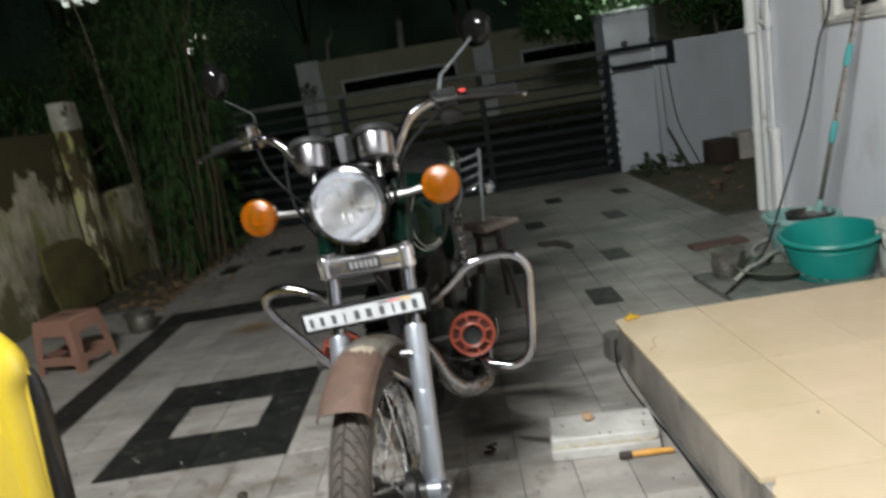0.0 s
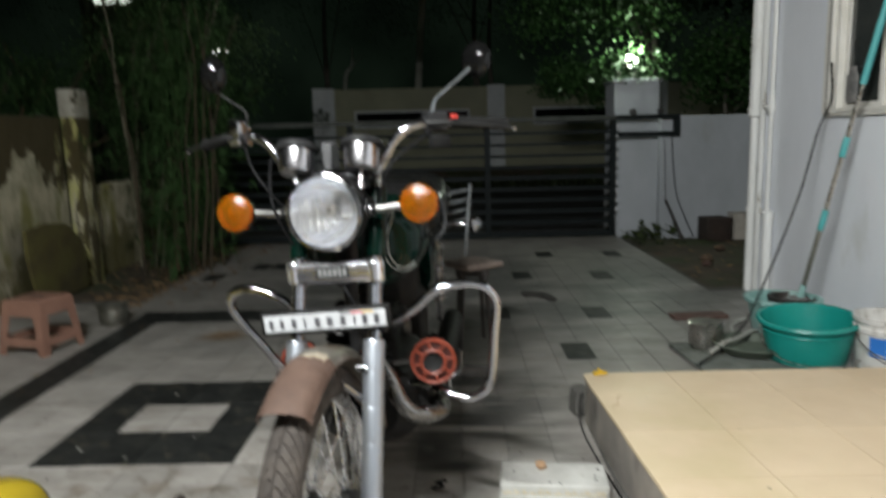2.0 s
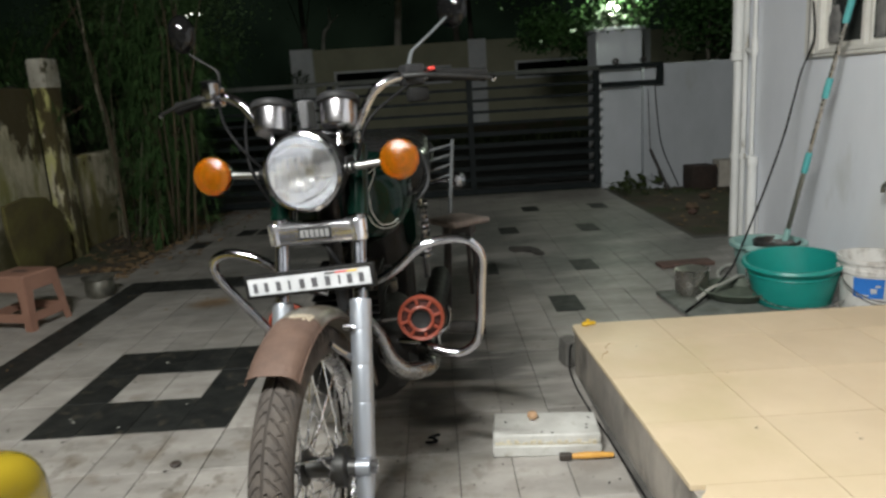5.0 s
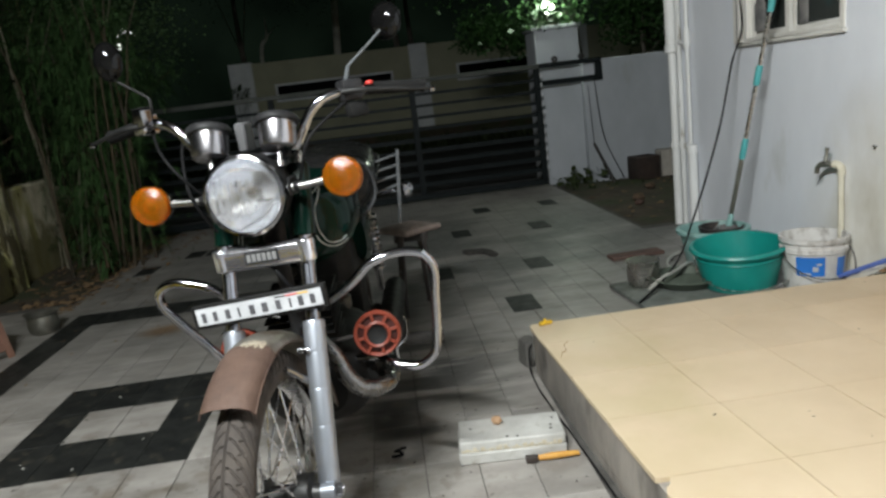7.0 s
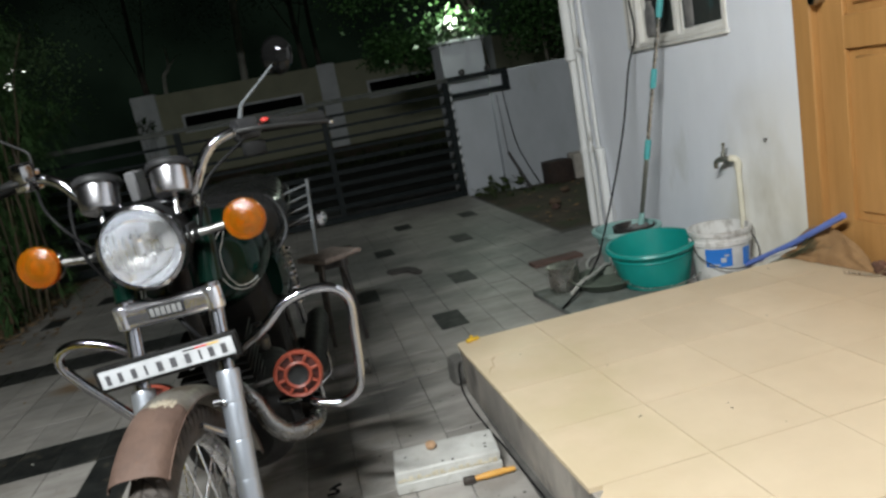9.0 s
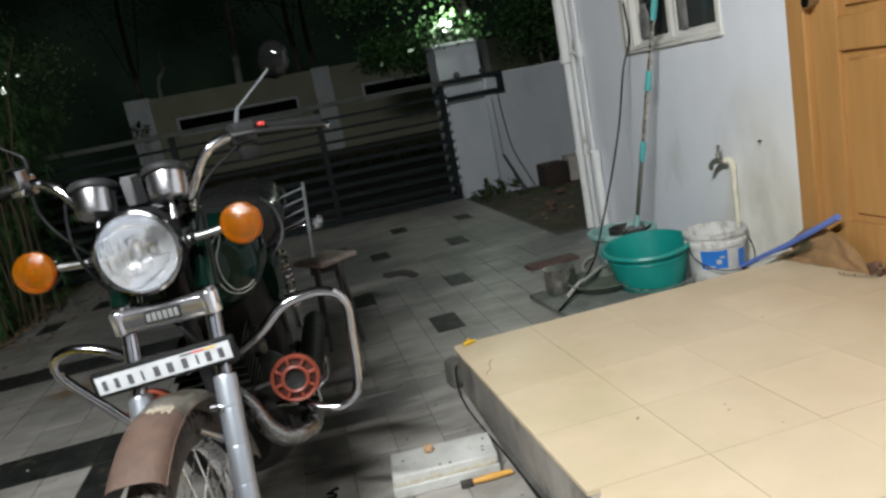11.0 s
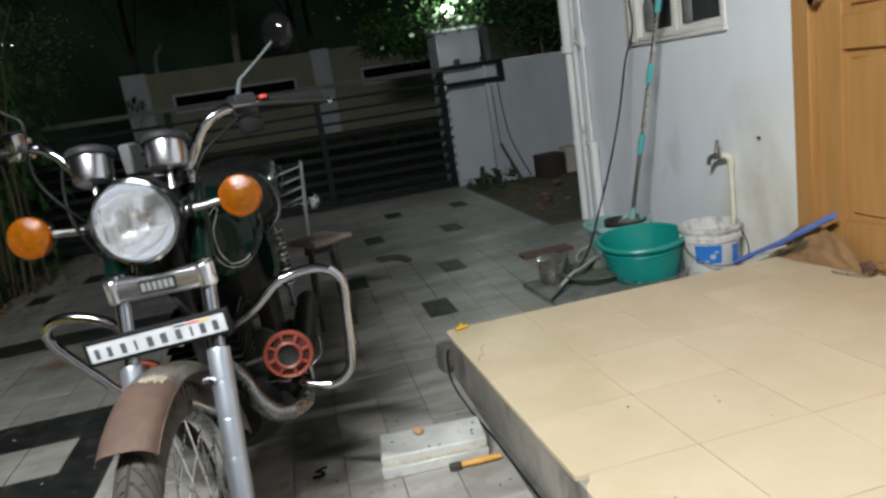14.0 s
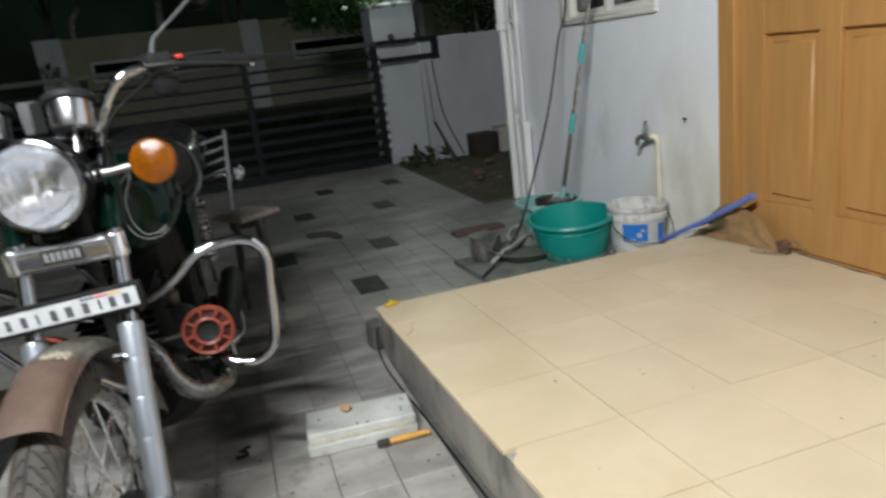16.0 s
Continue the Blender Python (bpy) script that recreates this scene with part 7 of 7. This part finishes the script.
for pts, r in ((((-2.02, -0.03), (-1.985, 0.34), (-1.925, 0.68), (-1.938, 1.0), (-1.90, 1.5), (-1.86, 1.95), (-1.76, 2.35)), 0.014), (((-1.96, -0.03), (-1.90, 0.6), (-1.85, 1.14), (-1.783, 1.46), (-1.70, 1.8), (-1.58, 2.1)), 0.012), (((-2.10, -0.03), (-2.03, 0.7), (-1.98, 1.33), (-1.97, 1.8), (-2.02, 2.2)), 0.011), (((-2.52, -0.03), (-2.546, 0.97), (-2.566, 1.24), (-2.605, 1.56), (-2.70, 2.0)), 0.014), (((-2.14, -0.03), (-2.10, 0.5), (-2.08, 1.1), (-2.02, 1.6), (-2.06, 2.1)), 0.009)):
    part("cane", tube([(x, 5.95 + 0.03 * (k % 2), z) for k, (x, z) in enumerate(pts)], [r * (1 - 0.92 * k / len(pts)) for k in range(len(pts))], 9, 4), M_BARECANE, bare)
stick = thing("fallen_cane", "pale dry cane leaning out of the clump", "cane", None)
part("stick", tube([(-2.22, 5.95, -0.02), (-2.36, 6.2, 0.20)], [0.014, 0.011], 8), M_CANE, stick)


fern = thing("drooping_fern", "dark green drooping fern at the foot of the canes", "fern", pose(-2.17, 5.78, -0.02))
random.seed(58)
fronds = bmesh.new()
for k in range(46):
    a = random.uniform(0, 6.28)
    up = random.uniform(0.4, 1.6)
    blade(fronds, (random.gauss(0, 0.03), random.gauss(0, 0.03), random.uniform(0.0, 0.34)), (math.cos(a), math.sin(a), up), random.uniform(0.16, 0.34), random.uniform(0.006, 0.013), random.uniform(0.7, 1.5))
part("fronds", fronds, M_LEAF, fern)
part("stem", tube([(0, 0, -0.02), (0.01, 0, 0.18), (0, 0.01, 0.36)], [0.012, 0.009, 0.006], 8, 3), M_CANE, fern)


def tree(name, at, label, h, crown_r, leaves, seed, mt=None, leaf=0.09, crown_at=None):
    random.seed(seed)
    t = thing(name, label, name, pose(*at), "trees beyond the gate" if name == "tree" else "bushes beyond the gate")
    tr = smooth_line([(0, 0, -0.05), (0.05, 0, h * 0.3), (0.0, 0.1, h * 0.6), (0.1, 0, h * 0.9)], 5)
    part("trunk", tube(tr, [0.10 * h / 6 * (1 - 0.7 * i / (len(tr) - 1)) for i in range(len(tr))], 10), M_BARK, t)
    crown = bmesh.new()
    cx = Vector(crown_at or (0, 0, h * 0.8))
    for k in range(max(10, leaves // 90)):
        a, e = random.uniform(0, 6.28), random.uniform(-0.5, 1.2)
        d = Vector((math.cos(a) * math.cos(e), math.sin(a) * math.cos(e), math.sin(e) * 0.8))
        c = cx + d * crown_r * random.uniform(0.35, 1.0)
        s = tr[int(len(tr) * random.uniform(0.45, 0.95))]
        if k < 4:
            part("limb", tube([s, s.lerp(c, 0.5) + Vector((0, 0, 0.1)), c], [0.018 * h / 6, 0.012 * h / 6, 0.004], 5), M_BARK, t)
        for j in range(90):
            p = c + Vector((random.gauss(0, 1), random.gauss(0, 1), random.gauss(0, 0.8))) * crown_r * 0.16
            leaf_at(crown, p, random.uniform(0, 6.28), leaf * random.uniform(0.6, 1.3), leaf * 0.3, 1.2, 0.15)
    part("crown", crown, mt or M_LEAF2, t, "many small dark green leaves")
    return t


tree("tree", (2.85, 9.6, 0), "leafy tree spreading over the gate pillar", 4.2, 1.05, 5400, 21, None, 0.058, (-0.85, -0.1, 2.72))
tree("bush", (2.75, 9.9, 0), "dark leafy bush standing behind the gate pillar", 2.2, 0.5, 3600, 33, None, 0.055, (-0.95, 0, 1.72))
tree("bush", (3.9, 9.8, 0), "dark leafy bush standing behind the yard wall", 2.6, 0.95, 6300, 34, None, 0.07, (0.35, 0.3, 1.75))
tree("bush", (5.3, 10.4, 0), "dark leafy bush standing behind the yard wall", 2.6, 0.95, 5400, 35, None, 0.07, (0.2, 0.3, 1.8))
tree("tree", (5.2, 17.6, 0), "tall dark tree across the lane", 5.5, 2.6, 5400, 22, M_FAR, 0.075)
tree("tree", (-3.0, 18.2, 0), "tall dark tree across the lane", 6.0, 2.8, 3000, 23, M_FAR, 0.055)
tree("tree", (1.2, 19.0, 0), "tall dark tree across the lane", 6.0, 3.0, 5400, 24, M_FAR, 0.065)
tree("tree", (-8.5, 17.5, 0), "tall dark tree across the lane", 6.0, 3.0, 2400, 25, M_FAR, 0.055)
tree("tree", (9.5, 18.5, 0), "tall dark tree across the lane", 7.0, 3.0, 5200, 26, M_FAR, 0.26)

tree("tree", (-4.4, 10.8, 0), "dark leafy tree standing beyond the gate", 4.0, 1.3, 5200, 27, M_FAR, 0.06, (0.45, 0, 2.45))
tree("tree", (0.75, 17.4, 0), "dark leafy tree behind the lane wall", 6.2, 2.4, 6000, 28, M_FAR, 0.07, (-0.6, 0, 5.6))
tree("tree", (3.6, 12.6, 0), "dark leafy tree spreading over the lane", 4.6, 1.7, 9000, 29, M_FAR, 0.10, (-0.6, 0, 3.8))
bt = thing("palm_tree", "tall bare palm beyond the lane wall", "palm", None)
part("trunk", tube([(-0.75, 17.2, -0.05), (-0.60, 17.2, 2.5), (-0.35, 17.2, 5.5), (0.0, 17.2, 9.0)], [0.10, 0.085, 0.08, 0.075], 10, 5), M_PALM, bt)
stump = thing("dead_trunk", "pale broken trunk of a dead tree in the lane", "trunk", None)
part("trunk", tube([(-2.3, 16.9, -0.05), (-2.35, 16.9, 1.6), (-2.30, 16.9, 2.55), (-2.15, 16.92, 2.80), (-2.12, 16.9, 3.22)], [0.055, 0.05, 0.045, 0.035, 0.02], 10, 4), M_PALM, stump)
part("branch", tube([(-2.15, 16.92, 2.80), (-1.97, 16.96, 2.98), (-1.90, 16.96, 3.04)], [0.022, 0.014, 0.008], 8, 3), M_PALM, stump)
sprig = thing("wall_sprig", "dark leafy sprigs growing up the pale end pier", "weed", pose(-2.78, YF - 0.12, 0))
random.seed(63)
bm = bmesh.new()
for sx, top in ((-0.17, 1.72), (-0.05, 1.66), (0.04, 1.78), (0.16, 1.71), (0.10, 1.58)):
    part("stem", tube([(sx * 0.5, 0, -0.05), (sx * 0.8, 0, 1.0), (sx, 0, top)], [0.008, 0.006, 0.003], 6, 3), M_BARK, sprig)
    for _ in range(34):
        z = top - abs(random.gauss(0, 0.14))
        leaf_at(bm, Vector((sx + random.gauss(0, 0.035), random.gauss(0, 0.02), z)), random.uniform(0, 6.28), random.uniform(0.04, 0.075), 0.018, 1.3, 0.2)
part("leaves", bm, M_LEAF2, sprig)

creeper = thing("creeper", "leafy creeper growing over the top of the gate pillar", "creeper", pose(2.05, YG + 0.2, 1.636))
random.seed(41)
bm = bmesh.new()
for k in range(420):
    a, r = random.uniform(0, 6.28), random.uniform(0.02, 0.34) ** 0.8
    p = Vector((r * math.cos(a), r * math.sin(a) * 0.8 - 0.06, random.uniform(-0.02, 0.30) * (1.15 - r)))
    leaf_at(bm, p, random.uniform(0, 6.28), random.uniform(0.05, 0.09), 0.022, 1.2, 0.15)
for k in range(110):
    leaf_at(bm, Vector((random.gauss(-0.22, 0.34), random.gauss(0.05, 0.16), 0.42 + random.gauss(0.05, 0.24))), random.uniform(0, 6.28), random.uniform(0.04, 0.075), 0.018, 1.3, 0.15)
part("leaves", bm, M_LEAF2, creeper)
for k in range(5):
    a = k * 1.3
    part("stem", tube([(0.0, 0.25, -1.6), (0.05 * math.cos(a), 0.25, -0.5), (0.1 * math.cos(a), 0.25, 0.0), (0.18 * math.cos(a), 0.12 * math.sin(a), 0.12)], 0.006, 6, 4), M_BARK, creeper)

# weeds by the pillar
wd = part("weeds", bmesh.new(), M_WEED)
bm = bmesh.new()
random.seed(31)
for px, ph, n in ((1.97, 0.08, 9), (2.10, 0.14, 16), (2.28, 0.15, 12), (2.42, 0.10, 8)):
    for _ in range(n):
        z = random.uniform(0.0, ph)
        leaf_at(bm, Vector((px + random.gauss(0, 0.035), YG - 0.14 + random.gauss(0, 0.03), z)), random.uniform(0, 6.28), random.uniform(0.06, 0.12), random.uniform(0.018, 0.034), 1.3, 0.2)
for k in range(40):
    c = Vector((random.uniform(1.95, 2.75), YG - random.uniform(0.06, 0.5), -0.03))
    for _ in range(3):
        blade(bm, c, (random.gauss(0, 0.7), random.gauss(0, 0.7), 1), random.uniform(0.04, 0.10), random.uniform(0.006, 0.014), 0.5)
for k in range(700):
    c = Vector((random.uniform(-9, 9), YF - random.uniform(0.1, 0.8), -0.03))
    for _ in range(4):
        blade(bm, c, (random.gauss(0, 0.4), random.gauss(0, 0.4), 1), random.uniform(0.2, 0.55), random.uniform(0.02, 0.04), 0.4)
bm.to_mesh(wd.data)
bm.free()
tagged(wd, "low green weeds growing against the walls", "weeds", kind="stuff")
blk = thing("stone_block", "dark stone block lying against the yard wall", "block", pose(2.84, YG - 0.22, -0.035, 0, 0, 6))
part("block", box(-0.14, 0.12, -0.12, 0.12, 0, 0.24, 0.012, 2), M_DKBRICK, blk)
blk2 = thing("concrete_block", "pale concrete block lying against the yard wall", "block", pose(3.24, YG - 0.16, -0.035, 0, 0, -4))
part("block", box(-0.22, 0.22, -0.12, 0.12, 0, 0.27, 0.012, 2), M_CONC, blk2)
wire = thing("loose_wire", "dark wire hanging from the gate arm", "wire", None)
part("wire", tube([(2.40, YG - 0.10, 1.04), (2.42, YG - 0.11, 0.75), (2.47, YG - 0.13, 0.4), (2.62, YG - 0.2, 0.0)], 0.005, 6, 5), M_CABLE, wire)
bar_ = thing("iron_rod", "dark iron rod leaning on the gate pillar", "rod", None)
part("rod", tube([(2.50, YG - 0.25, -0.03), (2.36, YG - 0.08, 0.38)], 0.016, 8), M_IRON, bar_)
part("rod_tip", tube([(2.36, YG - 0.08, 0.38), (2.34, YG - 0.065, 1.0)], 0.004, 8), M_IRON, bar_)

# lit house far off
fh = thing("far_house", "distant house with a lit window behind the trees", "house", pose(-13.8, 30, 0))
part("wall", box(-1.3, 1.4, 0, 3, -0.1, 8.3, 0.02), M_BEIGE, fh)
for k, (x0, x1) in enumerate(((-0.8, -0.38), (-0.22, 0.2), (0.36, 0.85))):
    part("window", box(x0, x1, -0.03, -0.005, 6.9, 7.95, 0.01), M_FARWIN, fh, "brightly lit window pane")

# street lamp glimpsed between the leaves
sl_ = thing("street_lamp", "distant lit street lamp glimpsed through the leaves", "street lamp", pose(-8.15, 25, 0))
part("pole", tube([(0, 0.3, -0.1), (0, 0.3, 4.6), (0.1, 0.15, 4.75)], 0.05, 10), M_IRON, sl_)
for x, z, r in ((0.0, 3.87, 0.12), (0.28, 4.32, 0.08), (0.10, 4.22, 0.05), (0.55, 4.25, 0.05)):
    part("lamp_head", turned([(0, -r), (r * 0.7, -r * 0.7), (r, 0), (r * 0.7, r * 0.7), (0, r)], 16, pose(x, 0.1, z)), M_FARGLOW, sl_, "bright lamp glass")
    part("arm", tube([(0, 0.3, z + 0.2), (x, 0.12, z + r)], 0.012, 6), M_IRON, sl_)
